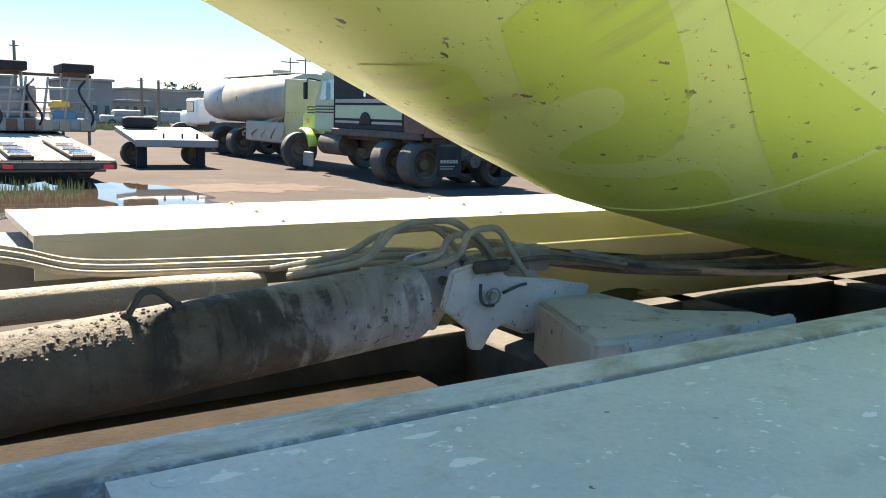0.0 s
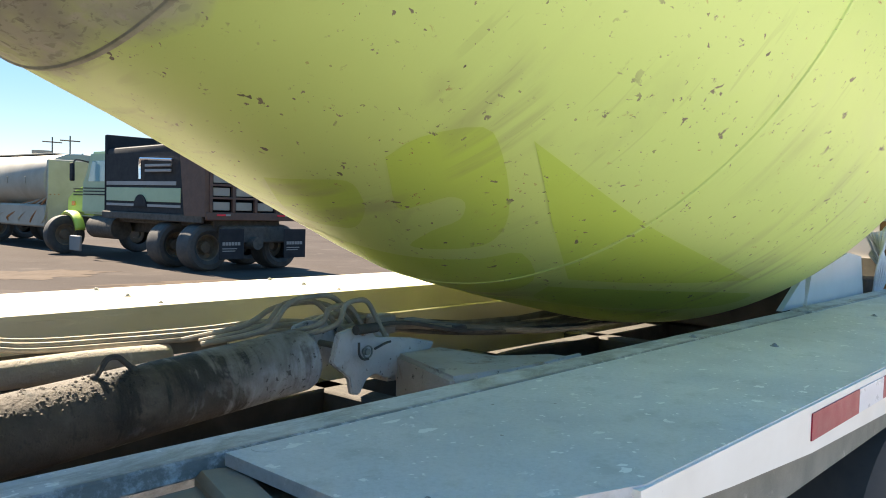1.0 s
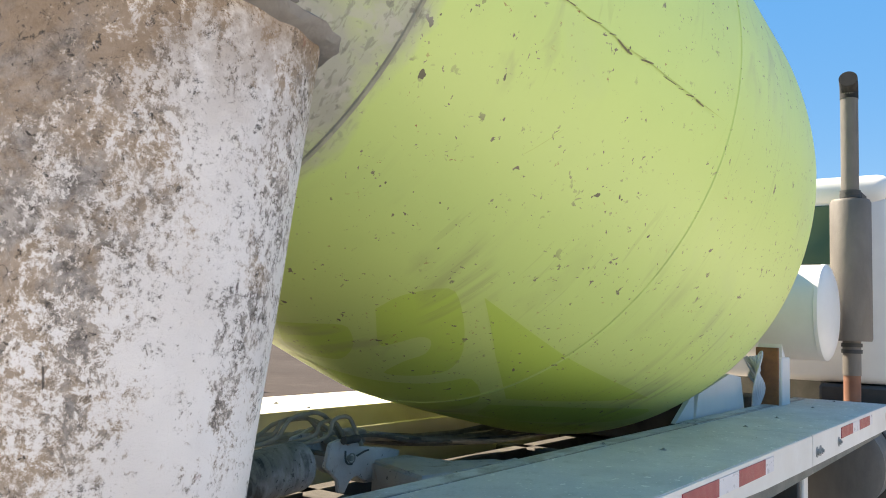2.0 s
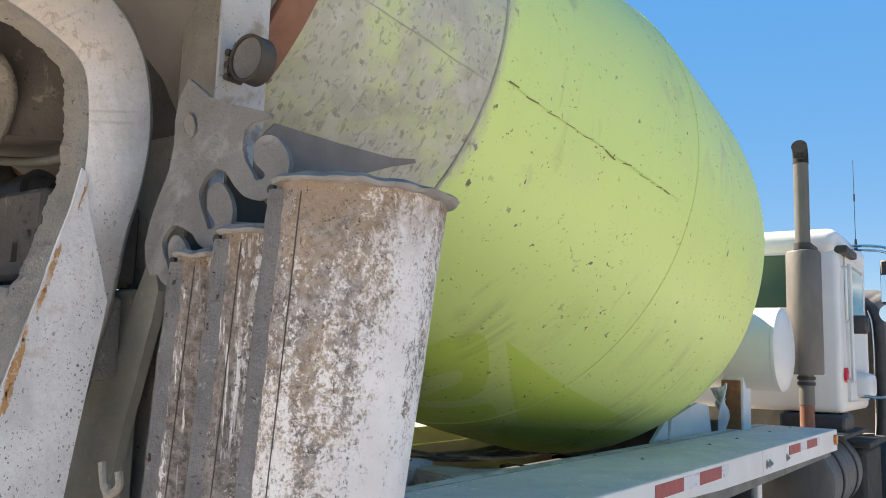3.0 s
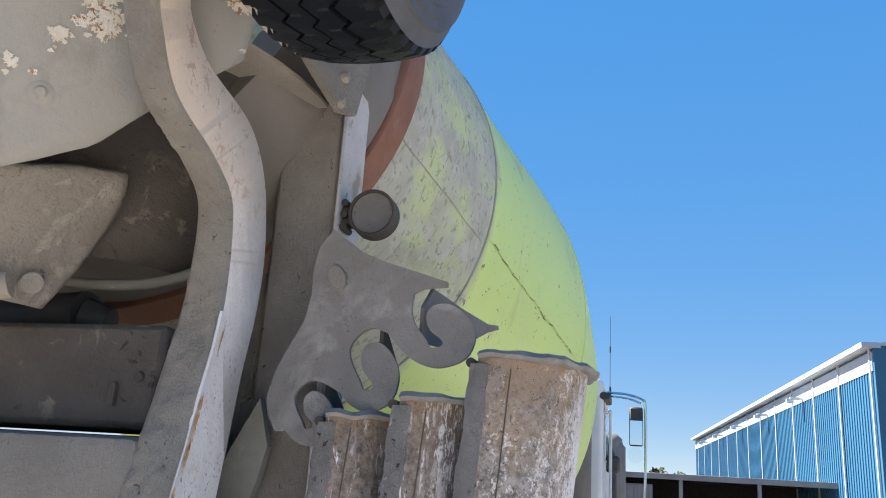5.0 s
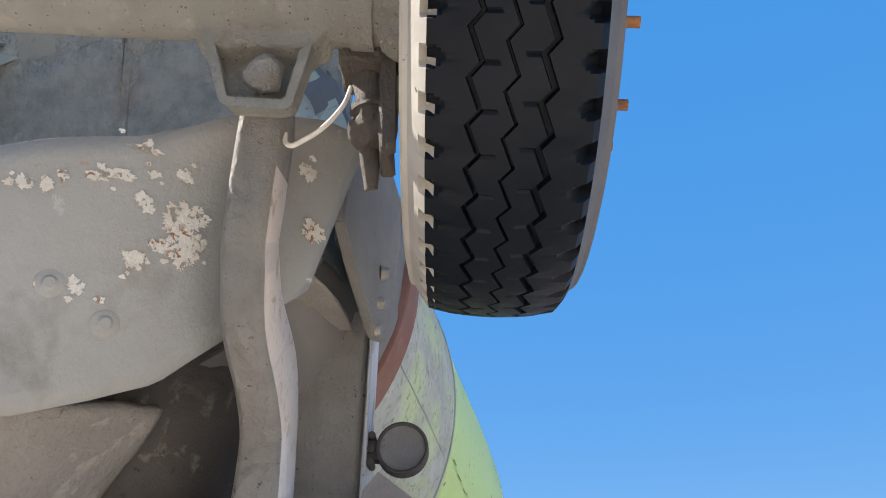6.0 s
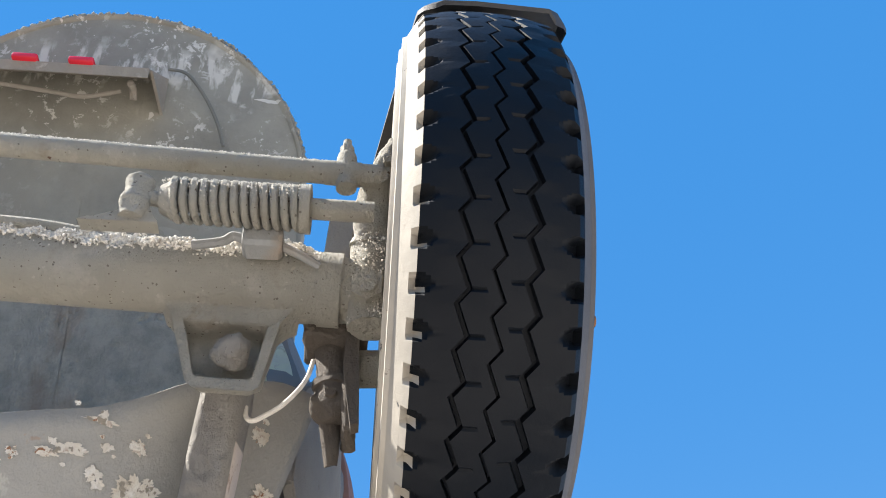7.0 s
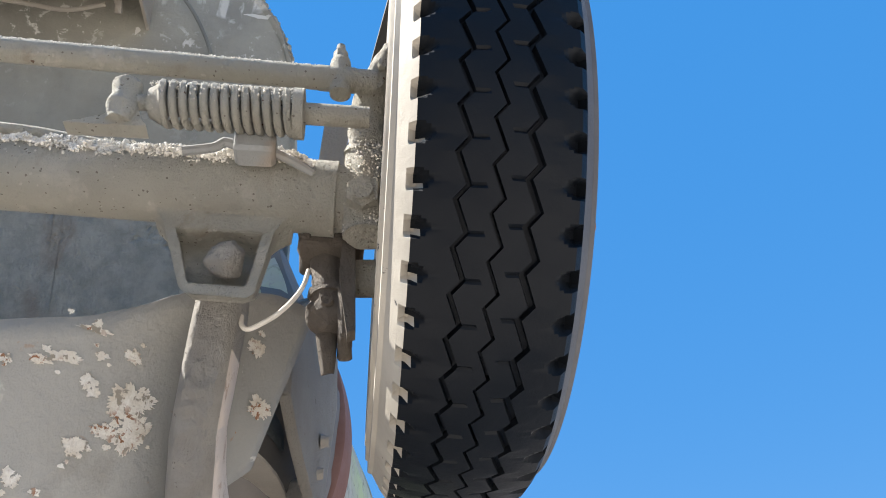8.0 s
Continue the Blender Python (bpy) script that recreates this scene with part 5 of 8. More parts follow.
# mirror and aerial
bm = bmesh.new()
pipe(bm, [(5.45, 0.05, 2.62), (5.45, -0.12, 2.61), (5.46, -0.26, 2.57), (5.46, -0.29, 2.50), (5.46, -0.29, 2.10), (5.46, -0.27, 1.62), (5.5, -0.18, 1.45), (5.5, 0.02, 1.44)], 0.012, 8)
pipe(bm, [(5.52, 0.05, 2.60), (5.52, -0.14, 2.58), (5.50, -0.25, 2.54)], 0.010, 8)
mir = part("mirror_bracket", bm, M["chrome"], cab)
bm = bmesh.new()
box(bm, 5.46, 5.50, -0.27, -0.15, 2.16, 2.50, 0.012)
part("mirror_housing", bm, M["black"], mir)
bm = bmesh.new()
box(bm, -0.0035, 0.0035, -0.055, 0.055, -0.105, 0.105)
bmesh.ops.transform(bm, matrix=Matrix.Translation((5.449, -0.21, 2.275)) @ Matrix.Rotation(radians(12), 4, "Z"), verts=bm.verts[:])
part("mirror_glass", bm, M["mirror"], mir)
bm = bmesh.new()
rod(bm, (5.44, -0.205, 2.08), (5.48, -0.193, 2.08), 0.07, 0.055, 24)
part("round_mirror", bm, M["mirror"], mir)
bm = bmesh.new()
rod(bm, (5.5, 0.02, 2.60), (5.5, 0.02, 3.33), 0.003, 0.002, 6)
rod(bm, (5.5, 0.02, 2.60), (5.5, 0.02, 2.68), 0.014, 0.009, 10)
rod(bm, (5.5, 0.02, 2.99), (5.5, 0.02, 3.05), 0.007, seg=8)
part("aerial", bm, M["black"], cab, "thin whip aerial")
# tilted hood
bm = bmesh.new()
hood_sec = lambda w, z0, z1: [(-w, z0), (-w, z1 - 0.12), (-w + 0.12, z1), (w - 0.12, z1), (w, z1 - 0.12), (w, z0)]
rows = []
for x, w, z0, z1 in ((6.85, 1.08, 1.05, 2.30), (7.15, 1.20, 0.95, 2.42), (7.55, 1.22, 0.95, 2.44), (7.95, 1.12, 1.0, 2.30)):
    rows.append([bm.verts.new((x + (0.25 if z < 1.3 else 0), YC + a, z)) for a, z in hood_sec(w, z0, z1)])
for a, b in zip(rows, rows[1:]):
    for j in range(5):
        bm.faces.new((a[j], b[j], b[j + 1], a[j + 1]))
bm.faces.new(rows[-1][::-1])
bmesh.ops.bevel(bm, geom=[e for e in bm.edges if not e.is_boundary], offset=0.05, segments=3, affect="EDGES")
hood = part("tilted_hood", bm, M["hood_grey"], truck, "hood tilted forward, grey fibreglass underside", angle=60)
bm = bmesh.new()
pipe(bm, [(6.86, 0.06, 1.02), (6.86, 0.03, 1.25), (6.85, 0.03, 1.9), (6.85, 0.05, 2.16), (6.86, 0.16, 2.29)], 0.045, 12)
part("fender_lip", bm, M["black"], hood, "dark rounded fender lip")
bm = bmesh.new()
pipe(bm, [(6.82, 0.10, 1.0), (6.81, 0.085, 1.3), (6.81, 0.085, 2.0), (6.83, 0.12, 2.2)], 0.008, 8)
part("edge_trim", bm, M["chrome"], hood, "bright edge trim")
bm = bmesh.new()
for k, (y, z, dy, dz) in enumerate(((0.42, 2.12, 0.20, 0.10), (0.34, 2.26, 0.12, 0.06), (0.50, 1.98, 0.14, 0.05), (0.30, 2.05, 0.06, 0.16))):
    box(bm, 6.74 - 0.03 * k, 6.90, y - dy, y + dy, z - dz, z + dz, 0.02, None, 2)
for k in range(3):
    pipe(bm, [(6.78, 0.2 + 0.1 * k, 2.2), (6.72, 0.25 + 0.1 * k, 1.9), (6.76, 0.22 + 0.14 * k, 1.55), (6.8, 0.3 + 0.1 * k, 1.3)], 0.016, 8)
part("grille_frame", bm, M["grimy_brown"], hood, "grimy brown grille frame and hoses")
sol = hood.modifiers.new("thick", "SOLIDIFY")
sol.thickness = 0.03
bm = bmesh.new()
box(bm, 6.3, 7.1, 0.75, 1.5, 1.0, 1.85, 0.06, None, 2)
box(bm, 6.35, 6.8, 0.3, 0.75, 1.10, 1.38, 0.04, None, 2)
rod(bm, (6.4, 0.42, 1.40), (6.4, 0.42, 1.62), 0.10, 0.08, 20)
rod(bm, (6.75, 0.5, 1.3), (6.75, 0.9, 1.6), 0.07, seg=16)
part("engine", bm, M["dusty_dark"], truck)
bm = bmesh.new()
box(bm, 5.66, 6.55, 0.02, 0.62, 0.42, 1.02, 0.03)
box(bm, 5.60, 6.60, -0.02, 0.62, 1.03, 1.08, 0.01)
part("battery_step", bm, M["dark_steel"], truck, "black step box beneath the cab")
bm = bmesh.new()
lathe(bm, [(0, 0.0001), (0.01, 0.25), (0.04, 0.29), (1.25, 0.29), (1.28, 0.25), (1.29, 0.0001)], 40, Matrix.Translation((4.35, 0.33, 0.86)))
fuel = part("fuel_tank", bm, M["muffler"], truck, "round grey fuel tank")
bm = bmesh.new()
for x in (4.7, 5.3):
    lathe(bm, [(0, 0.291), (0, 0.298), (0.05, 0.298), (0.05, 0.291)], 40, Matrix.Translation((x, 0.33, 0.86)))
box(bm, 4.55, 5.7, 0.0, 0.38, 1.16, 1.19, 0.006)
part("tank_strap", bm, M["dark_steel"], fuel)


# ---- wheels ----
def wheel(cx, cy, cz, R, half, parent, side=-1, name="wheel"):
    """A plain truck wheel on a transverse axle; side: the way its outer face looks along y."""
    m = Matrix.Translation((cx, cy, cz)) @ Matrix.Rotation(radians(90), 4, "Z")
    bm = bmesh.new()
    r0 = R * 0.56
    lathe(bm, [(-half * 0.75, r0), (-half, R * 0.72), (-half * 0.96, R * 0.90), (-half * 0.8, R * 0.985), (-half * 0.4, R), (half * 0.4, R), (half * 0.8, R * 0.985), (half * 0.96, R * 0.90), (half, R * 0.72), (half * 0.75, r0)], 40, m)
    w = part(name, bm, M["rubber_far"], parent)
    bm = bmesh.new()
    s = -side
    lathe(bm, [(-s * half * 0.75, r0), (-s * half * 0.7, r0 * 0.92), (-s * half * 0.2, r0 * 0.86), (-s * half * 0.1, r0 * 0.5), (-s * half * 0.5, r0 * 0.4), (-s * half * 0.55, 0.0001)], 28, m)
    for k in range(8):
        a = k * math.pi / 4
        rod(bm, (cx + r0 * 0.62 * math.cos(a), cy + side * half * 0.1, cz + r0 * 0.62 * math.sin(a)), (cx + r0 * 0.62 * math.cos(a), cy + side * half * 0.25, cz + r0 * 0.62 * math.sin(a)), r0 * 0.05, seg=6)
    part("rim", bm, M["rim"], w)
    return w


M["rubber_far"] = surf("dusty_tyre_rubber", (0.035, 0.034, 0.034), (0.062, 0.057, 0.052), 5, 0.8, 0, 0.15, 40)
M["rim"] = surf("dusty_steel_rim", (0.17, 0.125, 0.085), (0.11, 0.085, 0.062), 6, 0.6, 0.1, 0.1, 40)
wheel(7.05, 0.10, 0.53, 0.53, 0.14, truck)
wheel(7.05, 2.14, 0.53, 0.53, 0.14, truck, 1)
for x in (0.55, 1.9):
    wheel(x, 0.28, 0.52, 0.52, 0.26, truck)
    wheel(x, 1.96, 0.52, 0.52, 0.26, truck, 1)
bm = bmesh.new()
box(bm, 2.30, 2.34, 0.05, 0.40, 0.55, 1.12, 0.005)
part("mud_flap", bm, M["black"], truck)
bm = bmesh.new()
box(bm, 2.62, 2.70, 0.10, 0.20, 0.75, 1.12, 0.006)
part("deck_strut", bm, M["deck_face"], truck)

# ---- raised booster axle at the rear ----
AX, AZ, TILT_Y = -1.345, 2.720, 0.048


def axle_z(y):
    return AZ + TILT_Y * (y - 0.41)


bm = bmesh.new()
rod(bm, (AX, 0.405, axle_z(0.405)), (AX, 1.85, axle_z(1.85)), 0.057, seg=40)
rod(bm, (AX, 0.395, axle_z(0.4)), (AX, 0.43, axle_z(0.43)), 0.060, seg=40)
axle = part("booster_axle", bm, M["crusty"], truck, "raised steering axle coated in dried cement")


def crumbs(name, count, seed, where, r0, r1, parent, material):
    """Many small broken lumps, most of them tiny."""
    rg = random.Random(seed)
    g = (1 + 5 ** 0.5) / 2
    base = [Vector(p).normalized() for p in ((-1, g, 0), (1, g, 0), (-1, -g, 0), (1, -g, 0), (0, -1, g), (0, 1, g), (0, -1, -g), (0, 1, -g), (g, 0, -1), (g, 0, 1), (-g, 0, -1), (-g, 0, 1))]
    tris = ((0, 11, 5), (0, 5, 1), (0, 1, 7), (0, 7, 10), (0, 10, 11), (1, 5, 9), (5, 11, 4), (11, 10, 2), (10, 7, 6), (7, 1, 8), (3, 9, 4), (3, 4, 2), (3, 2, 6), (3, 6, 8), (3, 8, 9), (4, 9, 5), (2, 4, 11), (6, 2, 10), (8, 6, 7), (9, 8, 1))
    verts, faces = [], []
    for _ in range(count):
        m = Euler((rg.uniform(0, 3), rg.uniform(0, 3), rg.uniform(0, 3))).to_matrix() @ Matrix.Diagonal((1, rg.uniform(0.5, 1), rg.uniform(0.4, 0.9)))
        r = r0 + (r1 - r0) * rg.random() ** 3.0
        c, k = Vector(where(rg)), len(verts)
        verts += [c + m @ (p * r * rg.uniform(0.72, 1.18)) for p in base]
        faces += [(a + k, b + k, d + k) for a, b, d in tris]
    me = bpy.data.meshes.new(name)
    me.from_pydata(verts, [], faces)
    bm = bmesh.new()
    bm.from_mesh(me)
    bpy.data.meshes.remove(me)
    return tagged(part(name, bm, material, parent, angle=60), kind="stuff")


def on_axle(rg):
    y = rg.uniform(0.43, 1.15)
    a = rg.gauss(-0.98, 0.18) + 0.3 * noise.noise((y * 7, 1, 1))
    heap = rg.uniform(0, 1) * max(0.0, 0.006 + 0.026 * noise.noise((y * 9, 4, 2)) + 0.012 * noise.noise((y * 40, a * 4, 7)))
    return (AX + (0.057 + heap) * math.sin(a), y, axle_z(y) + (0.057 + heap) * math.cos(a))


crumbs("cement_crust", 26000, 3, on_axle, 0.0004, 0.0040, axle, M["crumb"])

def lumpy(bm, amp, scale):
    """Dried cement over a casting: fine lumps along the normals."""
    bm.normal_update()
    moved = [(v, v.normal * (amp * noise.noise(v.co * scale) + 0.4 * amp * noise.noise(v.co * scale * 3.1))) for v in bm.verts]
    for v, d in moved:
        v.co += d


def boss(bm, axis_pts, radii, seg=22, n=5):
    """A bar of changing thickness along a bent line."""
    line = spline([Vector(p) for p in axis_pts], n)
    rings = []
    for i, c in enumerate(line):
        f = i / (len(line) - 1) * (len(radii) - 1)
        k = min(int(f), len(radii) - 2)
        r = radii[k] + (radii[k + 1] - radii[k]) * (f - k)
        d = (line[min(i + 1, len(line) - 1)] - line[max(i - 1, 0)]).normalized()
        u = d.cross(Vector((0.2, 1, 0.1))).normalized()
        w = d.cross(u)
        rings.append([bm.verts.new(c + u * r * math.cos(2 * math.pi * q / seg) + w * r * math.sin(2 * math.pi * q / seg)) for q in range(seg)])
    for a, b in zip(rings, rings[1:]):
        for q in range(seg):
            bm.faces.new((a[q], b[q], b[(q + 1) % seg], a[(q + 1) % seg]))
    bm.faces.new(rings[0])
    bm.faces.new(rings[-1][::-1])


# tie rod, damper with coil spring, hanger
RX, RZ = -1.452, 2.877


def rod_z(y):
    return RZ + 0.045 * (y - 0.42)


bm = bmesh.new()
rod(bm, (RX, 0.34, rod_z(0.34)), (RX, 1.7, rod_z(1.7)), 0.0195, seg=20)
rod(bm, (RX, 0.374, rod_z(0.38)), (RX, 0.43, rod_z(0.43)), 0.0205, seg=20)
boss(bm, [(RX, 0.396, rod_z(0.4) - 0.034), (RX - 0.002, 0.397, rod_z(0.4)), (RX - 0.004, 0.398, rod_z(0.4) + 0.030), (RX - 0.005, 0.398, rod_z(0.4) + 0.040)], [0.0165, 0.0175, 0.0165, 0.014], 20, 6)
rod(bm, (RX - 0.005, 0.398, rod_z(0.4) + 0.036), (RX - 0.007, 0.399, rod_z(0.4) + 0.056), 0.0125, 0.0115, 6)
rod(bm, (RX - 0.007, 0.399, rod_z(0.4) + 0.056), (RX - 0.008, 0.399, rod_z(0.4) + 0.070), 0.008, 0.007, 10)
part("tie_rod", bm, M["crusty"], axle, "dusty tie rod with ball joint")


def on_rod(rg):
    y = rg.uniform(0.43, 1.1)
    a = rg.gauss(-0.8, 0.25)
    return (RX + 0.0195 * math.sin(a), y, rod_z(y) + 0.0195 * math.cos(a))


crumbs("cement_crust", 800, 9, on_rod, 0.0005, 0.0026, axle, M["crumb"])


def on_spring(rg):
    y = rg.uniform(0.455, 0.66)
    a = rg.gauss(-0.5, 0.6)
    return (-1.478 + 0.036 * math.sin(a), y, 2.768 + 0.036 * math.cos(a))


def on_knuckle(rg):
    a, z = rg.uniform(3.2, 6.0), rg.uniform(2.64, 2.79)
    return (-1.36 - 0.17 * (z - 2.712) + 0.039 * math.sin(a), 0.345 + 0.039 * math.cos(a), z)


crumbs("cement_crust", 800, 12, on_spring, 0.0007, 0.0028, axle, M["crumb"])
crumbs("cement_crust", 900, 15, on_knuckle, 0.0008, 0.0034, axle, M["crumb"])
SX, SZ = -1.478, 2.768
bm = bmesh.new()
pts = []
turns, y0, y1 = 13, 0.458, 0.648
for k in range(turns * 14 + 1):
    a = 2 * math.pi * k / 14
    y = y0 + (y1 - y0) * k / (turns * 14)
    pts.append((SX + 0.031 * math.sin(a), y, SZ + 0.03 * (y - 0.45) + 0.031 * math.cos(a)))
pipe(bm, pts, 0.0058, 6, 1, (0, 1, 0.1))
part("coil_spring", bm, M["crusty"], axle, "cement-coated coil spring")
bm = bmesh.new()
rod(bm, (SX, 0.35, SZ), (SX, 0.66, SZ + 0.005), 0.0165, seg=18)
rod(bm, (SX, 0.445, SZ), (SX, 0.46, SZ), 0.038, seg=24)
rod(bm, (SX, 0.645, SZ + 0.005), (SX, 0.665, SZ + 0.005), 0.033, 0.022, seg=24)
rod(bm, (SX, 0.665, SZ + 0.005), (SX, 0.70, SZ + 0.008), 0.012, seg=12)
part("damper_rod", bm, M["crusty"], axle)
bm = bmesh.new()
boss(bm, [(SX, 0.702, SZ - 0.035), (SX - 0.002, 0.701, SZ - 0.01), (SX - 0.003, 0.7, SZ + 0.012), (SX - 0.004, 0.70, SZ + 0.034), (SX - 0.004, 0.70, SZ + 0.042)], [0.018, 0.023, 0.020, 0.021, 0.013], 20, 6)
m = Matrix(((0, 0, 1, SX - 0.004), (1, 0, 0, 0), (0, 1, 0, 0), (0, 0, 0, 1)))
web = spline([(0.684, 2.765, 0), (0.716, 2.765, 0), (0.720, 2.750, 0), (0.730, 2.740, 0), (0.748, 2.733, 0), (0.768, 2.729, 0), (0.774, 2.724, 0)], 5) + spline([(0.662, 2.724, 0), (0.666, 2.731, 0), (0.671, 2.740, 0), (0.676, 2.752, 0)], 5)
prism(bm, [(p.x, p.y) for p in web], 0.026, m)
bmesh.ops.recalc_face_normals(bm, faces=bm.faces[:])
lumpy(bm, 0.003, 60)
part("damper_bracket", bm, M["crusty"], axle)
bm = bmesh.new()
box(bm, -1.45, -1.405, 0.486, 0.546, 2.722, 2.764, 0.006)
pipe(bm, [(-1.43, 0.545, 2.745), (-1.43, 0.562, 2.750), (-1.43, 0.577, 2.738), (-1.43, 0.62, 2.728)], 0.0075, 8)
pipe(bm, [(-1.42, 0.488, 2.742), (-1.41, 0.46, 2.735), (-1.40, 0.43, 2.722)], 0.007, 8)
part("brake_valve", bm, M["tube_grey"], axle)
bm = bmesh.new()
pipe(bm, [(-1.40, 1.2, 2.80), (-1.40, 0.9, 2.785), (-1.395, 0.8, 2.775), (-1.39, 0.74, 2.768)], 0.009, 8)
part("air_line", bm, M["crusty"], axle)

# knuckle: kingpin boss, swelling steering arm, ball end
bm = bmesh.new()
boss(bm, [(-1.355, 0.349, 2.640), (-1.358, 0.349, 2.70), (-1.362, 0.350, 2.76), (-1.366, 0.351, 2.800)], [0.034, 0.038, 0.036, 0.034], 28, 6)
boss(bm, [(-1.366, 0.351, 2.792), (-1.385, 0.352, 2.815), (-1.402, 0.353, 2.846), (-1.428, 0.346, 2.884), (-1.446, 0.331, 2.925), (-1.452, 0.321, 2.962)], [0.030, 0.030, 0.030, 0.024, 0.017, 0.010], 24, 8)
rod(bm, (-1.368, 0.351, 2.796), (-1.372, 0.351, 2.806), 0.0375, 0.034, seg=28)
boss(bm, [(AX, 0.35, AZ - 0.005), (AX, 0.385, AZ), (AX, 0.418, AZ + 0.001)], [0.046, 0.052, 0.056], 28, 6)
rod(bm, (-1.425, 0.345, 2.876), (-1.462, 0.343, 2.868), 0.017, 0.014, 14)
rod(bm, (-1.44, 0.331, 2.91), (-1.468, 0.330, 2.905), 0.012, 0.010, 8)
bmesh.ops.recalc_face_normals(bm, faces=bm.faces[:])
lumpy(bm, 0.0035, 55)
part("steering_knuckle", bm, M["crusty"], axle)
bm = bmesh.new()
rod(bm, (-1.385, 0.355, 2.692), (-1.418, 0.356, 2.680), 0.029, 0.026, seg=6)
rod(bm, (-1.418, 0.356, 2.680), (-1.426, 0.357, 2.677), 0.016, seg=16)
lumpy(bm, 0.002, 60)
part("knuckle_nut", bm, M["crusty"], axle)
bm = bmesh.new()
rod(bm, (-1.265, 0.407, 2.672), (-1.262, 0.402, 2.555), 0.027, 0.025, seg=20)
rod(bm, (-1.262, 0.403, 2.600), (-1.262, 0.403, 2.588), 0.030, seg=20)
ball(bm, (-1.258, 0.403, 2.562), 0.031, 3)
box(bm, -1.315, -1.22, 0.352, 0.452, 2.655, 2.684, 0.005)
box(bm, -1.30, -1.22, 0.364, 0.384, 2.500, 2.660, 0.005)
rod(bm, (-1.245, 0.403, 2.56), (-1.225, 0.396, 2.478), 0.017, 0.010, 14)
box(bm, -1.26, -1.20, 0.384, 0.43, 2.575, 2.645, 0.01)
bmesh.ops.subdivide_edges(bm, edges=bm.edges[:], cuts=3, use_grid_fill=True)
for v in bm.verts:
    v.co += Vector((noise.noise(v.co * 45), noise.noise(v.co * 45 + Vector((7, 0, 0))), noise.noise(v.co * 45 + Vector((0, 7, 0))))) * 0.006
part("brake_chamber", bm, M["grimy_brown"], axle, "grimy brown brake chamber")
for y, z, r in ((0.403, 2.568, 0.012), (0.44, 2.668, 0.007), (0.392, 2.668, 0.007)):
    bm = bmesh.new()
    rod(bm, (-1.28 if z < 2.6 else -1.31, y, z), (-1.294 if z < 2.6 else -1.322, y, z), r, r * 0.75, 14)
    part("chamber_stud", bm, M["grimy_brown"], axle)
bm = bmesh.new()
prism(bm, [(0.358, 2.500), (0.370, 2.495), (0.386, 2.60), (0.384, 2.655), (0.364, 2.66)], 0.03, Matrix(((0, 0, 1, -1.32), (1, 0, 0, 0), (0, 1, 0, 0), (0, 0, 0, 1))))
part("slack_arm", bm, M["grimy_brown"], axle)
bm = bmesh.new()
rod(bm, (-1.27, 0.37, 2.622), (-1.28, 0.24, 2.622), 0.030, seg=20)
part("spindle", bm, M["crusty"], axle)
bm = bmesh.new()
pipe(bm, [(-1.25, 0.532, 2.56), (-1.255, 0.529, 2.541), (-1.26, 0.518, 2.531), (-1.265, 0.501, 2.537), (-1.27, 0.477, 2.552), (-1.275, 0.454, 2.577), (-1.275, 0.441, 2.603), (-1.27, 0.435, 2.636)], 0.0040, 8)
part("brake_hose", bm, M["crumb"], axle)
# hanger box over the arm
bm = bmesh.new()
bx = -1.36
outer = [(0.672, 2.690), (0.654, 2.668), (0.644, 2.645), (0.606, 2.536), (0.594, 2.525), (0.514, 2.521), (0.500, 2.530), (0.484, 2.640), (0.472, 2.660), (0.452, 2.676)]
inner = [(0.628, 2.644), (0.626, 2.640), (0.622, 2.632), (0.598, 2.552), (0.590, 2.546), (0.520, 2.543), (0.513, 2.549), (0.503, 2.628), (0.502, 2.634), (0.499, 2.639)]
loops = [[bm.verts.new((x, y, z)) for y, z in lp] for lp, x in ((inner, bx + 0.050), (inner, bx + 0.004), (outer, bx), ([(0.573 + (y - 0.573) * 0.93, 2.62 + (z - 2.62) * 0.72) for y, z in outer], bx + 0.055))]
for a, b in zip(loops, loops[1:]):
    for k in range(10):
        bm.faces.new((a[k], a[(k + 1) % 10], b[(k + 1) % 10], b[k]))
bm.faces.new(loops[0][::-1])
bm.faces.new(loops[-1])
bmesh.ops.recalc_face_normals(bm, faces=bm.faces[:])
bmesh.ops.bevel(bm, geom=[e for e in bm.edges if e.calc_length() > 0.03], offset=0.002, segments=2, affect="EDGES")
part("hanger_box", bm, M["crusty"], axle, "welded steel hanger box")
bm = bmesh.new()
for v in ball(bm, (bx + 0.012, 0.549, 2.594), 0.028, 4):
    v.co += (v.co - Vector((bx + 0.012, 0.549, 2.594))) * (0.30 * noise.noise(v.co * 38) + 0.16 * noise.noise(v.co * 110))
part("hanger_nut", bm, M["crust"], axle)

# the S-shaped lift arm
ARM = [(-1.11, 1.02, -0.89, 1.02), (-1.03, 1.30, -0.82, 1.30), (-1.005, 1.42, -0.79, 1.43), (-0.932, 1.67, -0.73, 1.69), (-0.882, 1.82, -0.705, 1.85), (-0.845, 1.955, -0.672, 1.99), (-0.846, 2.09, -0.667, 2.136), (-0.87, 2.185, -0.708, 2.28),
       (-0.965, 2.235, -0.813, 2.375), (-1.12, 2.285, -1.005, 2.41), (-1.205, 2.385, -1.09, 2.455), (-1.25, 2.47, -1.125, 2.51), (-1.31, 2.62, -1.19, 2.62)]
rear = spline([(a, 0, b) for a, b, c, d in ARM], 22)
front = spline([(c, 0, d) for a, b, c, d in ARM], 22)
bm = bmesh.new()
rings = []
NA = 12
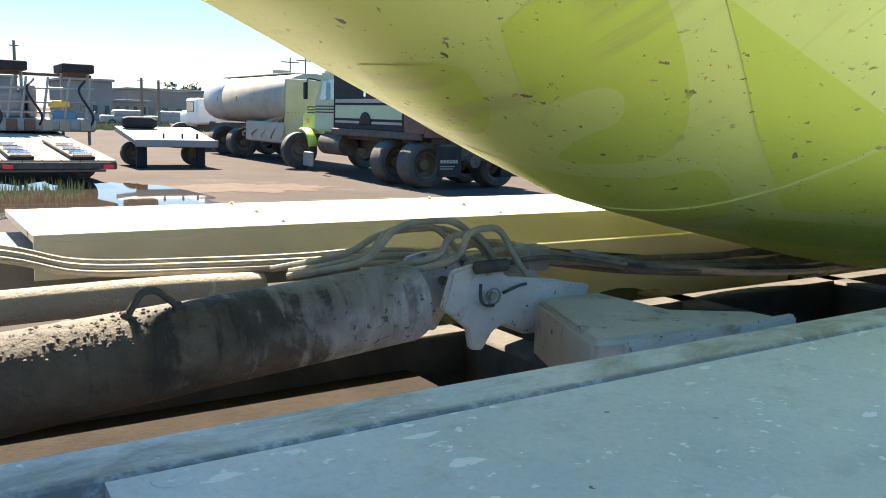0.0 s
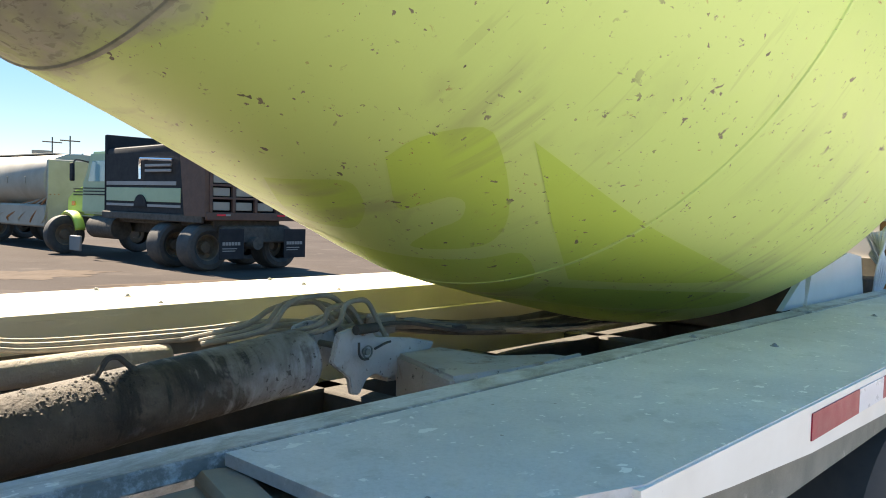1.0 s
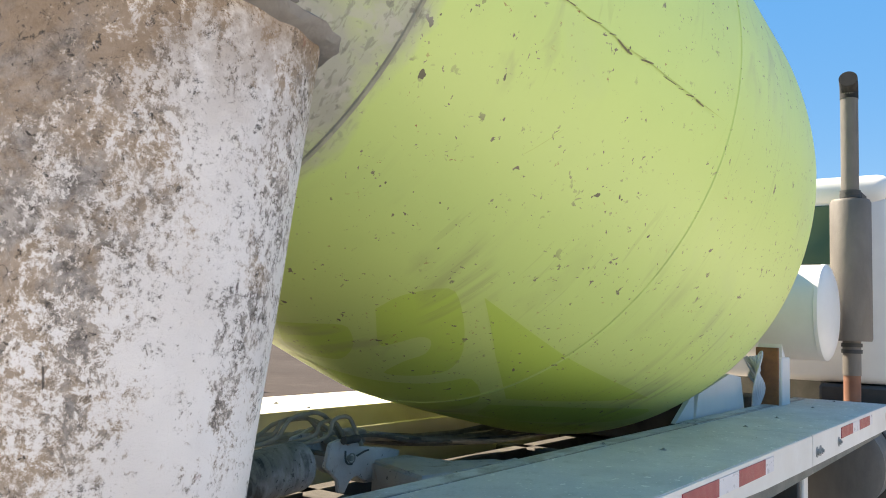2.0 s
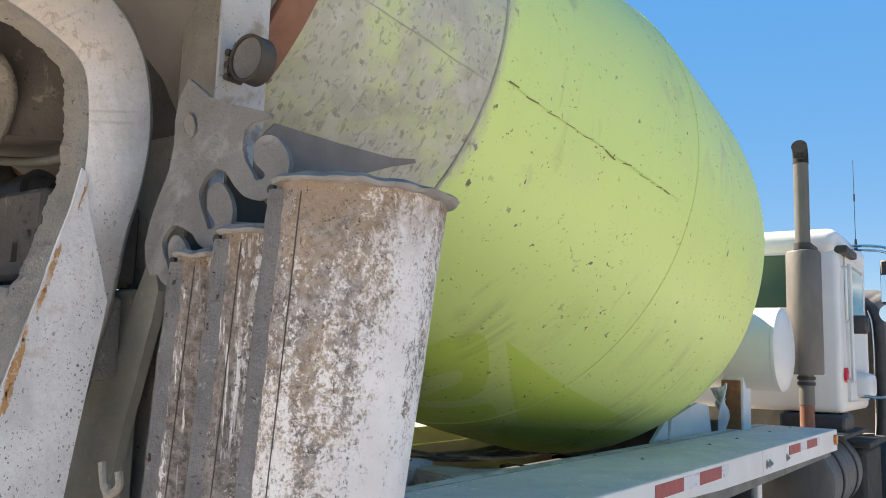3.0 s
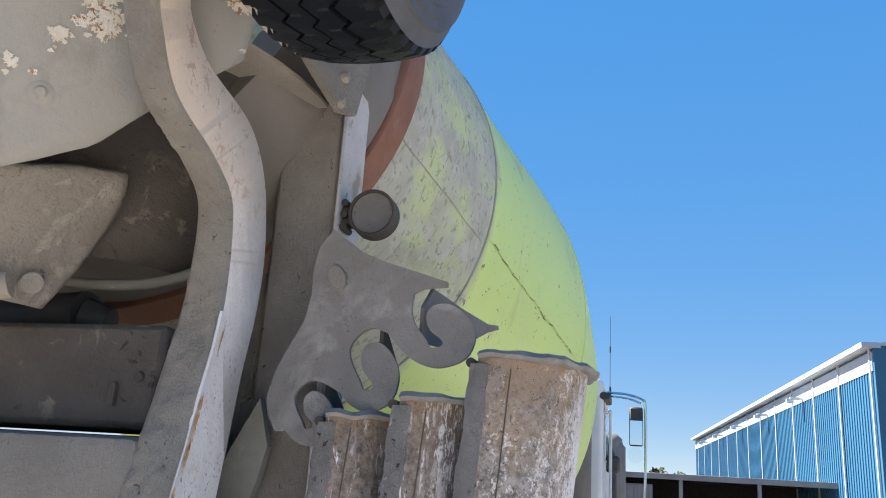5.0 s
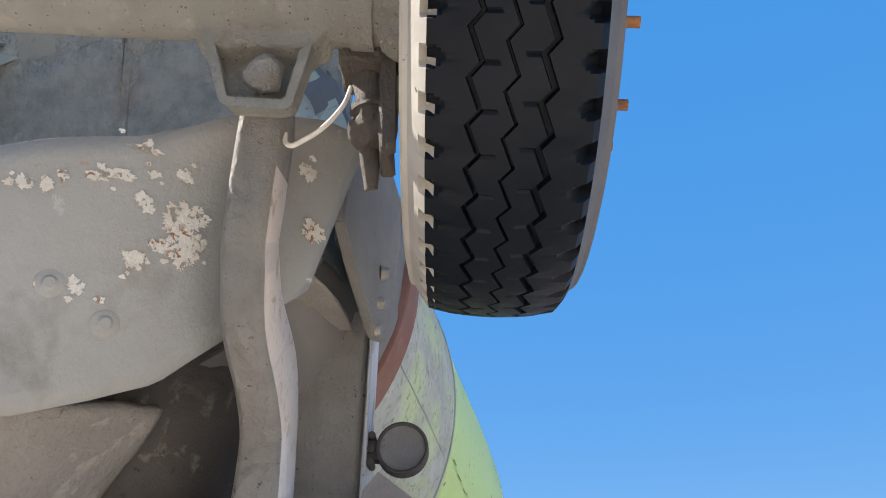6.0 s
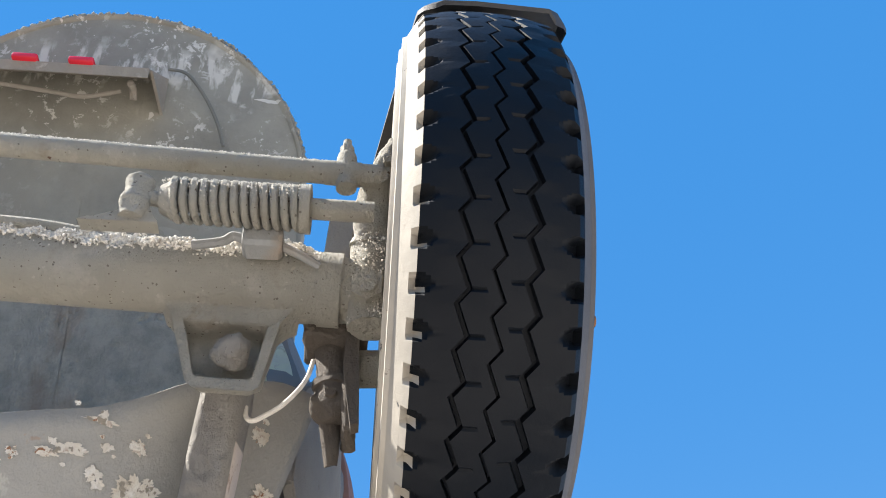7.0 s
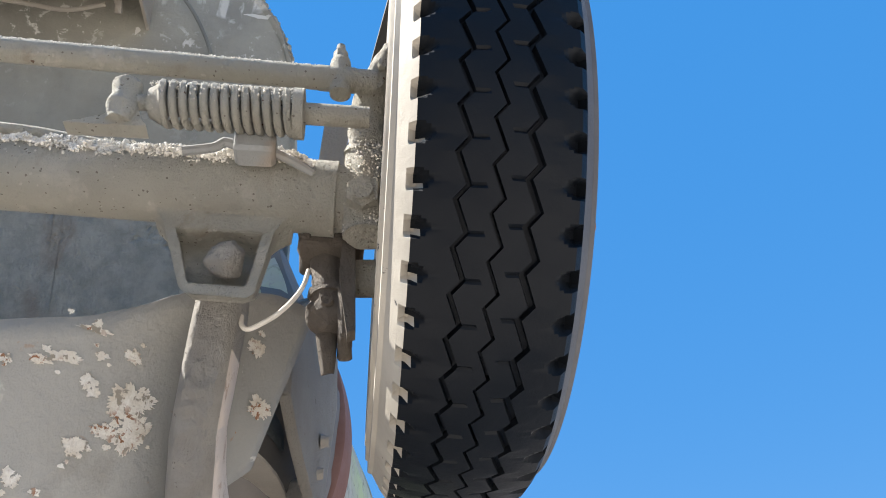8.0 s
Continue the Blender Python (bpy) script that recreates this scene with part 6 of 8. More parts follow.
for k, (p, q) in enumerate(zip(rear, front)):
    f = k / (len(rear) - 1)
    yr = 0.565 - 0.012 * min(1, max(0, (p.z - 2.15) / 0.2)) - 0.024 * min(1, max(0, (p.z - 2.38) / 0.2)) + 0.003 * noise.noise((f * 9, 0, 0))
    yl = yr + 0.092 - 0.025 * min(1, max(0, (p.z - 1.92) / 0.36)) + 0.55 * max(0.0, 1.62 - p.z)
    c = 0.012
    u = (q - p).normalized()
    w = Vector((0, 1, 0))
    corners = [p + w * yr + u * c]
    for i in range(NA + 1):
        o = p + w * (yr + c * 0.5 + (yl - yr - c) * i / NA) + u * (c * 0.5 if i in (0, NA) else 0)
        rough = 0.0062 * noise.noise(o * 60) + 0.0042 * noise.noise(o * 130) + 0.009 * max(0.0, noise.noise(o * 19))
        corners.append(o - u * rough)
    corners += [p + w * yl + u * c, q + w * yl - u * c, q + w * (yl - c), q + w * (yr + 0.022), q + w * yr - u * 0.024]
    rings.append([bm.verts.new(v) for v in corners])
NR = len(rings[0])
for a, b in zip(rings, rings[1:]):
    for j in range(NR):
        fc = bm.faces.new((a[j], a[(j + 1) % NR], b[(j + 1) % NR], b[j]))
        fc.material_index = 1 if j <= NA + 2 or a[0].co.z > 2.50 else 2 if j == NR - 2 else 0
bm.faces.new(rings[0][::-1])
bm.faces.new(rings[-1])
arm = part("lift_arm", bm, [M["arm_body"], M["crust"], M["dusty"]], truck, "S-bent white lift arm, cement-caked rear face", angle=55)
bm = bmesh.new()
prism(bm, [(-0.838, 1.977), (-0.831, 1.97), (-0.814, 1.893), (-0.786, 1.806), (-0.757, 1.712), (-0.762, 1.675), (-0.776, 1.589), (-0.803, 1.415), (-0.823, 1.27), (-0.85, 1.13), (-1.07, 1.13), (-1.025, 1.292), (-0.974, 1.49), (-0.922, 1.655), (-0.877, 1.819), (-0.853, 1.899)], 0.006, Matrix.Translation((0, 0.5625, 0)) @ XZ)
part("arm_doubler", bm, M["arm_white"], truck)


def arm_stain(x, z, w, h, lean, seed):
    """A ragged rust run on the arm's outer face."""
    bm = bmesh.new()
    n = 90
    ring = []
    for k in range(n):
        a = 2 * math.pi * k / n
        c, sn = math.cos(a), math.sin(a)
        q = 1 + 0.35 * noise.noise((2.2 * c + seed, 2.2 * sn, seed)) + 0.30 * noise.noise((7 * c, 7 * sn + seed, 2)) + 0.2 * noise.noise((17 * c + seed, 17 * sn, 4))
        ring.append(bm.verts.new((x + w * q * c + lean * h * sn, 0.5602, z + h * q * sn)))
    bmesh.ops.triangle_fill(bm, edges=[bm.edges.new((ring[k], ring[(k + 1) % n])) for k in range(n)], use_beauty=True)
    bmesh.ops.recalc_face_normals(bm, faces=bm.faces[:])
    part("rust_stain", bm, M["stain"], arm)


for x, z, w, h, sd in ((-0.882, 1.775, 0.006, 0.046, 1), (-0.900, 1.705, 0.005, 0.026, 2), (-0.938, 1.575, 0.009, 0.052, 3), (-0.948, 1.515, 0.007, 0.028, 4), (-0.832, 1.925, 0.0025, 0.034, 5), (-0.925, 1.64, 0.004, 0.018, 6)):
    arm_stain(x, z, w, h, 0.26, sd)


# ---- detailed tyre ----
def booster_wheel(cx, cz, R, ya, yb, lean, pitches, turn):
    """ya, yb: outer and inner sidewall along the axle; pitches: tread blocks round the tyre; turn: where the first one lies."""
    mid, half = (ya + yb) / 2, (yb - ya) / 2
    tread, per = 0.089, 16
    # grooves: place across the tread, half width, share of a pitch by which it lags
    grooves = ((-0.038, 0.0046, 8), (0.0, 0.0022, 4), (0.038, 0.0034, 0))
    cols = [(-tread, "s", 0.020, 3), (-0.0855, "s", 0.018, 3), (-0.079, "s", 0.013, 2), (-0.0735, "s", 0.006, 1), (-0.068, "s", 0.0, 0)]
    for g, hw, lag in grooves:
        cols += [(g - hw - 0.012, "t" if g > 0 else "n", lag, 11), (g - hw - 0.002, "t" if g > 0 else "n", lag, 11), (g - hw, "e", lag, 11 if g > 0 else -1), (g - hw * 0.65, "g", lag, 0),
                 (g + hw * 0.65, "g", lag, 0), (g + hw, "e", lag, 0 if g < 0 else -1), (g + hw + 0.002, "t" if g < 0 else "n", lag, 0), (g + hw + 0.012, "t" if g < 0 else "n", lag, 0)]
    cols += [(-y, k, d, w) for y, k, d, w in cols[4::-1]]
    side_prof = [(-half * 0.80, 0.66), (-half * 0.97, 0.72), (-half, 0.78), (-half, 0.815), (-half * 0.975, 0.82), (-half * 0.985, 0.86), (-half * 0.955, 0.865), (-half * 0.95, 0.90), (-half * 0.90, 0.905), (-0.097, 0.955)]
    bm = bmesh.new()
    rings = []
    n = pitches * per
    for k in range(n):
        a = 2 * math.pi * k / n + turn
        ring = []
        prof = [(y, R * f) for y, f in side_prof]
        for y, kind, p, q in cols:
            h = -0.010 * (y / tread) ** 2
            if kind == "s":
                far = abs(k % per - 10)
                h -= p * (1.0 if far < q else 0.55 if far == q and q else 0.0)
                prof.append((y, R + h))
                continue
            ph = (k - p) % per
            zig = ph / 11 if ph <= 11 else 1 - (ph - 11) / 5
            if kind == "g":
                h -= 0.010
            elif kind in "te" and ph == q:
                h -= 0.0028
            prof.append((y + (0.5 - zig) * 0.0135, R + h))
        prof += [(-y, R * f) for y, f in side_prof[::-1]]
        for y, r in prof:
            ring.append(bm.verts.new((cx + r * math.cos(a), mid + y, cz + r * math.sin(a))))
        rings.append(ring)
    for k in range(n):
        a, b = rings[k], rings[(k + 1) % n]
        for j in range(len(a) - 1):
            f = bm.faces.new((a[j], a[j + 1], b[j + 1], b[j]))
            # lower walls of the inner notches: dust, painted pale for the sun on it
            f.material_index = 2 if j < 9 else 1 if j >= len(a) - 11 or (j >= len(a) - 13 and k % per in (11, 12)) else 0
    bmesh.ops.recalc_face_normals(bm, faces=bm.faces[:])
    camber = Matrix.Translation((cx, mid, cz)) @ Matrix.Rotation(radians(lean), 4, "X") @ Matrix.Translation((-cx, -mid, -cz))
    bmesh.ops.transform(bm, matrix=camber, verts=bm.verts[:])
    tyre = part("tyre", bm, [M["rubber"], M["sidewall"], M["sidewall_shaded"]], axle, "worn black tyre with zigzag tread, dusty sidewall coloured as in sun", angle=30)
    bm = bmesh.new()
    m = Matrix.Translation((cx, mid, cz)) @ Matrix.Rotation(radians(90), 4, "Z")
    lathe(bm, [(-half * 0.8, R * 0.665), (-half * 0.82, R * 0.62), (-half * 0.3, R * 0.58), (-half * 0.2, R * 0.40), (-half * 0.9, R * 0.33), (-half * 1.0, R * 0.18), (-half * 1.15, R * 0.15), (-half * 1.16, 0.0001)], 56, m)
    lathe(bm, [(half * 0.8, R * 0.665), (half * 0.82, R * 0.62), (half * 0.1, R * 0.58), (half * 0.3, R * 0.5), (half * 0.9, R * 0.48), (half * 0.95, R * 0.2), (half, 0.0001)], 56, m)
    bmesh.ops.transform(bm, matrix=camber, verts=bm.verts[:])
    part("rim", bm, M["rim"], tyre)
    for k in range(10):
        a = 2 * math.pi * k / 10 + 0.12
        x, z = cx + 0.185 * math.cos(a), cz + 0.185 * math.sin(a)
        bm = bmesh.new()
        rod(bm, (x, ya + 0.06, z), (x, ya - 0.030, z), 0.013, seg=6)
        rod(bm, (x, ya - 0.030, z), (x, ya - 0.052, z), 0.008, seg=12)
        bmesh.ops.transform(bm, matrix=camber, verts=bm.verts[:])
        part("wheel_nut", bm, M["rust"], tyre)
    return tyre


booster_wheel(-1.344, 2.708, 0.4475, 0.086, 0.331, 1.2, 55, 0.036)
booster_wheel(-1.344, 2.77, 0.4475, 1.90, 2.15, -1.2, 55, 0.3)
bm = bmesh.new()
rows = []
for k in range(25):
    a = radians(129 - 92 * (k / 24) ** 1.2)
    ring = []
    yi = 0.293 + 0.050 * (k / 14) ** 1.9
    tuck = 0.028 * max(0.0, 1 - k / 2.5) ** 2
    yo = 0.040 + tuck
    yi -= tuck
    for r in (0.478, 0.486):
        for y, dr in ((yo, -0.018), (yo + 0.012, 0), (0.20, 0.004), (yi - 0.012, 0.002), (yi, -0.004)):
            ring.append(bm.verts.new((-1.344 + (r + dr) * math.cos(a), y, 2.708 + (r + dr) * math.sin(a))))
    rows.append(ring[:5] + ring[5:][::-1])
for a, b in zip(rows, rows[1:]):
    for j in range(10):
        bm.faces.new((a[j], a[(j + 1) % 10], b[(j + 1) % 10], b[j]))
bm.faces.new(rows[0])
bm.faces.new(rows[-1][::-1])
bmesh.ops.recalc_face_normals(bm, faces=bm.faces[:])
part("mudguard", bm, M["black"], axle, "black rubber mudguard")
bm = bmesh.new()
pipe(bm, [(-1.25, 0.41, 2.95), (-1.20, 0.39, 3.02), (-1.12, 0.37, 3.08)], 0.014, 10)
prism(bm, [(0.441, 2.76), (0.398, 2.76), (0.383, 2.98), (0.429, 2.975)], 0.012, Matrix(((0, 0, 1, -1.262), (1, 0, 0, 0), (0, 1, 0, 0), (0, 0, 0, 1))))
part("mudguard_bracket", bm, M["dusty"], axle)

# ---- discharge hood, hopper and chute collar ----
HX = -0.62


def shell(name, fn, a0, a1, na, nz, material, parent, label="", thick=0.008):
    bm = bmesh.new()
    g = [[bm.verts.new(fn(radians(a0 + (a1 - a0) * i / na), j / nz)) for j in range(nz + 1)] for i in range(na + 1)]
    for i in range(na):
        for j in range(nz):
            bm.faces.new((g[i][j], g[i + 1][j], g[i + 1][j + 1], g[i][j + 1]))
    ob = part(name, bm, material, parent, label, angle=60)
    s = ob.modifiers.new("thick", "SOLIDIFY")
    s.thickness = thick
    return ob


HOOD_LOW = [(0, 2.10), (24, 2.143), (32.5, 2.175), (41, 2.216), (57.6, 2.403), (64, 2.48), (68, 2.53)]
HOOD_TOP = [(0, 2.46), (15, 2.492), (20, 2.515), (30, 2.551), (35.5, 2.59), (39.5, 2.63), (52, 2.70), (68, 2.74)]


def along(knots, a):
    for (p, v), (q, w) in zip(knots, knots[1:]):
        if a <= q:
            return v + (w - v) * (a - p) / (q - p)
    return knots[-1][1]


def hood_fn(phi, f):
    a = abs(math.degrees(phi))
    zt, zb = along(HOOD_TOP, a), along(HOOD_LOW, a)
    z = zb + (zt - zb) * f
    r = 0.56 + 0.185 * ((z - 2.10) / 0.5)
    return Vector((HX - r * math.cos(phi), YC - r * math.sin(phi), z))


dh = shell("discharge_hood", hood_fn, -67, 60, 70, 12, M["hood"], truck, "cement-stained curved discharge hood with rust patches")


def hood_patch(phi, z, w, h, seed, mat):
    bm = bmesh.new()
    n = 200
    ring = []
    for k in range(n):
        a = 2 * math.pi * k / n
        c, s = math.cos(a), math.sin(a)
        q = 1 + 0.55 * noise.noise((1.1 * c + seed, 1.1 * s, seed)) + 0.40 * noise.noise((2.7 * c, 2.7 * s + seed, 2)) + 0.24 * noise.noise((7 * c + seed, 7 * s, 4)) + 0.16 * noise.noise((19 * c + seed, 19 * s, 7))
        q = max(0.2, q)
        p = radians(phi + 1.3) + w * q * c / 0.7
        zz = z + h * q * s
        r = 0.56 + 0.185 * ((zz - 2.10) / 0.5) + 0.0025
        ring.append(bm.verts.new((HX - r * math.cos(p), YC - r * math.sin(p), zz)))
    es = [bm.edges.new((ring[k], ring[(k + 1) % n])) for k in range(n)]
    bmesh.ops.triangle_fill(bm, edges=es, use_beauty=True, use_dissolve=False)
    bmesh.ops.recalc_face_normals(bm, faces=bm.faces[:])
    part("flaked_patch", bm, M[mat], dh)


rp = random.Random(31)
for phi, z, w, h, more in ((20, 2.452, 0.010, 0.009, 1), (21.5, 2.47, 0.008, 0.006, 0), (25.2, 2.478, 0.014, 0.006, 1), (27.5, 2.489, 0.020, 0.007, 3), (31.6, 2.503, 0.010, 0.005, 1), (35.2, 2.515, 0.012, 0.009, 1), (30.9, 2.464, 0.010, 0.009, 2),
                           (36.8, 2.454, 0.032, 0.020, 5), (38.3, 2.412, 0.020, 0.026, 3), (35.0, 2.405, 0.020, 0.010, 3), (32.2, 2.379, 0.020, 0.010, 4), (50.9, 2.602, 0.015, 0.013, 1), (55.3, 2.52, 0.024, 0.015, 3),
                           (26.0, 2.32, 0.012, 0.006, 6), (17.5, 2.45, 0.012, 0.008, 3), (30, 2.535, 0.020, 0.004, 2)):
    hood_patch(phi, z, w * 1.08, h * 1.08, phi * 0.37, "chips")
    for _ in range(more):
        sz = rp.uniform(0.002, 0.0065)
        hood_patch(phi + rp.gauss(0, 2.2), z + rp.gauss(0, 0.015), sz * 1.4, sz, rp.uniform(0, 50), "chips")
for phi, z in ((24.2, 2.322), (32.0, 2.283)):
    r = 0.56 + 0.185 * ((z - 2.10) / 0.5)
    p = radians(phi)
    nrm = Vector((-math.cos(p), -math.sin(p), -0.3)).normalized()
    bm = bmesh.new()
    c = Vector((HX - r * math.cos(p), YC - r * math.sin(p), z))
    rod(bm, c, c + nrm * 0.003, 0.022, 0.017, 24)
    rod(bm, c + nrm * 0.003, c + nrm * 0.007, 0.012, 0.008, 12)
    part("hood_rivet", bm, M["hood"], dh)


# inner throat; a dark brown stands for the shade inside the hood
def throat_fn(phi, f):
    z = 2.09 + 0.45 * f
    r = 0.37 + 0.19 * f
    return Vector((HX + 0.08 - r * math.cos(phi), YC - r * math.sin(phi), z))


shell("discharge_throat", throat_fn, -100, 100, 48, 6, M["box_grime"], truck, "inner throat, shade inside the hood put into its dark colour")


def scoop_fn(phi, f):
    r = 0.205 + 0.162 * f ** 1.5
    phi *= 1 + 0.6 * f * (1 - f)
    z = 1.965 + f * (0.280 - 0.11 * math.cos(phi)) + 0.006 * noise.noise((phi * 5, f * 3, 1)) * f
    return Vector((-0.845 - r * math.cos(phi) * 1.05, YC - r * math.sin(phi), z))


sc = shell("chute_collar", scoop_fn, -79, 79, 64, 20, M["collar"], truck, "cement-coated flared chute collar", 0.016)
bm = bmesh.new()
rod(bm, (-0.935, 0.915, 2.004), (-0.952, 0.895, 2.0), 0.020, seg=20)
part("collar_bolt", bm, M["dusty"], sc)
bm = bmesh.new()
pipe(bm, [(-0.74, 1.25, 2.10), (-0.735, 1.005, 2.061), (-0.73, 0.894, 2.053), (-0.72, 0.783, 2.061), (-0.70, 0.687, 2.096)], 0.012, 12)
part("collar_hoop", bm, M["dusty_dark"], truck, "dusty round hoop bar")
bm = bmesh.new()
rod(bm, (-0.70, 0.95, 1.99), (-0.66, 1.20, 1.99), 0.052, seg=24)
rod(bm, (-0.69, 0.90, 1.975), (-0.70, 0.955, 1.985), 0.034, 0.042, seg=20)
bmesh.ops.subdivide_edges(bm, edges=[e for e in bm.edges if e.calc_length() > 0.05], cuts=4, use_grid_fill=True)
for v in bm.verts:
    v.co += Vector((0, 0, 1)) * 0.010 * noise.noise(v.co * 18)
part("rubber_boot", bm, M["black"], truck, "black rubber boot under the collar")
bm = bmesh.new()
rod(bm, (-1.05, 1.02, 1.945), (-1.0, 0.90, 1.985), 0.024, seg=16)
part("collar_pin", bm, M["dusty"], truck)


# hopper above: an upright shield with a round top
HC, HR = Vector((-0.70, YC, 3.558)), 0.573
H_UP, H_OUT = Vector((-0.331, 0, 0.944)), Vector((-0.944, 0, -0.331))


def shield(a):
    """Outline of the shield by its parameter: up one side, round the top, down the other."""
    low, arc = 1.16, math.pi * HR
    s = a * (2 * low + arc)
    if s < low:
        return Vector((0, -HR, s - low))
    if s > low + arc:
        return Vector((0, HR, low + arc - s))
    p = math.pi * (s - low) / arc
    return Vector((0, -HR * math.cos(p), HR * math.sin(p)))


def shield_point(a, k, out):
    p = shield(a)
    q = Vector((0, p.y * k, p.z * k if p.z > 0 else p.z))
    return HC + Vector((0, 1, 0)) * q.y + H_UP * q.z + H_OUT * out


bm = bmesh.new()
NS = 110
rings = []
for k, out in ((0.02, 0.045), (0.25, 0.043), (0.5, 0.036), (0.75, 0.022), (0.93, 0.004), (0.975, 0.0), (0.985, 0.006), (1.0, 0.008), (1.006, 0.0), (1.004, -0.03), (0.985, -0.035), (0.80, -0.20), (0.6, -0.32)):
    ring = []
    for i in range(NS + 1):
        p = shield_point(i / NS, k, out)
        d = 0.006 * noise.noise(p * 4) + 0.002 * noise.noise(p * 17)
        if k > 0.98:
            d += 0.004 * noise.noise(p * 30)
        ring.append(bm.verts.new(p + H_OUT * d + (p - HC).normalized() * (0.006 * noise.noise(p * 14) if k > 0.98 else 0)))
    rings.append(ring)
for a, b in zip(rings, rings[1:]):
    for i in range(NS):
        bm.faces.new((a[i], b[i], b[i + 1], a[i + 1]))
bm.faces.new(rings[0])
bmesh.ops.recalc_face_normals(bm, faces=bm.faces[:])
hop = part("charge_hopper", bm, M["hopper"], truck, "round-topped cement-stained charge hopper")


def on_rim(rg):
    a = rg.uniform(0.30, 0.80)
    thick = 0.35 + 0.65 * max(0.0, noise.noise((a * 13, 3, 1)) * 2.2)
    return shield_point(a, 1.0 + rg.uniform(0, 0.022) * thick, rg.uniform(-0.025, 0.006))


crumbs("cement_crust", 2600, 21, on_rim, 0.002, 0.011, hop, M["crusty"])
# slanted lamp bar on its end plates
bm = bmesh.new()
BY0, BY1 = 0.966, 1.50
XZB = Matrix(((1, 0, 0, 0), (0, 0, 1, BY0), (0, 1, 0, 0), (0, 0, 0, 1)))
prism(bm, [(-0.965, 3.736), (-0.958, 3.741), (-0.80, 3.905), (-0.806, 3.909), (-0.962, 3.752), (-0.972, 3.744)], BY1 - BY0, XZB)
prism(bm, [(-0.972, 3.744), (-0.965, 3.736), (-0.958, 3.718), (-0.962, 3.716)], BY1 - BY0, XZB)
for y in (BY0 - 0.004, BY1):
    prism(bm, [(-0.964, 3.742), (-0.80, 3.912), (-0.745, 3.76), (-0.775, 3.752)], 0.008, Matrix.Translation((0, y - BY0 - 0.004, 0)) @ XZB)
pipe(bm, [(-0.93, 1.02, 3.73), (-0.90, 1.02, 3.74), (-0.88, 1.02, 3.72)], 0.010, 8)
pipe(bm, [(-0.90, 1.05, 3.73), (-0.885, 1.15, 3.715), (-0.885, 1.25, 3.73), (-0.90, 1.40, 3.735)], 0.006, 8)
bmesh.ops.recalc_face_normals(bm, faces=bm.faces[:])
bar = part("lamp_bar", bm, M["dusty"], hop, "slanted steel bar with marker lamps", smooth=False)
for y in (1.143, 1.288, 1.43):
    bm = bmesh.new()
    box(bm, -0.986, -0.955, y - 0.033, y + 0.033, 3.742, 3.762, 0.006, None, 2)
    part("marker_lamp", bm, M["lamp_red"], bar, "red marker lamp")
bm = bmesh.new()
wire = [(0.957, 3.885, 0.02), (0.90, 3.86, 0.035), (0.845, 3.80, 0.03), (0.80, 3.72, 0.03), (0.775, 3.65, 0.03)]
pipe(bm, [(HC.x - 0.351 * (z - HC.z) - 0.03 - o, y, z) for y, z, o in wire], 0.005, 6)
part("lamp_wire", bm, M["dusty_dark"], hop)


def back_fn(phi, f):
    r = 0.66 - 0.01 * f
    z0 = 2.40 + 0.18 * min(1.0, max(0.0, (abs(math.degrees(phi)) - 42) / 14))
    z = z0 + 0.12 * f
    return Vector((-0.58 + 0.01 * f - r * math.cos(phi), YC - (r - 0.03) * math.sin(phi), z))


# added unseen lid: stops sun leaking down through the hood, bounces some upward
bm = bmesh.new()
lid = [bm.verts.new((HX - 0.655 * math.cos(radians(a)), YC - 0.63 * math.sin(radians(a)), 2.50)) for a in range(-90, 91, 6)]
top = [bm.verts.new((v.co.x, v.co.y, 2.508)) for v in lid]
bm.faces.new(lid)
bm.faces.new(top[::-1])
for i in range(len(lid)):
    k = (i + 1) % len(lid)
    bm.faces.new((lid[i], lid[k], top[k], top[i]))
bmesh.ops.recalc_face_normals(bm, faces=bm.faces[:])
part("hood_lid", bm, M["dusty"], dh, "added lid that blocks sun leaking through the hood", smooth=False)
shell("hopper_back", back_fn, -80, 80, 40, 6, M["lining"], truck, "grey hopper back sheet")

# rear pedestal, gusset, brackets
bm = bmesh.new()
box(bm, -0.60, -0.48, 0.452, 0.60, 1.10, 2.56, 0.01)
box(bm, -0.575, -0.555, 0.455, 0.80, 0.62, 2.12, 0.004)
post = part("pedestal_post", bm, M["crust"], truck, "cement-coated rear pedestal post")
bm = bmesh.new()
box(bm, -0.615, -0.47, 0.440, 0.449, 1.15, 2.58, 0.003)
part("post_edge", bm, M["tube"], post, "streaked pale outer edge of the post")
bm = bmesh.new()
box(bm, -0.60, -0.48, W - 0.60, W - 0.452, 1.10, 2.56, 0.01)
part("pedestal_post", bm, M["caked"], truck)
bm = bmesh.new()
gl = [(-0.94, 2.79), (-0.965, 2.70), (-0.968, 2.573), (-0.882, 2.524), (-0.786, 2.486), (-0.691, 2.452), (-0.63, 2.47), (-0.597, 2.586), (-0.54, 2.75), (-0.56, 2.87), (-0.70, 2.90), (-0.82, 2.88)]
near_side = [bm.verts.new((x, 0.45 - 0.179 * (x + 0.72) - 0.022, z)) for x, z in gl]
far_side = [bm.verts.new((x, 0.45 - 0.179 * (x + 0.72), z)) for x, z in gl]
bm.faces.new(near_side)
bm.faces.new(far_side[::-1])
for k in range(len(gl)):
    bm.faces.new((near_side[k], near_side[(k + 1) % len(gl)], far_side[(k + 1) % len(gl)], far_side[k]))
bmesh.ops.recalc_face_normals(bm, faces=bm.faces[:])
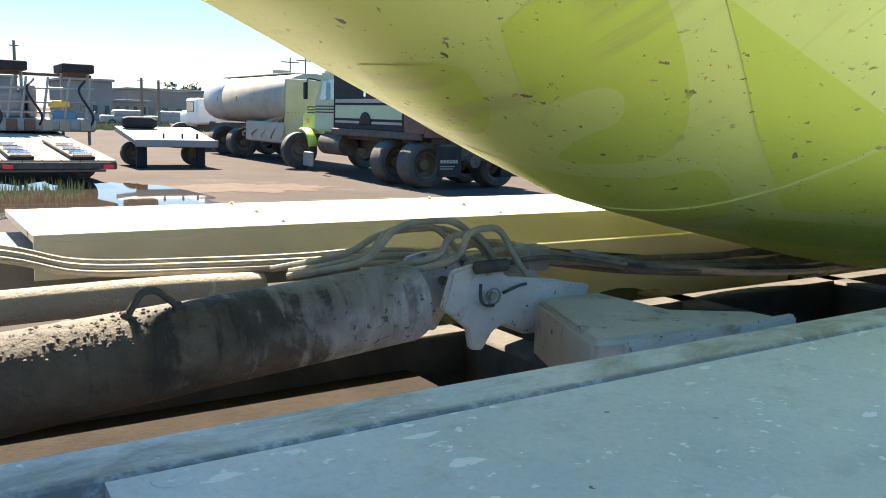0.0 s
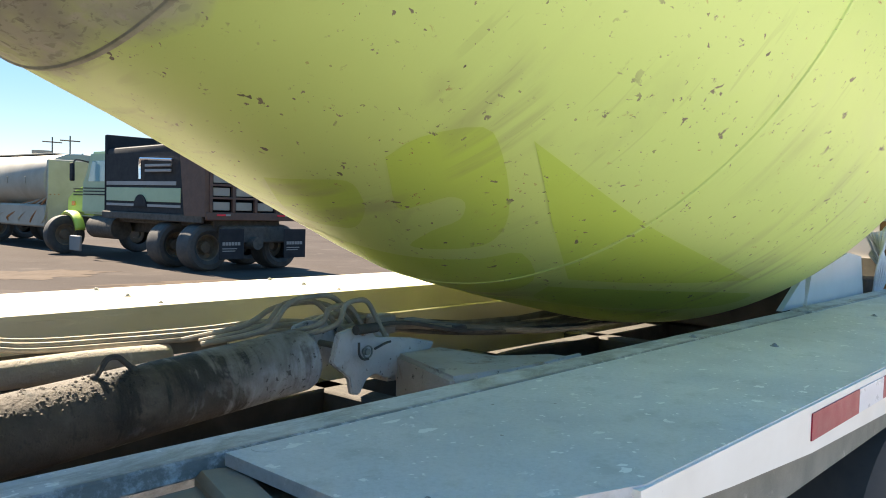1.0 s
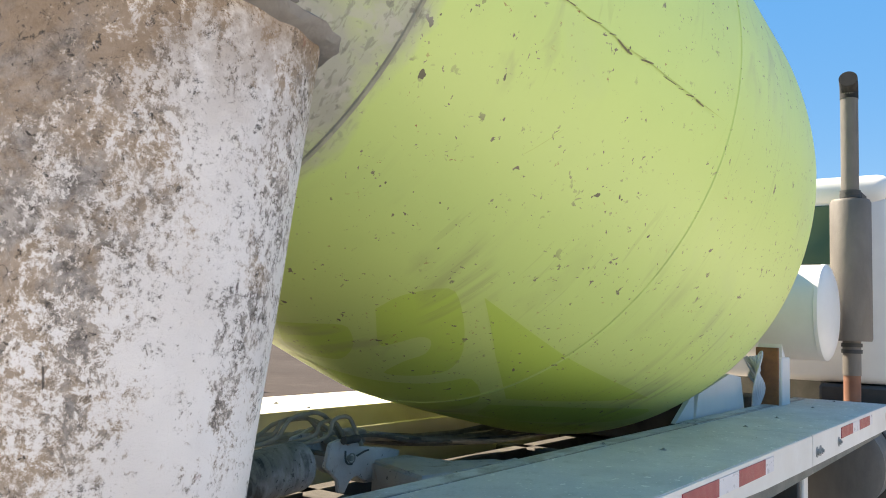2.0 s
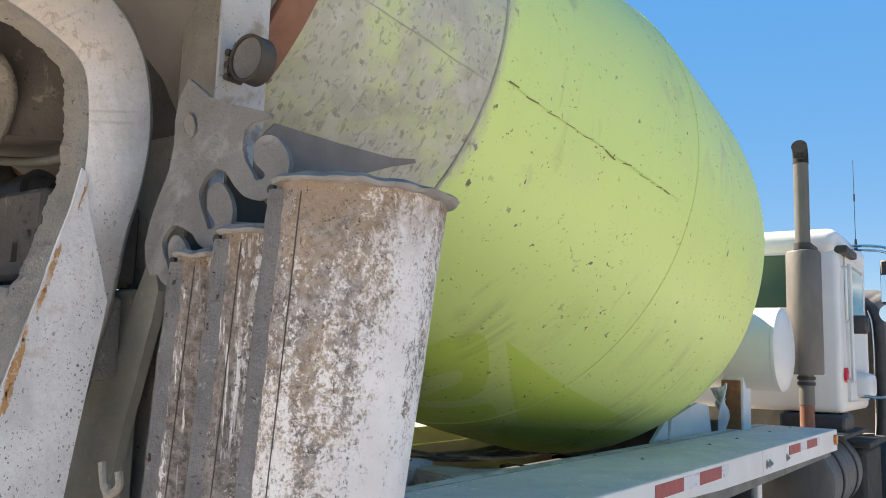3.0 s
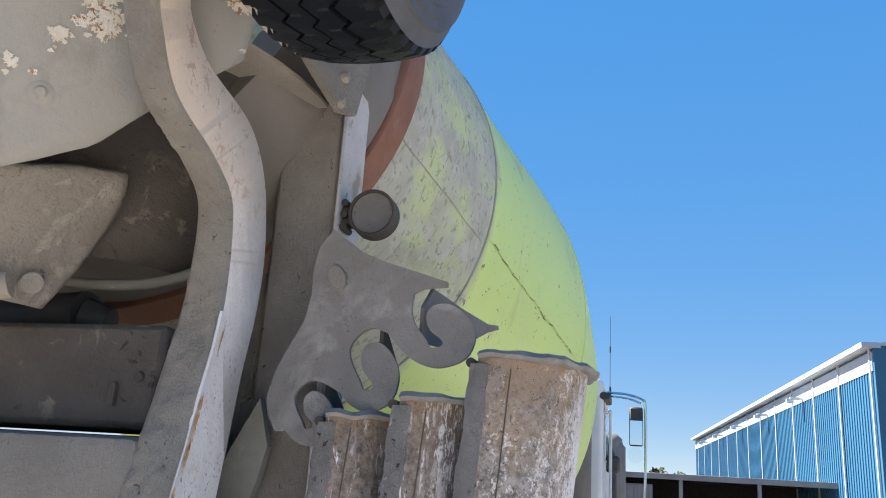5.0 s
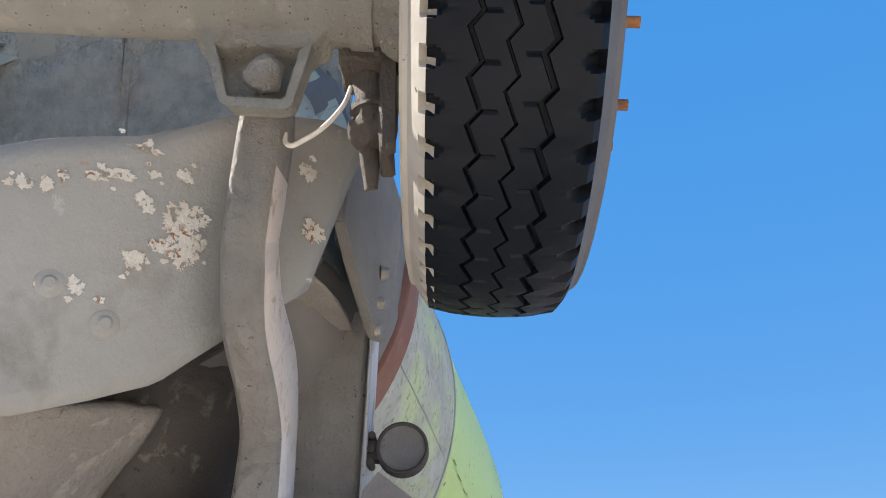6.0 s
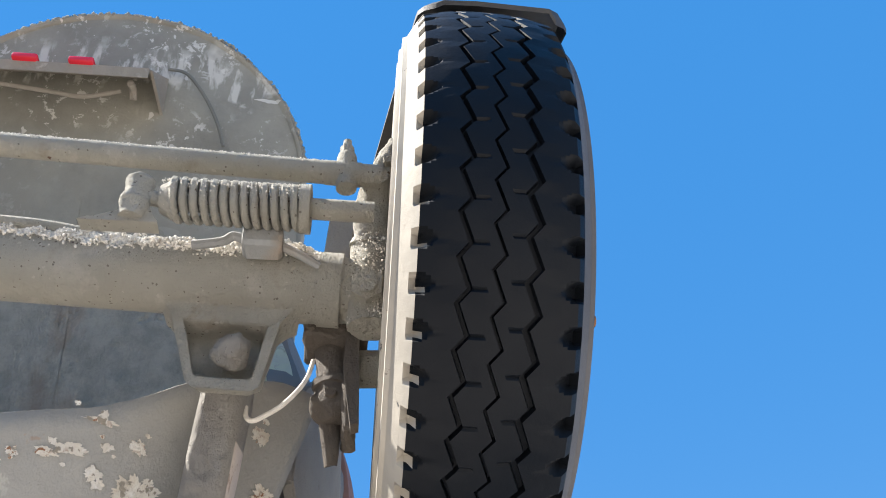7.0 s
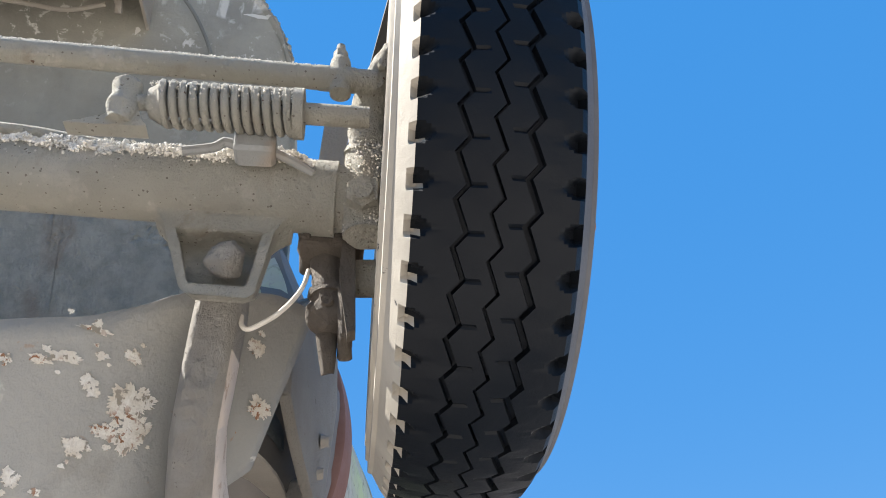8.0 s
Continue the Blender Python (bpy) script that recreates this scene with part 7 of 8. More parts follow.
bmesh.ops.bevel(bm, geom=bm.edges[:], offset=0.004, segments=2, affect="EDGES")
gus = part("gusset_plate", bm, M["caked"], truck, "caked steel gusset plate")
for y, z in ((0.425, 2.53), (0.418, 2.60), (0.43, 2.47)):
    bm = bmesh.new()
    rod(bm, (-0.70, y + 0.005, z), (-0.70, y - 0.012, z), 0.015, 0.011, seg=12)
    part("gusset_bolt", bm, M["dusty"], gus)
bm = bmesh.new()
box(bm, -0.42, 0.0, 0.55, 0.62, 2.3, 3.0, 0.01)
part("pedestal_web", bm, M["dusty_dark"], truck)
bm = bmesh.new()
rod(bm, (-0.595, 0.368, 2.253), (-0.585, 0.368, 2.253), 0.048, seg=36)
cap = part("drum_roller_cap", bm, M["plate"], post, "round grey roller cap")
bm = bmesh.new()
lathe(bm, [(0.006, 0.0465), (-0.006, 0.047), (-0.008, 0.050), (-0.006, 0.0535), (0.034, 0.054), (0.036, 0.050), (0.036, 0.0001)], 40, Matrix.Translation((-0.595, 0.368, 2.253)))
part("cap_ring", bm, M["dark_steel"], cap, "dark rim of the cap")
bm = bmesh.new()
box(bm, -0.59, -0.555, 0.405, 0.46, 2.228, 2.272, 0.004)
for z in (2.222, 2.25, 2.278):
    rod(bm, (-0.60, 0.432, z), (-0.555, 0.432, z), 0.008, seg=10)
part("cap_bracket", bm, M["dark_steel"], post)

bm = bmesh.new()
pipe(bm, [(-0.80, 0.47, 1.40), (-0.80, 0.455, 1.355), (-0.795, 0.44, 1.345), (-0.79, 0.425, 1.36), (-0.79, 0.43, 1.385)], 0.008, 8)
pipe(bm, [(-0.80, 0.455, 1.36), (-0.79, 0.44, 1.31), (-0.78, 0.42, 1.27)], 0.009, 8)
part("strap_hook", bm, M["dusty"], post, "pale bent strap hook")
bm = bmesh.new()
lathe(bm, [(0, 0.014), (-0.004, 0.016), (-0.05, 0.016), (-0.05, 0.010), (-0.01, 0.009)], 20, Matrix.Translation((-0.62, 0.47, 1.52)))
part("pipe_stub", bm, M["dark_steel"], post)

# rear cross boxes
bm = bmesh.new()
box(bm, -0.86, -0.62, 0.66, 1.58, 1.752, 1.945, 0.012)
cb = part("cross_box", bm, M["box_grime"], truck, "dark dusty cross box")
bm = bmesh.new()
box(bm, -0.93, -0.66, 0.64, 1.60, 1.545, 1.735, 0.02, None, 2)
part("bumper_beam", bm, M["beam"], truck, "pale dusty bumper beam")
bm = bmesh.new()
box(bm, -0.872, -0.861, 0.74, 0.752, 1.79, 1.83)
part("box_latch", bm, M["dark_steel"], cb)
bm = bmesh.new()
rod(bm, (-0.861, 0.70, 1.845), (-0.868, 0.70, 1.845), 0.011, 0.009, 12)
part("box_knob", bm, M["dark_steel"], cb)
bm = bmesh.new()
box(bm, -0.655, -0.62, 0.62, 1.66, 0.60, 1.748, 0.006)
part("rear_sill", bm, M["dusty_dark"], truck)
bm = bmesh.new()
prism(bm, [(0.545, 1.835), (0.60, 1.726), (0.687, 1.477), (0.728, 1.228), (0.74, 1.10), (0.66, 1.10), (0.65, 1.239), (0.607, 1.431), (0.532, 1.674), (0.518, 1.741)], 0.024, Matrix(((0, 0, 1, -0.668), (1, 0, 0, 0), (0, 1, 0, 0), (0, 0, 0, 1))))
part("brace_plate", bm, M["dusty_dark"], truck, "sloping dusty brace plate", smooth=False)
for k in range(2):
    bm = bmesh.new()
    pipe(bm, [(-0.75, 1.25 - 0.1 * k, 1.54), (-0.8, 1.1 - 0.1 * k, 1.45), (-0.82, 0.95 - 0.08 * k, 1.36 + 0.02 * k), (-0.80, 0.75, 1.25)], 0.012, 8)
    part("air_line", bm, M["dusty"], truck)

# ---- chute rack plate with scroll hooks ----
RP = Matrix(((0, 0, 1, -0.716), (1, 0, 0, 0), (0, 1, 0, 0), (0, 0, 0, 1)))
bm = bmesh.new()
lift_k = [0]


def flat(poly, th=0.010):
    lift_k[0] += 1
    e = 0.0004 * lift_k[0]
    prism(bm, poly, th + 2 * e, Matrix.Translation((-e, 0, 0)) @ RP)


HOOK = [(108, -112), (58, -165), (8, -180), (-37, -155), (-64, -110), (-52, -60), (-22, -8), (-8, 21), (16, 20), (22, 0), (-14, -42), (-22, -98), (3, -130), (48, -125), (93, -70), (106, -10), (83, 60), (18, 93), (-42, 75), (-82, 35)]
PINS = [(0.181, 1.951, 0.00076, 0.00055), (0.309, 1.867, 0.000606, 0.000593), (0.420, 1.786, 0.00050, 0.00046)]


def hook_line(n, skip):
    y, z, k, kz = PINS[n]
    return [(p.x, p.y) for p in spline([(y - a * k, z - b * kz, 0) for a, b in HOOK[skip:]], 4)]


outline = [(0.405, 2.176), (0.385, 2.162), (0.335, 2.126), (0.285, 2.106), (0.225, 2.088), (0.160, 2.067), (0.160, 2.058), (0.205, 2.054), (0.226, 2.044)]
outline += hook_line(0, 4) + hook_line(1, 1) + hook_line(2, 1)
outline += [(0.484, 1.768), (0.503, 1.80), (0.510, 1.835), (0.497, 1.885), (0.474, 1.935), (0.448, 1.985), (0.438, 2.04), (0.440, 2.09), (0.432, 2.14)]
flat(outline)
rack = part("chute_rack", bm, M["plate"], truck, "flame-cut grey steel rack plate with scroll hooks", smooth=False)
bm = bmesh.new()
SL = Matrix.Translation((-0.7215, 0.386, 2.072)) @ Matrix.Rotation(radians(-24), 4, "X")
ell = [(0.016 * math.cos(a), 0.025 * math.sin(a)) for a in [2 * math.pi * k / 28 for k in range(28)]]
rings = [[bm.verts.new(SL @ Vector((x, p * u, q * u))) for p, q in ell] for x, u in ((0.0, 1.12), (-0.0022, 1.06), (-0.0022, 1.0), (-0.0005, 0.93))]
for a, b in zip(rings, rings[1:]):
    for k in range(28):
        bm.faces.new((a[k], a[(k + 1) % 28], b[(k + 1) % 28], b[k]))
bm.faces.new(rings[-1])
bmesh.ops.recalc_face_normals(bm, faces=bm.faces[:])
part("rack_slot", bm, M["beam"], rack)
bm = bmesh.new()
hd = Vector((0.40, -0.081, 0)).normalized()
HZ = Matrix(((hd.x, 0, hd.y, -0.70), (hd.y, 0, -hd.x, 0.215), (0, 1, 0, 0), (0, 0, 0, 1)))
prism(bm, [(0.0, 2.02), (0.04, 2.066), (0.20, 2.058), (0.345, 2.056), (0.412, 2.066), (0.416, 2.057), (0.345, 2.036), (0.255, 2.0), (0.14, 1.96), (0.0, 1.95)], 0.008, HZ)
part("rack_horn", bm, M["horn"], truck, "guide horn in dark steel colour", smooth=False)
# the two inner horns: near-black colour carries the shade of the first one
bm = bmesh.new()
prism(bm, [(-0.702, 1.985), (-0.66, 1.965), (-0.578, 1.915), (-0.578, 1.885), (-0.702, 1.87)], 0.008, Matrix.Translation((0, 0.285, 0)) @ XZ)
part("rack_horn", bm, M["dark_steel"], truck, "guide horn in dark steel colour", smooth=False)
bm = bmesh.new()
prism(bm, [(-0.702, 1.885), (-0.66, 1.87), (-0.585, 1.83), (-0.585, 1.80), (-0.702, 1.785)], 0.008, Matrix.Translation((0, 0.395, 0)) @ XZ)
part("rack_horn", bm, M["dark_steel"], truck, "guide horn in dark steel colour", smooth=False)


# ---- hung chutes, things of their own ----
def chute(top, yaw, w, depth, length, lean, inward, label, tone):
    """A half-round chute hung on end; top: the rear edge's upper corner."""
    base = thing("extension_chute", (top[0] + w / 2, top[1] - depth / 2, top[2] - length), label, "chute", "chutes hung on the rack")
    m = Matrix.Translation(top) @ Matrix.Rotation(radians(yaw), 4, "Z")

    def section(f, off):
        pts = []
        taper = 1 - 0.19 * f
        for k in range(25):
            a = math.pi * k / 24
            x = w / 2 - (w / 2 - off) * math.cos(a) * taper 
            y = -(depth - off) * math.sin(a) ** 0.8 * taper
            pts.append((x + lean * f, y + inward * f))
        return pts

    bm = bmesh.new()
    nz = 16
    g = []
    for j in range(nz + 1):
        f = j / nz
        outer, inner = section(f, 0.0), section(f, 0.007)
        ring = outer + inner[::-1]
        g.append([bm.verts.new(m @ Vector((x, y + 0.002 * noise.noise((x * 8, f * 6, depth)), -length * f))) for x, y in ring])
    n = len(g[0])
    for a, b in zip(g, g[1:]):
        for k in range(n):
            bm.faces.new((a[k], b[k], b[(k + 1) % n], a[(k + 1) % n]))
    bm.faces.new(g[0])
    bm.faces.new(g[-1][::-1])
    bmesh.ops.recalc_face_normals(bm, faces=bm.faces[:])
    part("trough", bm, M[tone], base, angle=50)
    # rolled rim at the top
    bm = bmesh.new()
    pts = [m @ Vector((x, y - 0.004, 0.004)) for x, y in section(0, -0.002)]
    rg = sweep(bm, pts, lambda f: [(-0.010, -0.007), (0.010, -0.007), (0.016, 0.000), (0.006, 0.008), (-0.010, 0.007)], 2, True, (0, 0, 1))
    for r in rg:
        for v in r:
            v.co += Vector((noise.noise(v.co * 30), noise.noise(v.co * 30 + Vector((5, 0, 0))), noise.noise(v.co * 26))) * 0.006
    bmesh.ops.recalc_face_normals(bm, faces=bm.faces[:])
    part("rim", bm, M["chute_rim"], base, "cement-caked rim")
    # edge flanges
    for x0, s in ((0.0, 1), (w, -1)):
        bm = bmesh.new()
        vs = []
        for j in range(65):
            f = j / 64
            xx = section(f, 0)[0 if s == 1 else -1][0]
            q = []
            yy = inward * f
            for dx, dy in ((-0.010 * s, 0.012), (0.004 * s, 0.012), (0.012 * s, -0.022), (0.004 * s, -0.027), (-0.012 * s, -0.002)):
                q.append(bm.verts.new(m @ Vector((xx + dx, yy + dy + 0.003 * noise.noise((f * 14, dx * 40, x0)) + 0.0035 * noise.noise((f * 47, dx * 40, x0 + depth)), -0.012 - (length - 0.012) * f))))
            vs.append(q)
        for a, b in zip(vs, vs[1:]):
            for k in range(5):
                bm.faces.new((a[k], b[k], b[(k + 1) % 5], a[(k + 1) % 5]))
        bm.faces.new(vs[0])
        bm.faces.new(vs[-1])
        bmesh.ops.recalc_face_normals(bm, faces=bm.faces[:])
        part("flange", bm, M["chute_edge"], base)
    # the folded crease beside the rear edge
    bm = bmesh.new()
    prev = None
    for j in range(nz + 1):
        f = j / nz
        s0, s1 = section(f, 0)[2], section(f, 0)[3]
        k = 0.5 + 0.08 * noise.noise((f * 5, depth, 2))
        p = Vector((s0[0] + (s1[0] - s0[0]) * k, s0[1] + (s1[1] - s0[1]) * k, -0.02 - (length - 0.02) * f))
        q = [bm.verts.new(m @ (p + Vector((dx, dy, 0)))) for dx, dy in ((-0.0010, 0.0005), (-0.0008, -0.0016), (0.0004, -0.0014), (0.0007, -0.0004))]
        if prev:
            for i in range(4):
                bm.faces.new((prev[i], q[i], q[(i + 1) % 4], prev[(i + 1) % 4]))
        prev = q
    bmesh.ops.recalc_face_normals(bm, faces=bm.faces[:])
    part("crease", bm, M["grimy_brown"], base)
    bm = bmesh.new()
    rod(bm, m @ Vector((-0.006, 0.012, -0.01)), m @ Vector((0.05, 0.02, -0.01)), 0.009, seg=14)
    part("hanging_pin", bm, M["dark_steel"], base)
    return base


chute((-0.758, 0.085, 1.915), -11, 0.366, 0.15, 0.98, -0.045, 0.07, "flaked white steel extension chute hung on the rack", "chute")
chute((-0.752, 0.228, 1.835), -9, 0.38, 0.12, 0.98, -0.045, 0.07, "scuffed dark-stained extension chute hung behind another", "chute_dark")
chute((-0.735, 0.375, 1.800), -8, 0.36, 0.12, 0.98, -0.045, 0.07, "scuffed innermost extension chute with rusty edge", "chute_dark")


# ---- the yard behind ----
def dump_truck():
    x0, x1 = 9.45, 11.95
    d = thing("dump_truck", (10.7, 18.8, 0), "lime green dump truck with brown dump bed and black tarp", "dump truck")
    for y in (15.50, 16.74):
        wheel(x0 + 0.28, y, 0.52, 0.52, 0.28, d, -1)
        wheel(x1 - 0.28, y, 0.52, 0.52, 0.28, d, 1)
    wheel(x0 + 0.2, 22.0, 0.52, 0.52, 0.15, d, -1)
    wheel(x1 - 0.2, 22.0, 0.52, 0.52, 0.15, d, 1)
    bm = bmesh.new()
    box(bm, 10.25, 10.40, 15.0, 22.6, 0.70, 1.0, 0.02)
    box(bm, 11.0, 11.15, 15.0, 22.6, 0.70, 1.0, 0.02)
    box(bm, 9.8, 11.6, 15.2, 20.0, 0.95, 1.12, 0.02)
    part("chassis", bm, M["dark_steel"], d)
    # axis swap: length along y
    SW = Matrix(((0, 0, 1, 0), (1, 0, 0, 0), (0, 1, 0, 0), (0, 0, 0, 1)))
    bm = bmesh.new()
    prism(bm, [(19.65, 1.10), (19.65, 2.55), (19.75, 2.72), (20.75, 2.72), (21.05, 2.12), (21.2, 1.95), (21.25, 1.10)], 2.0, Matrix.Translation((9.75, 0, 0)) @ SW)
    bmesh.ops.bevel(bm, geom=bm.edges[:], offset=0.06, segments=2, affect="EDGES")
    cabd = part("cab", bm, M["lime_pale"], d, "pale lime cab")
    bm = bmesh.new()
    prism(bm, [(21.15, 1.05), (21.15, 1.98), (22.3, 1.72), (22.6, 1.55), (22.65, 1.05)], 1.5, Matrix.Translation((10.0, 0, 0)) @ SW)
    bmesh.ops.bevel(bm, geom=bm.edges[:], offset=0.08, segments=2, affect="EDGES")
    part("hood", bm, M["lime"], d, "bright lime hood")
    for sx in (x0 + 0.05, x1 - 0.41):
        bm = bmesh.new()
        lathe(bm, [(0, 0.55), (0.0, 0.60), (0.03, 0.62), (0.20, 0.62), (0.20, 0.55)], 20, Matrix.Translation((sx + (0.22 if sx < 10.5 else -0.02), 22.0, 0.52)) @ Matrix.Rotation(math.pi, 4, "X"), -1.35, 1.35)
        f = part("front_fender", bm, M["lime"], d)
        s = f.modifiers.new("thick", "SOLIDIFY")
        s.thickness = 0.03
    bm = bmesh.new()
    prism(bm, [(19.95, 1.95), (19.95, 2.48), (20.62, 2.48), (20.85, 1.95)], 0.02, Matrix.Translation((9.738, 0, 0)) @ SW)
    part("side_window", bm, M["pane"], cabd)
    for z in (1.60, 1.68, 1.76):
        bm = bmesh.new()
        box(bm, 9.735, 9.748, 19.7, 21.1, z, z + 0.03)
        part("stripe", bm, M["tarp"], cabd)
        bm = bmesh.new()
        box(bm, 9.985, 9.998, 21.2, 22.2, z - 0.02, z + 0.01)
        part("stripe", bm, M["tarp"], cabd)
    bm = bmesh.new()
    pipe(bm, [(9.8, 20.9, 2.45), (9.5, 21.0, 2.5), (9.42, 21.0, 2.4)], 0.02, 6)
    box(bm, 9.36, 9.44, 20.94, 21.10, 1.95, 2.42, 0.02)
    part("mirror", bm, M["tarp"], cabd)
    bm = bmesh.new()
    rod(bm, (10.1, 20.2, 2.72), (10.1, 20.2, 2.86), 0.07, seg=12)
    part("beacon", bm, M["lamp_amber"], cabd, "amber roof beacon")
    bm = bmesh.new()
    box(bm, 9.98, 10.02, 22.1, 22.3, 1.3, 1.42, 0.01)
    part("side_lamp", bm, M["lamp_amber"], cabd)
    # dump bed
    bm = bmesh.new()
    prism(bm, [(15.0, 1.20), (15.0, 2.20), (15.55, 2.62), (19.45, 2.62), (19.45, 1.20)], 0.06, Matrix.Translation((9.50, 0, 0)) @ SW)
    prism(bm, [(15.0, 1.20), (15.0, 2.20), (15.55, 2.62), (19.45, 2.62), (19.45, 1.20)], 0.06, Matrix.Translation((11.84, 0, 0)) @ SW)
    box(bm, 9.5, 11.9, 15.0, 19.45, 1.15, 1.24, 0.01)
    box(bm, 9.5, 11.9, 19.40, 19.50, 1.2, 3.10, 0.02)
    bed = part("dump_bed", bm, M["tarp"], d, "black dump bed")
    bm = bmesh.new()
    box(bm, 9.52, 11.88, 15.6, 19.45, 2.5, 2.78, 0.08, None, 2)
    for v in bm.verts:
        v.co.z += 0.12 * noise.noise(v.co * 1.4)
    part("tarp", bm, M["tarp"], bed)
    for z0, z1, y0, mm in ((1.86, 1.95, 16.2, "shed_white"), (1.48, 1.80, 16.0, "lime_pale"), (1.36, 1.42, 16.0, "shed_white")):
        bm = bmesh.new()
        box(bm, 9.482, 9.499, y0, 19.35, z0, z1, 0.003)
        part("side_panel", bm, M[mm], bed)
    bm = bmesh.new()
    lathe(bm, [(0, 0.0001), (0, 0.28), (0.03, 0.28)], 20, Matrix.Translation((9.455, 17.7, 1.36)), math.pi / 2, 3 * math.pi / 2)
    part("wheel_arch", bm, M["tarp"], bed)
    bm = bmesh.new()
    box(bm, 9.44, 9.52, 15.1, 19.5, 1.05, 1.22, 0.02)
    part("side_rail", bm, M["dark_steel"], bed)
    bm = bmesh.new()
    prism(bm, [(14.95, 1.2), (14.95, 2.25), (15.5, 2.62), (15.95, 2.62), (15.75, 1.2)], 0.10, Matrix.Translation((9.42, 0, 0)) @ SW)
    part("rear_post", bm, M["brown_bed"], bed)
    bm = bmesh.new()
    pipe(bm, [(9.40, 17.6, 2.0), (9.40, 17.6, 2.42), (9.40, 17.4, 2.46), (9.40, 16.2, 2.42)], 0.035, 8, 4)
    part("tarp_arm", bm, M["chrome"], bed)
    for z in (2.16, 2.28):
        bm = bmesh.new()
        box(bm, 9.40, 9.44, 16.3, 17.4, z, z + 0.06, 0.01)
        part("ladder_rung", bm, M["shed_white"], bed)
    bm = bmesh.new()
    box(bm, 9.45, 11.95, 14.92, 15.0, 1.12, 1.30, 0.02)
    for k in range(5):
        x = 9.52 + k * 0.58
        box(bm, x, x + 0.08, 14.92, 15.0, 1.30, 2.2, 0.01)
    for z in (1.58, 1.86, 2.16):
        box(bm, 9.52, 11.88, 14.925, 14.995, z, z + 0.05, 0.005)
    tg = part("tailgate", bm, M["brown_bed"], d, "rusty brown ribbed tailgate")
    for k in range(4):
        for z in (1.34, 1.65, 1.93):
            bm = bmesh.new()
            box(bm, 9.64 + k * 0.58, 10.06 + k * 0.58, 14.97, 14.99, z, z + 0.18, 0.01)
            part("gate_panel", bm, M["tan_tank"] if not (k == 1 and z > 1.9) else M["shed_white"], tg)
    for x in (9.7, 11.3):
        bm = bmesh.new()
        box(bm, x, x + 0.22, 14.905, 14.918, 1.22, 1.26)
        part("tail_reflector", bm, M["lamp_red"], tg)
        bm = bmesh.new()
        box(bm, x + 0.22, x + 0.34, 14.905, 14.918, 1.22, 1.26)
        part("tail_reflector", bm, M["shed_white"], tg)
    bm = bmesh.new()
    box(bm, 9.43, 9.45, 15.02, 15.06, 1.72, 2.05)
    part("tail_reflector", bm, M["lamp_red"], tg)
    for x in (9.58, 11.28):
        bm = bmesh.new()
        box(bm, x, x + 0.62, 14.62, 14.64, 0.30, 0.95, 0.006)
        fl = part("mud_flap", bm, M["tarp"], d, "black mud flap with white lettering bars")
        for z, w in ((0.60, 0.46), (0.52, 0.46), (0.47, 0.40)):
            for q in range(6 if z > 0.55 else 1):
                bm = bmesh.new()
                ww = w / 6 if z > 0.55 else w
                box(bm, x + 0.07 + q * ww, x + 0.07 + q * ww + ww * 0.8, 14.612, 14.618, z, z + (0.07 if z > 0.55 else 0.02))
                part("lettering_bar", bm, M["shed_white"], fl)
    bm = bmesh.new()
    box(bm, 9.9, 11.6, 15.0, 15.2, 0.62, 1.0, 0.03)
    rod(bm, (10.7, 14.8, 0.62), (10.7, 15.3, 0.62), 0.14, seg=20)
    part("hitch_beam", bm, M["dark_steel"], d)
    bm = bmesh.new()
    box(bm, 9.55, 9.62, 20.9, 21.5, 0.12, 0.52, 0.02)
    part("step_panel", bm, M["shed"], d)
    bm = bmesh.new()
    rod(bm, (9.85, 19.3, 0.78), (9.85, 20.6, 0.78), 0.28, seg=24)
    part("fuel_tank", bm, M["dark_steel"], d)
    bm = bmesh.new()
    rod(bm, (9.95, 19.58, 1.2), (9.95, 19.58, 2.95), 0.06, seg=12)
    part("exhaust_stack", bm, M["chrome"], d)


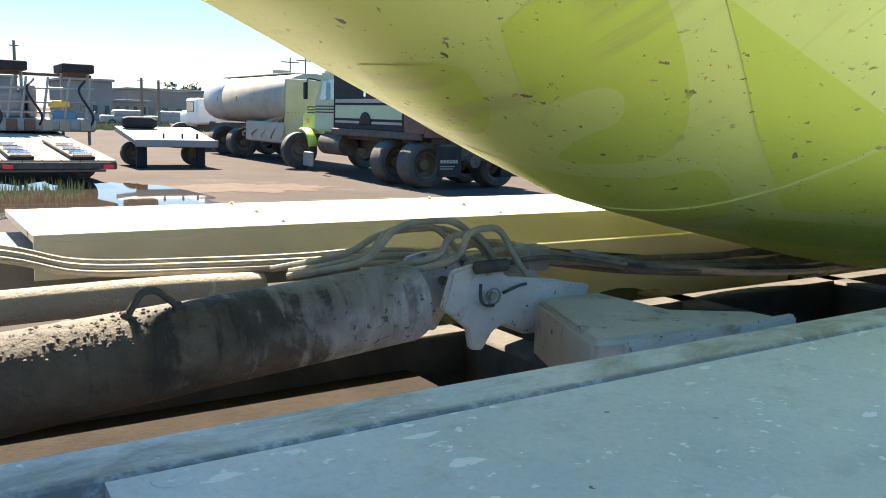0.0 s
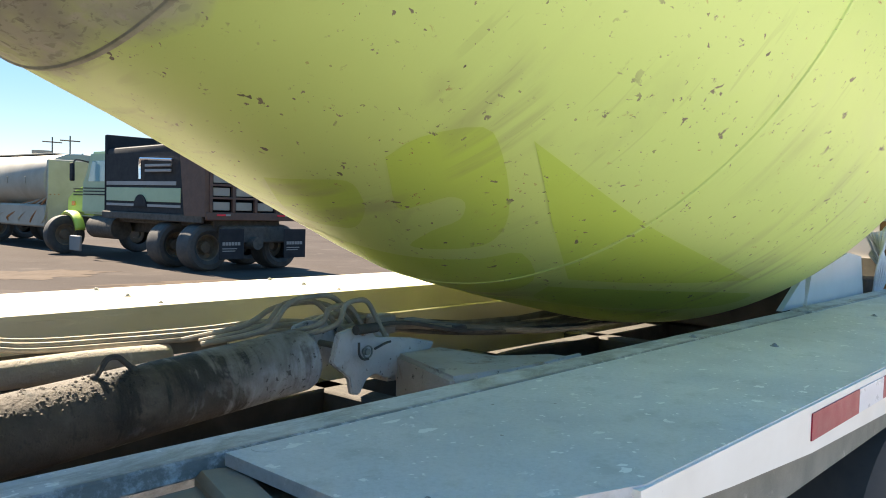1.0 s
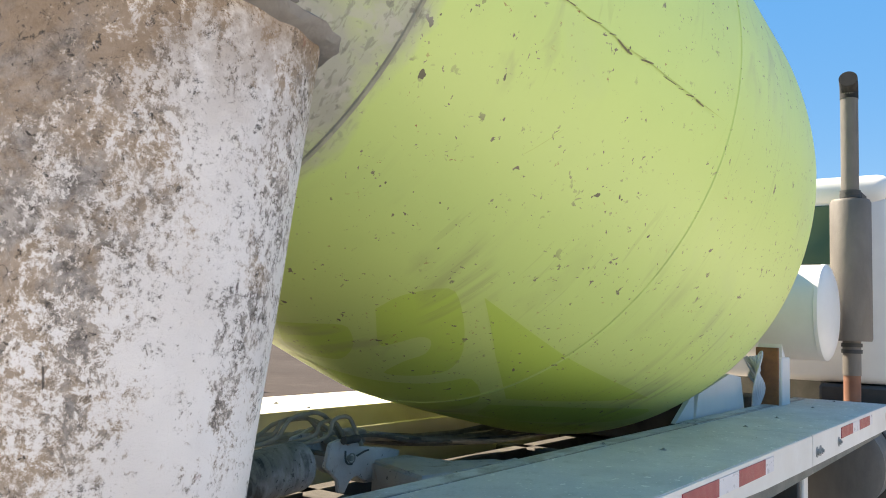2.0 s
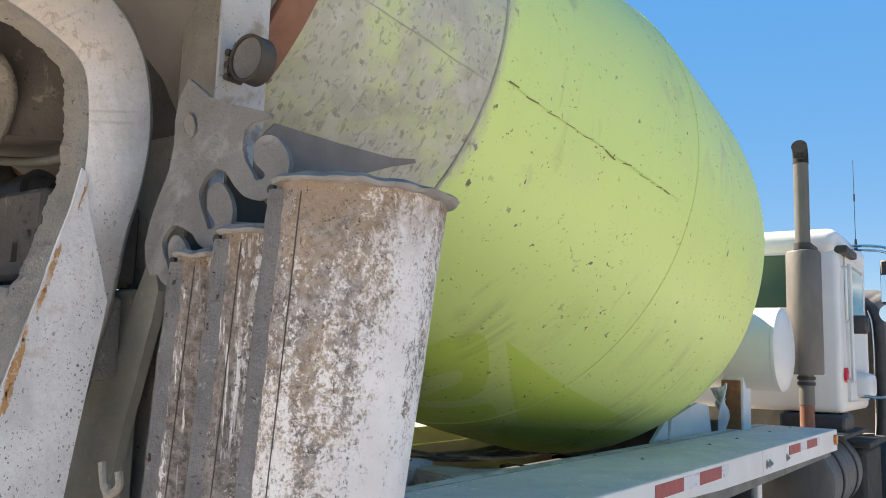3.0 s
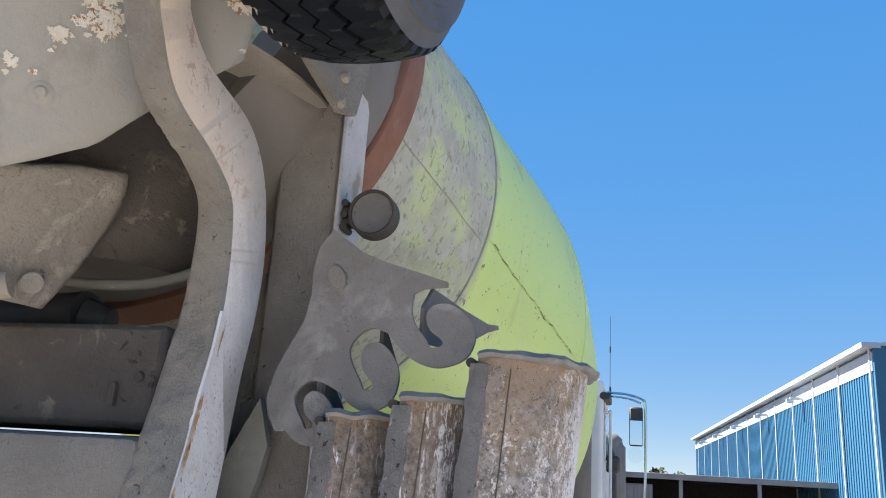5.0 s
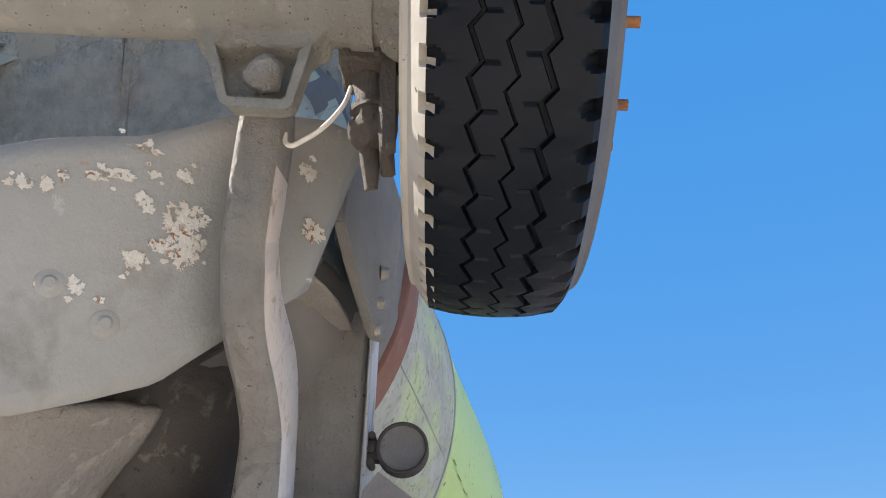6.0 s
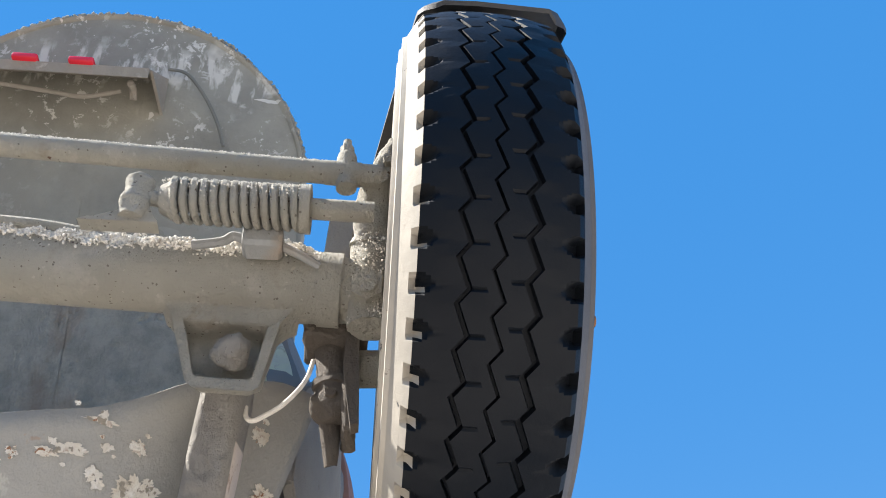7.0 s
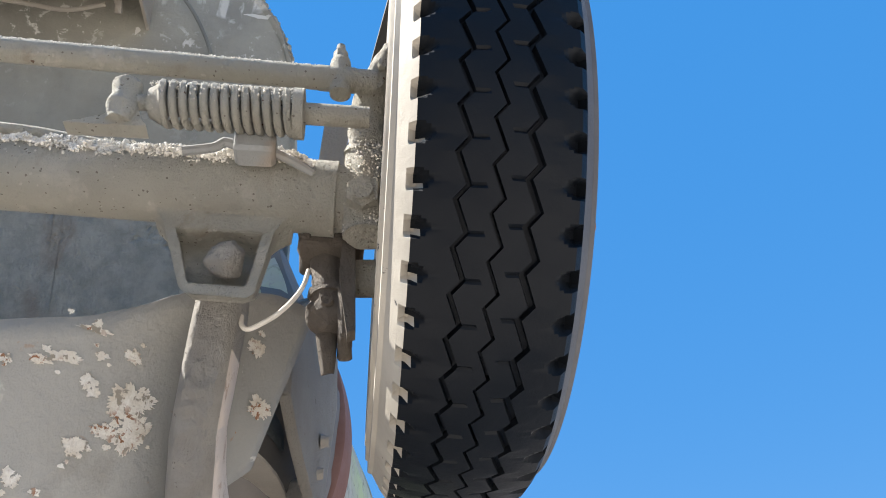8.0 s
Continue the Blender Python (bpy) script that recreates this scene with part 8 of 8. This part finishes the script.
def tank_truck():
    d = thing("tank_truck", (11.1, 29, 0), "dusty tan water tank truck with steel tank", "tank truck")
    for y in (28.3, 30.3):
        wheel(10.25, y, 0.52, 0.52, 0.28, d, -1)
        wheel(11.95, y, 0.52, 0.52, 0.28, d, 1)
    wheel(10.2, 35.6, 0.52, 0.52, 0.16, d, -1)
    wheel(12.0, 35.6, 0.52, 0.52, 0.16, d, 1)
    bm = bmesh.new()
    box(bm, 10.6, 11.6, 24.0, 36.0, 0.75, 1.15, 0.03)
    part("chassis", bm, M["dark_steel"], d)

    def tank(y0, y1, mat, dish0, dish1):
        bm = bmesh.new()
        n = 40
        rings = []
        for y, k in ((y0 - dish0, 0.01), (y0 - dish0 * 0.8, 0.55), (y0, 0.97), (y0 + 0.04, 1), (y1 - 0.04, 1), (y1, 0.97), (y1 + dish1 * 0.8, 0.55), (y1 + dish1, 0.01)):
            rings.append([bm.verts.new((11.1 + 1.15 * k * math.copysign(abs(math.cos(2 * math.pi * j / n)) ** 0.8, math.cos(2 * math.pi * j / n)), y, 2.0 + 0.80 * k * math.copysign(abs(math.sin(2 * math.pi * j / n)) ** 0.8, math.sin(2 * math.pi * j / n)))) for j in range(n)])
        for a, b in zip(rings, rings[1:]):
            for j in range(n):
                bm.faces.new((a[j], a[(j + 1) % n], b[(j + 1) % n], b[j]))
        bmesh.ops.recalc_face_normals(bm, faces=bm.faces[:])
        return part("tank", bm, mat, d, angle=60)

    tank(24.0, 29.6, M["tan_tank"], 0.05, 0.01)
    tank(29.62, 31.7, M["steel_tank"], 0.01, 0.15)
    for y in (25.2, 26.5, 28.0, 30.0):
        bm = bmesh.new()
        box(bm, 9.93, 12.27, y, y + 0.06, 1.9, 2.1, 0.01)
        part("tank_rib", bm, M["tan_tank"], d)
    bm = bmesh.new()
    box(bm, 10.6, 11.6, 25.0, 31.5, 2.80, 2.84, 0.01)
    rod(bm, (11.1, 26.8, 2.8), (11.1, 26.8, 2.98), 0.3, seg=20)
    part("tank_walkway", bm, M["tan_tank"], d)
    bm = bmesh.new()
    box(bm, 10.0, 12.2, 24.0, 27.3, 0.62, 1.28, 0.05)
    part("side_box", bm, M["tan_tank"], d)
    bm = bmesh.new()
    box(bm, 10.02, 12.18, 23.9, 23.98, 0.75, 2.6, 0.03)
    part("rear_plate", bm, M["tan_tank"], d)
    for k in range(6):
        bm = bmesh.new()
        pipe(bm, [(10.05 + 0.06 * k, 23.9, 1.6), (10.0, 24.0 + 0.8 * k, 0.95), (10.0, 24.2 + 0.8 * k, 0.75)], 0.03, 6)
        part("spray_pipe", bm, M["rust"] if k % 2 else M["tan_tank"], d)
    bm = bmesh.new()
    box(bm, 10.1, 12.1, 33.0, 34.5, 1.0, 2.05, 0.12, None, 3)
    cabt = part("cab", bm, M["white"], d)
    bm = bmesh.new()
    box(bm, 10.35, 11.85, 34.5, 36.3, 0.9, 1.55, 0.15, None, 3)
    part("hood", bm, M["white"], d)
    bm = bmesh.new()
    box(bm, 10.085, 10.099, 33.4, 34.3, 1.5, 1.92, 0.02)
    part("side_window", bm, M["glass"], cabt)
    for y in (24.4, 25.6):
        bm = bmesh.new()
        rod(bm, (10.9, y, 2.8), (10.9, y, 3.35), 0.02, seg=6)
        rod(bm, (10.6, y, 3.2), (11.2, y, 3.2), 0.02, seg=6)
        part("hand_rail", bm, M["dark_steel"], d)


def flat_trailer():
    d = thing("lowboy_trailer", (2.4, 19, 0), "pale lowboy trailer with dark loading ramps beside a puddle", "trailer")

    def rise(bm):
        for v in bm.verts:
            v.co.z += 0.052 * max(0.0, v.co.y - 17)

    bm = bmesh.new()
    box(bm, 0.6, 3.62, 17.0, 24.5, 0.34, 0.48, 0.02)
    rise(bm)
    part("trailer_frame", bm, M["dark_steel"], d)
    for k in range(9):
        bm = bmesh.new()
        box(bm, 0.62 + k * 0.333, 0.62 + k * 0.333 + 0.32, 17.02, 24.4, 0.482, 0.52, 0.006)
        rise(bm)
        part("deck_plank", bm, M["trailer_deck"], d)
    for x in (1.70, 2.77):
        bm = bmesh.new()
        box(bm, x, x + 0.45, 17.0, 20.6, 0.53, 0.60, 0.02)
        rise(bm)
        rp = part("loading_ramp", bm, M["tarp"], d, "folded black loading ramp")
        for y in (17.05, 17.5, 18.2, 19.0):
            bm = bmesh.new()
            box(bm, x + 0.05, x + 0.40, y, y + 0.08, 0.60, 0.66, 0.01)
            rise(bm)
            part("ramp_cleat", bm, M["chrome"], rp)
    bm = bmesh.new()
    box(bm, 0.8, 3.4, 16.96, 17.0, 0.30, 0.34)
    part("tail_lamp_bar", bm, M["brown_bed"], d)
    for x in (1.6, 3.35):
        bm = bmesh.new()
        box(bm, x, x + 0.18, 16.95, 16.96, 0.36, 0.44)
        part("tail_lamp", bm, M["lamp_red"], d)
    for y in (19.0, 20.0):
        wheel(1.0, y, 0.32, 0.32, 0.12, d, -1)
        wheel(3.3, y, 0.32, 0.32, 0.12, d, 1)
    # the machine that stands on it
    q = thing("paving_machine", (3.3, 23.2, 0.85), "old paving machine with black canopy panels on the trailer", "machine")
    for x0, x1 in ((1.9, 2.9), (3.7, 4.48)):
        bm = bmesh.new()
        box(bm, x0, x1, 23.4, 24.8, 2.40, 2.64, 0.03)
        part("canopy", bm, M["tarp"], q, "black canopy panel")
    bm = bmesh.new()
    box(bm, 1.9, 4.5, 23.9, 24.0, 2.30, 2.38, 0.01)
    part("canopy_beam", bm, M["brown_bed"], q)
    for x in (2.0, 2.8, 3.75, 4.4):
        bm = bmesh.new()
        rod(bm, (x, 23.9, 0.52), (x, 23.9, 2.4), 0.04, seg=8)
        part("canopy_post", bm, M["shed"], q)
    bm = bmesh.new()
    box(bm, 2.0, 4.4, 22.9, 24.6, 0.90, 1.22, 0.06)
    part("engine_body", bm, M["shed"], q)
    bm = bmesh.new()
    box(bm, 2.2, 2.75, 23.2, 24.4, 1.22, 1.85, 0.05)
    part("engine_cover", bm, M["shed"], q)
    bm = bmesh.new()
    box(bm, 2.85, 3.05, 23.2, 24.4, 1.22, 2.05, 0.05)
    part("console", bm, M["shed"], q)
    for x in (1.95, 2.3, 2.6, 3.1, 3.6, 4.1):
        bm = bmesh.new()
        rod(bm, (x, 22.95, 0.9), (x + 0.22, 23.1, 2.25), 0.035, seg=6)
        part("stay", bm, M["shed"], q)
    for z in (1.35, 1.6, 1.95):
        bm = bmesh.new()
        rod(bm, (1.9, 23.0, z), (4.4, 23.05, z + 0.05), 0.03, seg=6)
        part("guard_rail", bm, M["shed"], q)
    bm = bmesh.new()
    box(bm, 3.35, 3.80, 23.0, 23.6, 1.50, 1.68, 0.03)
    part("yellow_guard", bm, M["yellow"], q, "yellow guard panel")
    bm = bmesh.new()
    box(bm, 3.38, 3.95, 23.0, 23.6, 1.12, 1.42, 0.03)
    part("control_box", bm, M["sheet_navy"], q)
    for x in (2.1, 3.0, 4.2):
        bm = bmesh.new()
        pipe(bm, [(x, 23.0, 0.95), (x + 0.1, 22.8, 1.3), (x - 0.2, 22.9, 1.9), (x, 23.2, 2.2)], 0.03, 6)
        part("hose", bm, M["tarp"], q)
    for x in (2.3, 2.7, 3.1, 3.5, 4.0):
        bm = bmesh.new()
        box(bm, x, x + 0.25, 22.82, 22.89, 0.92, 1.2, 0.01)
        part("body_panel", bm, M["brown_bed"] if x < 3 else M["tan_far"], q)


def small_trailer():
    d = thing("utility_trailer", (6.3, 23, 0), "white flatbed utility trailer on the dirt", "trailer")
    bm = bmesh.new()
    prism(bm, [(22.3, 0.62), (22.3, 0.74), (24.6, 1.04), (24.6, 0.90)], 2.15, Matrix(((0, 0, 1, 5.2), (1, 0, 0, 0), (0, 1, 0, 0), (0, 0, 0, 1))))
    part("bed", bm, M["shed_white"], d)
    bm = bmesh.new()
    box(bm, 5.2, 7.38, 22.22, 22.30, 0.56, 0.76, 0.02)
    part("rear_bar", bm, M["shed"], d)
    for x in (5.30, 6.85):
        bm = bmesh.new()
        box(bm, x, x + 0.26, 22.5, 22.7, 0.0, 0.62, 0.03)
        part("support_leg", bm, M["tarp"], d)
    wheel(5.45, 23.6, 0.33, 0.33, 0.12, d, -1)
    wheel(7.1, 23.6, 0.33, 0.33, 0.12, d, 1)
    for x in (6.0, 6.5, 6.9):
        bm = bmesh.new()
        box(bm, x, x + 0.05, 22.6, 22.68, 0.78, 0.92, 0.01)
        part("stake", bm, M["tarp"], d)
    r = thing("tarp_roll", (5.8, 24.3, 1.0), "dark rolled tarp lying on the trailer bed", "tarp")
    bm = bmesh.new()
    lathe(bm, [(-0.48, 0.0001), (-0.46, 0.13), (-0.3, 0.17), (0.3, 0.17), (0.46, 0.12), (0.48, 0.0001)], 20, Matrix.Translation((5.8, 24.3, 1.16)))
    for v in bm.verts:
        v.co += v.normal * 0 + Vector((0, 0, 0.03 * noise.noise(v.co * 5)))
    part("roll", bm, M["tarp"], r)


dump_truck()
tank_truck()
flat_trailer()
small_trailer()


# ---- far buildings, poles, trees ----
def far_building(name, x0, x1, y, depth, h, mat, label, rows, cols):
    b = thing(name, ((x0 + x1) / 2, y + depth / 2, 0), label, "building")
    bm = bmesh.new()
    box(bm, x0, x1, y, y + depth, 0, h, 0.05)
    wl_ = part("wall", bm, M[mat], b)
    bm = bmesh.new()
    box(bm, x0 - 0.2, x1 + 0.2, y - 0.2, y + depth + 0.2, h, h + 0.25, 0.03)
    part("roof", bm, M["shed"], b)
    for i in range(cols):
        for j in range(rows):
            w = (x1 - x0) / cols
            bm = bmesh.new()
            xx, zz = x0 + w * (i + 0.3), 1.0 + j * (h - 1.2) / rows
            box(bm, xx, xx + w * 0.4, y - 0.03, y + 0.05, zz, zz + 0.8, 0.01)
            part("window", bm, M["glass"], b)


far_building("storage_building", 14.4, 19.0, 90, 9, 4.2, "grey_far", "low grey storage building at the far side of the yard", 1, 4)
far_building("yard_office", 19.4, 24.0, 96, 8, 2.3, "tan_far", "low tan yard office far off", 1, 5)
far_building("workshop", 25.0, 36.0, 110, 10, 4.0, "tan_far", "long tan workshop beyond the yard", 1, 6)
far_building("workshop", 4.0, 12.0, 105, 10, 4.6, "grey_far", "grey workshop beyond the yard", 1, 4)
far_building("workshop", 40.0, 58.0, 130, 10, 4.2, "grey_far", "long grey workshop far beyond the trucks", 1, 8)

pole0 = thing("utility_pole", (6.77, 60, 0), "weathered wooden utility pole", "utility pole", "poles across the yard")
bm = bmesh.new()
rod(bm, (6.77, 60, 0), (6.77, 60, 5.6), 0.12, 0.09, 10)
part("shaft", bm, M["wood"], pole0)
bm = bmesh.new()
box(bm, 6.5, 7.04, 59.95, 60.05, 5.25, 5.32)
part("crossarm", bm, M["wood"], pole0)
for x, y, s in ((14.56, 60, 0.66), (15.71, 60, 0.64), (52, 110, 1.3)):
    c = copy_thing(pole0, pose(x, y, 0))
    c.scale = (1, 1, s)


def tree(cx, cy, h, r, seed, n=420):
    t = thing("tree", (cx, cy, 0), "green broadleaf tree behind the yard", "tree", "trees along the boundary")
    rg = random.Random(seed)
    bm = bmesh.new()
    rod(bm, (cx, cy, 0), (cx, cy, h * 0.5), 0.22, 0.14, 8)
    for k in range(6):
        a = k * 1.05 + rg.uniform(-0.3, 0.3)
        pipe(bm, [(cx, cy, h * 0.4), (cx + r * 0.3 * math.cos(a), cy + r * 0.3 * math.sin(a), h * 0.6), (cx + r * 0.7 * math.cos(a), cy + r * 0.7 * math.sin(a), h * 0.78)], 0.06, 5, 3)
    part("trunk", bm, M["bark"], t)
    bm = bmesh.new()
    blobs = [(rg.uniform(-0.6, 0.6) * r, rg.uniform(-0.6, 0.6) * r, h * rg.uniform(0.6, 0.9), r * rg.uniform(0.3, 0.5)) for _ in range(9)]
    for _ in range(n):
        bx_, by_, bz_, br = rg.choice(blobs)
        d = Vector((rg.gauss(0, 1), rg.gauss(0, 1), rg.gauss(0, 0.8))).normalized() * br * rg.uniform(0.6, 1.05)
        p = Vector((cx + bx_, cy + by_, bz_)) + d
        u = Vector((rg.gauss(0, 1), rg.gauss(0, 1), rg.gauss(0, 1))).normalized()
        v = u.orthogonal().normalized()
        s = rg.uniform(0.16, 0.34) * r / 2.4
        q = [bm.verts.new(p + u * a * s + v * b * s) for a, b in ((-1, -0.2), (-0.2, -0.7), (0.9, -0.3), (1.0, 0.3), (0, 0.7))]
        bm.faces.new(q)
    part("crown", bm, M["leaf"], t, smooth=False)


for i, (x, y, h, r) in enumerate(((86, 3.2, 4.9, 1.6), (90, 1.0, 5.2, 2.0), (92, -2.6, 5.3, 2.4), (95, -6.5, 5.4, 2.6), (84, -11, 5.0, 2.3), (98, -16, 5.6, 2.6),
                                  (21, 118, 4.0, 2.4), (26.5, 122, 3.9, 2.3), (36, 128, 4.0, 2.6), (13, 120, 4.1, 2.4), (44, 150, 6.0, 4.0), (60, 160, 6.5, 4.5))):
    tree(x, y, h, r, 100 + i)
bm = bmesh.new()
rg = random.Random(77)
for _ in range(900):
    x, y = rg.uniform(6, 30), rg.uniform(62, 86)
    h = rg.uniform(0.12, 0.4)
    a = rg.uniform(0, 3.14)
    w = 0.35
    q = [bm.verts.new((x - w * math.cos(a), y - w * math.sin(a), 0)), bm.verts.new((x + w * math.cos(a), y + w * math.sin(a), 0)), bm.verts.new((x + 0.7 * w * math.cos(a), y + 0.7 * w * math.sin(a), h)), bm.verts.new((x - 0.6 * w * math.cos(a), y - 0.6 * w * math.sin(a), h * 0.8))]
    bm.faces.new(q)
tagged(part("grass", bm, M["grass"], smooth=False), "strip of rough grass across the yard", "grass", kind="stuff")
bm = bmesh.new()
rg = random.Random(78)
for _ in range(260):
    x, y = rg.uniform(-0.4, 2.9), rg.uniform(15.6, 16.9)
    h = rg.uniform(0.12, 0.30)
    dx = rg.uniform(-0.04, 0.04)
    bm.faces.new([bm.verts.new((x - 0.008, y, 0)), bm.verts.new((x + 0.008, y, 0)), bm.verts.new((x + dx, y + 0.02, h))])
tagged(part("grass", bm, M["grass"], smooth=False), "thin dry grass growing under the trailer", "grass", kind="stuff")


def car(cx, cy, mat, rot=0):
    c = thing("parked_car", (cx, cy, 0), "small parked car far across the yard", "car", "cars parked far off")
    bm = bmesh.new()
    box(bm, cx - 2.1, cx + 2.1, cy - 0.85, cy + 0.85, 0.3, 0.95, 0.15, None, 2)
    box(bm, cx - 1.1, cx + 1.3, cy - 0.75, cy + 0.75, 0.9, 1.45, 0.2, None, 2)
    part("body", bm, mat, c)
    for x in (cx - 1.3, cx + 1.3):
        wheel(x, cy - 0.8, 0.32, 0.32, 0.1, c, -1)


car(22.5, 82, M["shed_white"])
car(27.5, 84, M["tarp"])
car(17.5, 78, M["shed"])

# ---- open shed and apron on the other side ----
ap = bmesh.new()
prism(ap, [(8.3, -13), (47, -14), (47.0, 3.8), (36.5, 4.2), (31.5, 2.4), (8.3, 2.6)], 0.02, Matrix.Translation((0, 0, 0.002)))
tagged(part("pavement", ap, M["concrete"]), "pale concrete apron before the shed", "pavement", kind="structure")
ap = bmesh.new()
prism(ap, [(32.0, -12), (33.6, -12), (36.0, 1.6), (34.8, 1.9)], 0.008, Matrix.Translation((0, 0, 0.024)))
tagged(part("red_zone", ap, M["red_paint"]), "faded red painted strip on the apron", "marking", kind="structure")
sh = thing("open_shed", (50, -4, 0), "long low open-fronted steel shed with dark interior", "shed")
bm = bmesh.new()
box(bm, 47, 56, -16, 3.4, 3.18, 3.36, 0.02)
part("roof", bm, M["shed"], sh)
bm = bmesh.new()
box(bm, 46.9, 47.0, -16, 3.4, 3.05, 3.36, 0.01)
part("fascia", bm, M["shed"], sh)
bm = bmesh.new()
box(bm, 55.8, 56, -16, 3.4, 0, 3.2)
part("back_wall", bm, M["dark_steel"], sh)
bm = bmesh.new()
box(bm, 47, 56, 3.3, 3.4, 0, 3.2)
part("side_wall", bm, M["shed"], sh)
for y in (-2.7, -6.8, -11, 1.9):
    bm = bmesh.new()
    box(bm, 47.0, 47.2, y - 0.1, y + 0.1, 0, 3.18, 0.01)
    part("post", bm, M["shed_white"], sh)
ct = thing("shipping_container", (48.6, 0.9, 0), "white shipping container with closed doors in the shed", "container")
bm = bmesh.new()
box(bm, 47.4, 53.4, -1.20, 0.42, 0.1, 2.75, 0.03)
part("body", bm, M["shed_white"], ct)
for y in (-1.18, -0.38):
    bm = bmesh.new()
    box(bm, 47.36, 47.40, y, y + 0.78, 0.2, 2.68, 0.01)
    dr_ = part("door", bm, M["shed_white"], ct)
    for k in (0.2, 0.55):
        bm = bmesh.new()
        rod(bm, (47.33, y + k, 0.25), (47.33, y + k, 2.6), 0.025, seg=6)
        part("lock_bar", bm, M["shed"], dr_)
cart = thing("tool_cart", (29.4, -2.1, 0), "yellow steel tool cart with red bottle", "cart")
bm = bmesh.new()
box(bm, 29.0, 29.8, -2.9, -1.5, 1.48, 1.56, 0.01)
part("top", bm, M["yellow"], cart)
for y in (-1.55, -2.0, -2.85):
    bm = bmesh.new()
    box(bm, 29.1, 29.2, y - 0.05, y + 0.05, 0, 1.48, 0.01)
    part("leg", bm, M["yellow"], cart)
bm = bmesh.new()
rod(bm, (29.3, -1.62, 0.3), (29.3, -1.62, 1.25), 0.12, seg=14)
part("gas_bottle", bm, M["lamp_red"], cart, "red gas bottle")
bm = bmesh.new()
box(bm, 29.1, 29.7, -2.7, -1.7, 0.25, 0.7, 0.03)
part("shelf_box", bm, M["dark_steel"], cart)

# ---- blue warehouse ----
wh = thing("warehouse", (70, -25, 0), "large blue ribbed steel warehouse with white eaves", "warehouse")
A, B = Vector((39.9, -11.05)), Vector((104.3, -7.33))
u = (B - A).normalized()
nrm2 = Vector((u.y, -u.x))
L = (B - A).length
WM = Matrix(((u.x, nrm2.x, 0, A.x), (u.y, nrm2.y, 0, A.y), (0, 0, 1, 0), (0, 0, 0, 1)))
bm = bmesh.new()
box(bm, 0, L, 0.1, 30, 0, 9.3, 0.0, WM)
part("wall", bm, M["sheet_blue"], wh)
bm = bmesh.new()
box(bm, -0.06, 0.0, 0.1, 30, 0, 9.45, 0.0, WM)
part("end_wall", bm, M["sheet_navy"], wh)
n_rib = 160
bm = bmesh.new()
for k in range(n_rib):
    x = 0.2 + k * (L - 0.4) / n_rib
    box(bm, x, x + 0.12, 0.05, 0.1, 0, 8.3, 0.0, WM)
tagged(part("cladding_rib", bm, M["sheet_blue"], wh), kind="stuff")
bm = bmesh.new()
box(bm, 0.1, L, 0.04, 0.099, 8.3, 9.2, 0.0, WM)
part("eave_band", bm, M["trim"], wh, "white band below the eaves")
bm = bmesh.new()
box(bm, -0.2, L, -0.45, 0.4, 9.35, 9.6, 0.0, WM)
part("eave_gutter", bm, M["trim"], wh)
bm = bmesh.new()
box(bm, -0.2, 0.1, 0.4, 30, 9.46, 9.62, 0.0, WM)
part("verge_trim", bm, M["trim"], wh)
for k in range(13):
    bm = bmesh.new()
    x = 0.25 + k * 5.1
    box(bm, x, x + 0.14, -0.02, 0.05, 0, 9.4, 0.0, WM)
    part("downpipe", bm, M["trim"], wh)
for k in range(5):
    bm = bmesh.new()
    x = 13 + k * 10.2
    box(bm, x, x + 0.3, -0.7, 0.0, 8.4, 8.55, 0.0, WM)
    box(bm, x, x + 0.35, -0.9, -0.5, 8.2, 8.45, 0.0, WM)
    part("wall_lamp", bm, M["trim"], wh)
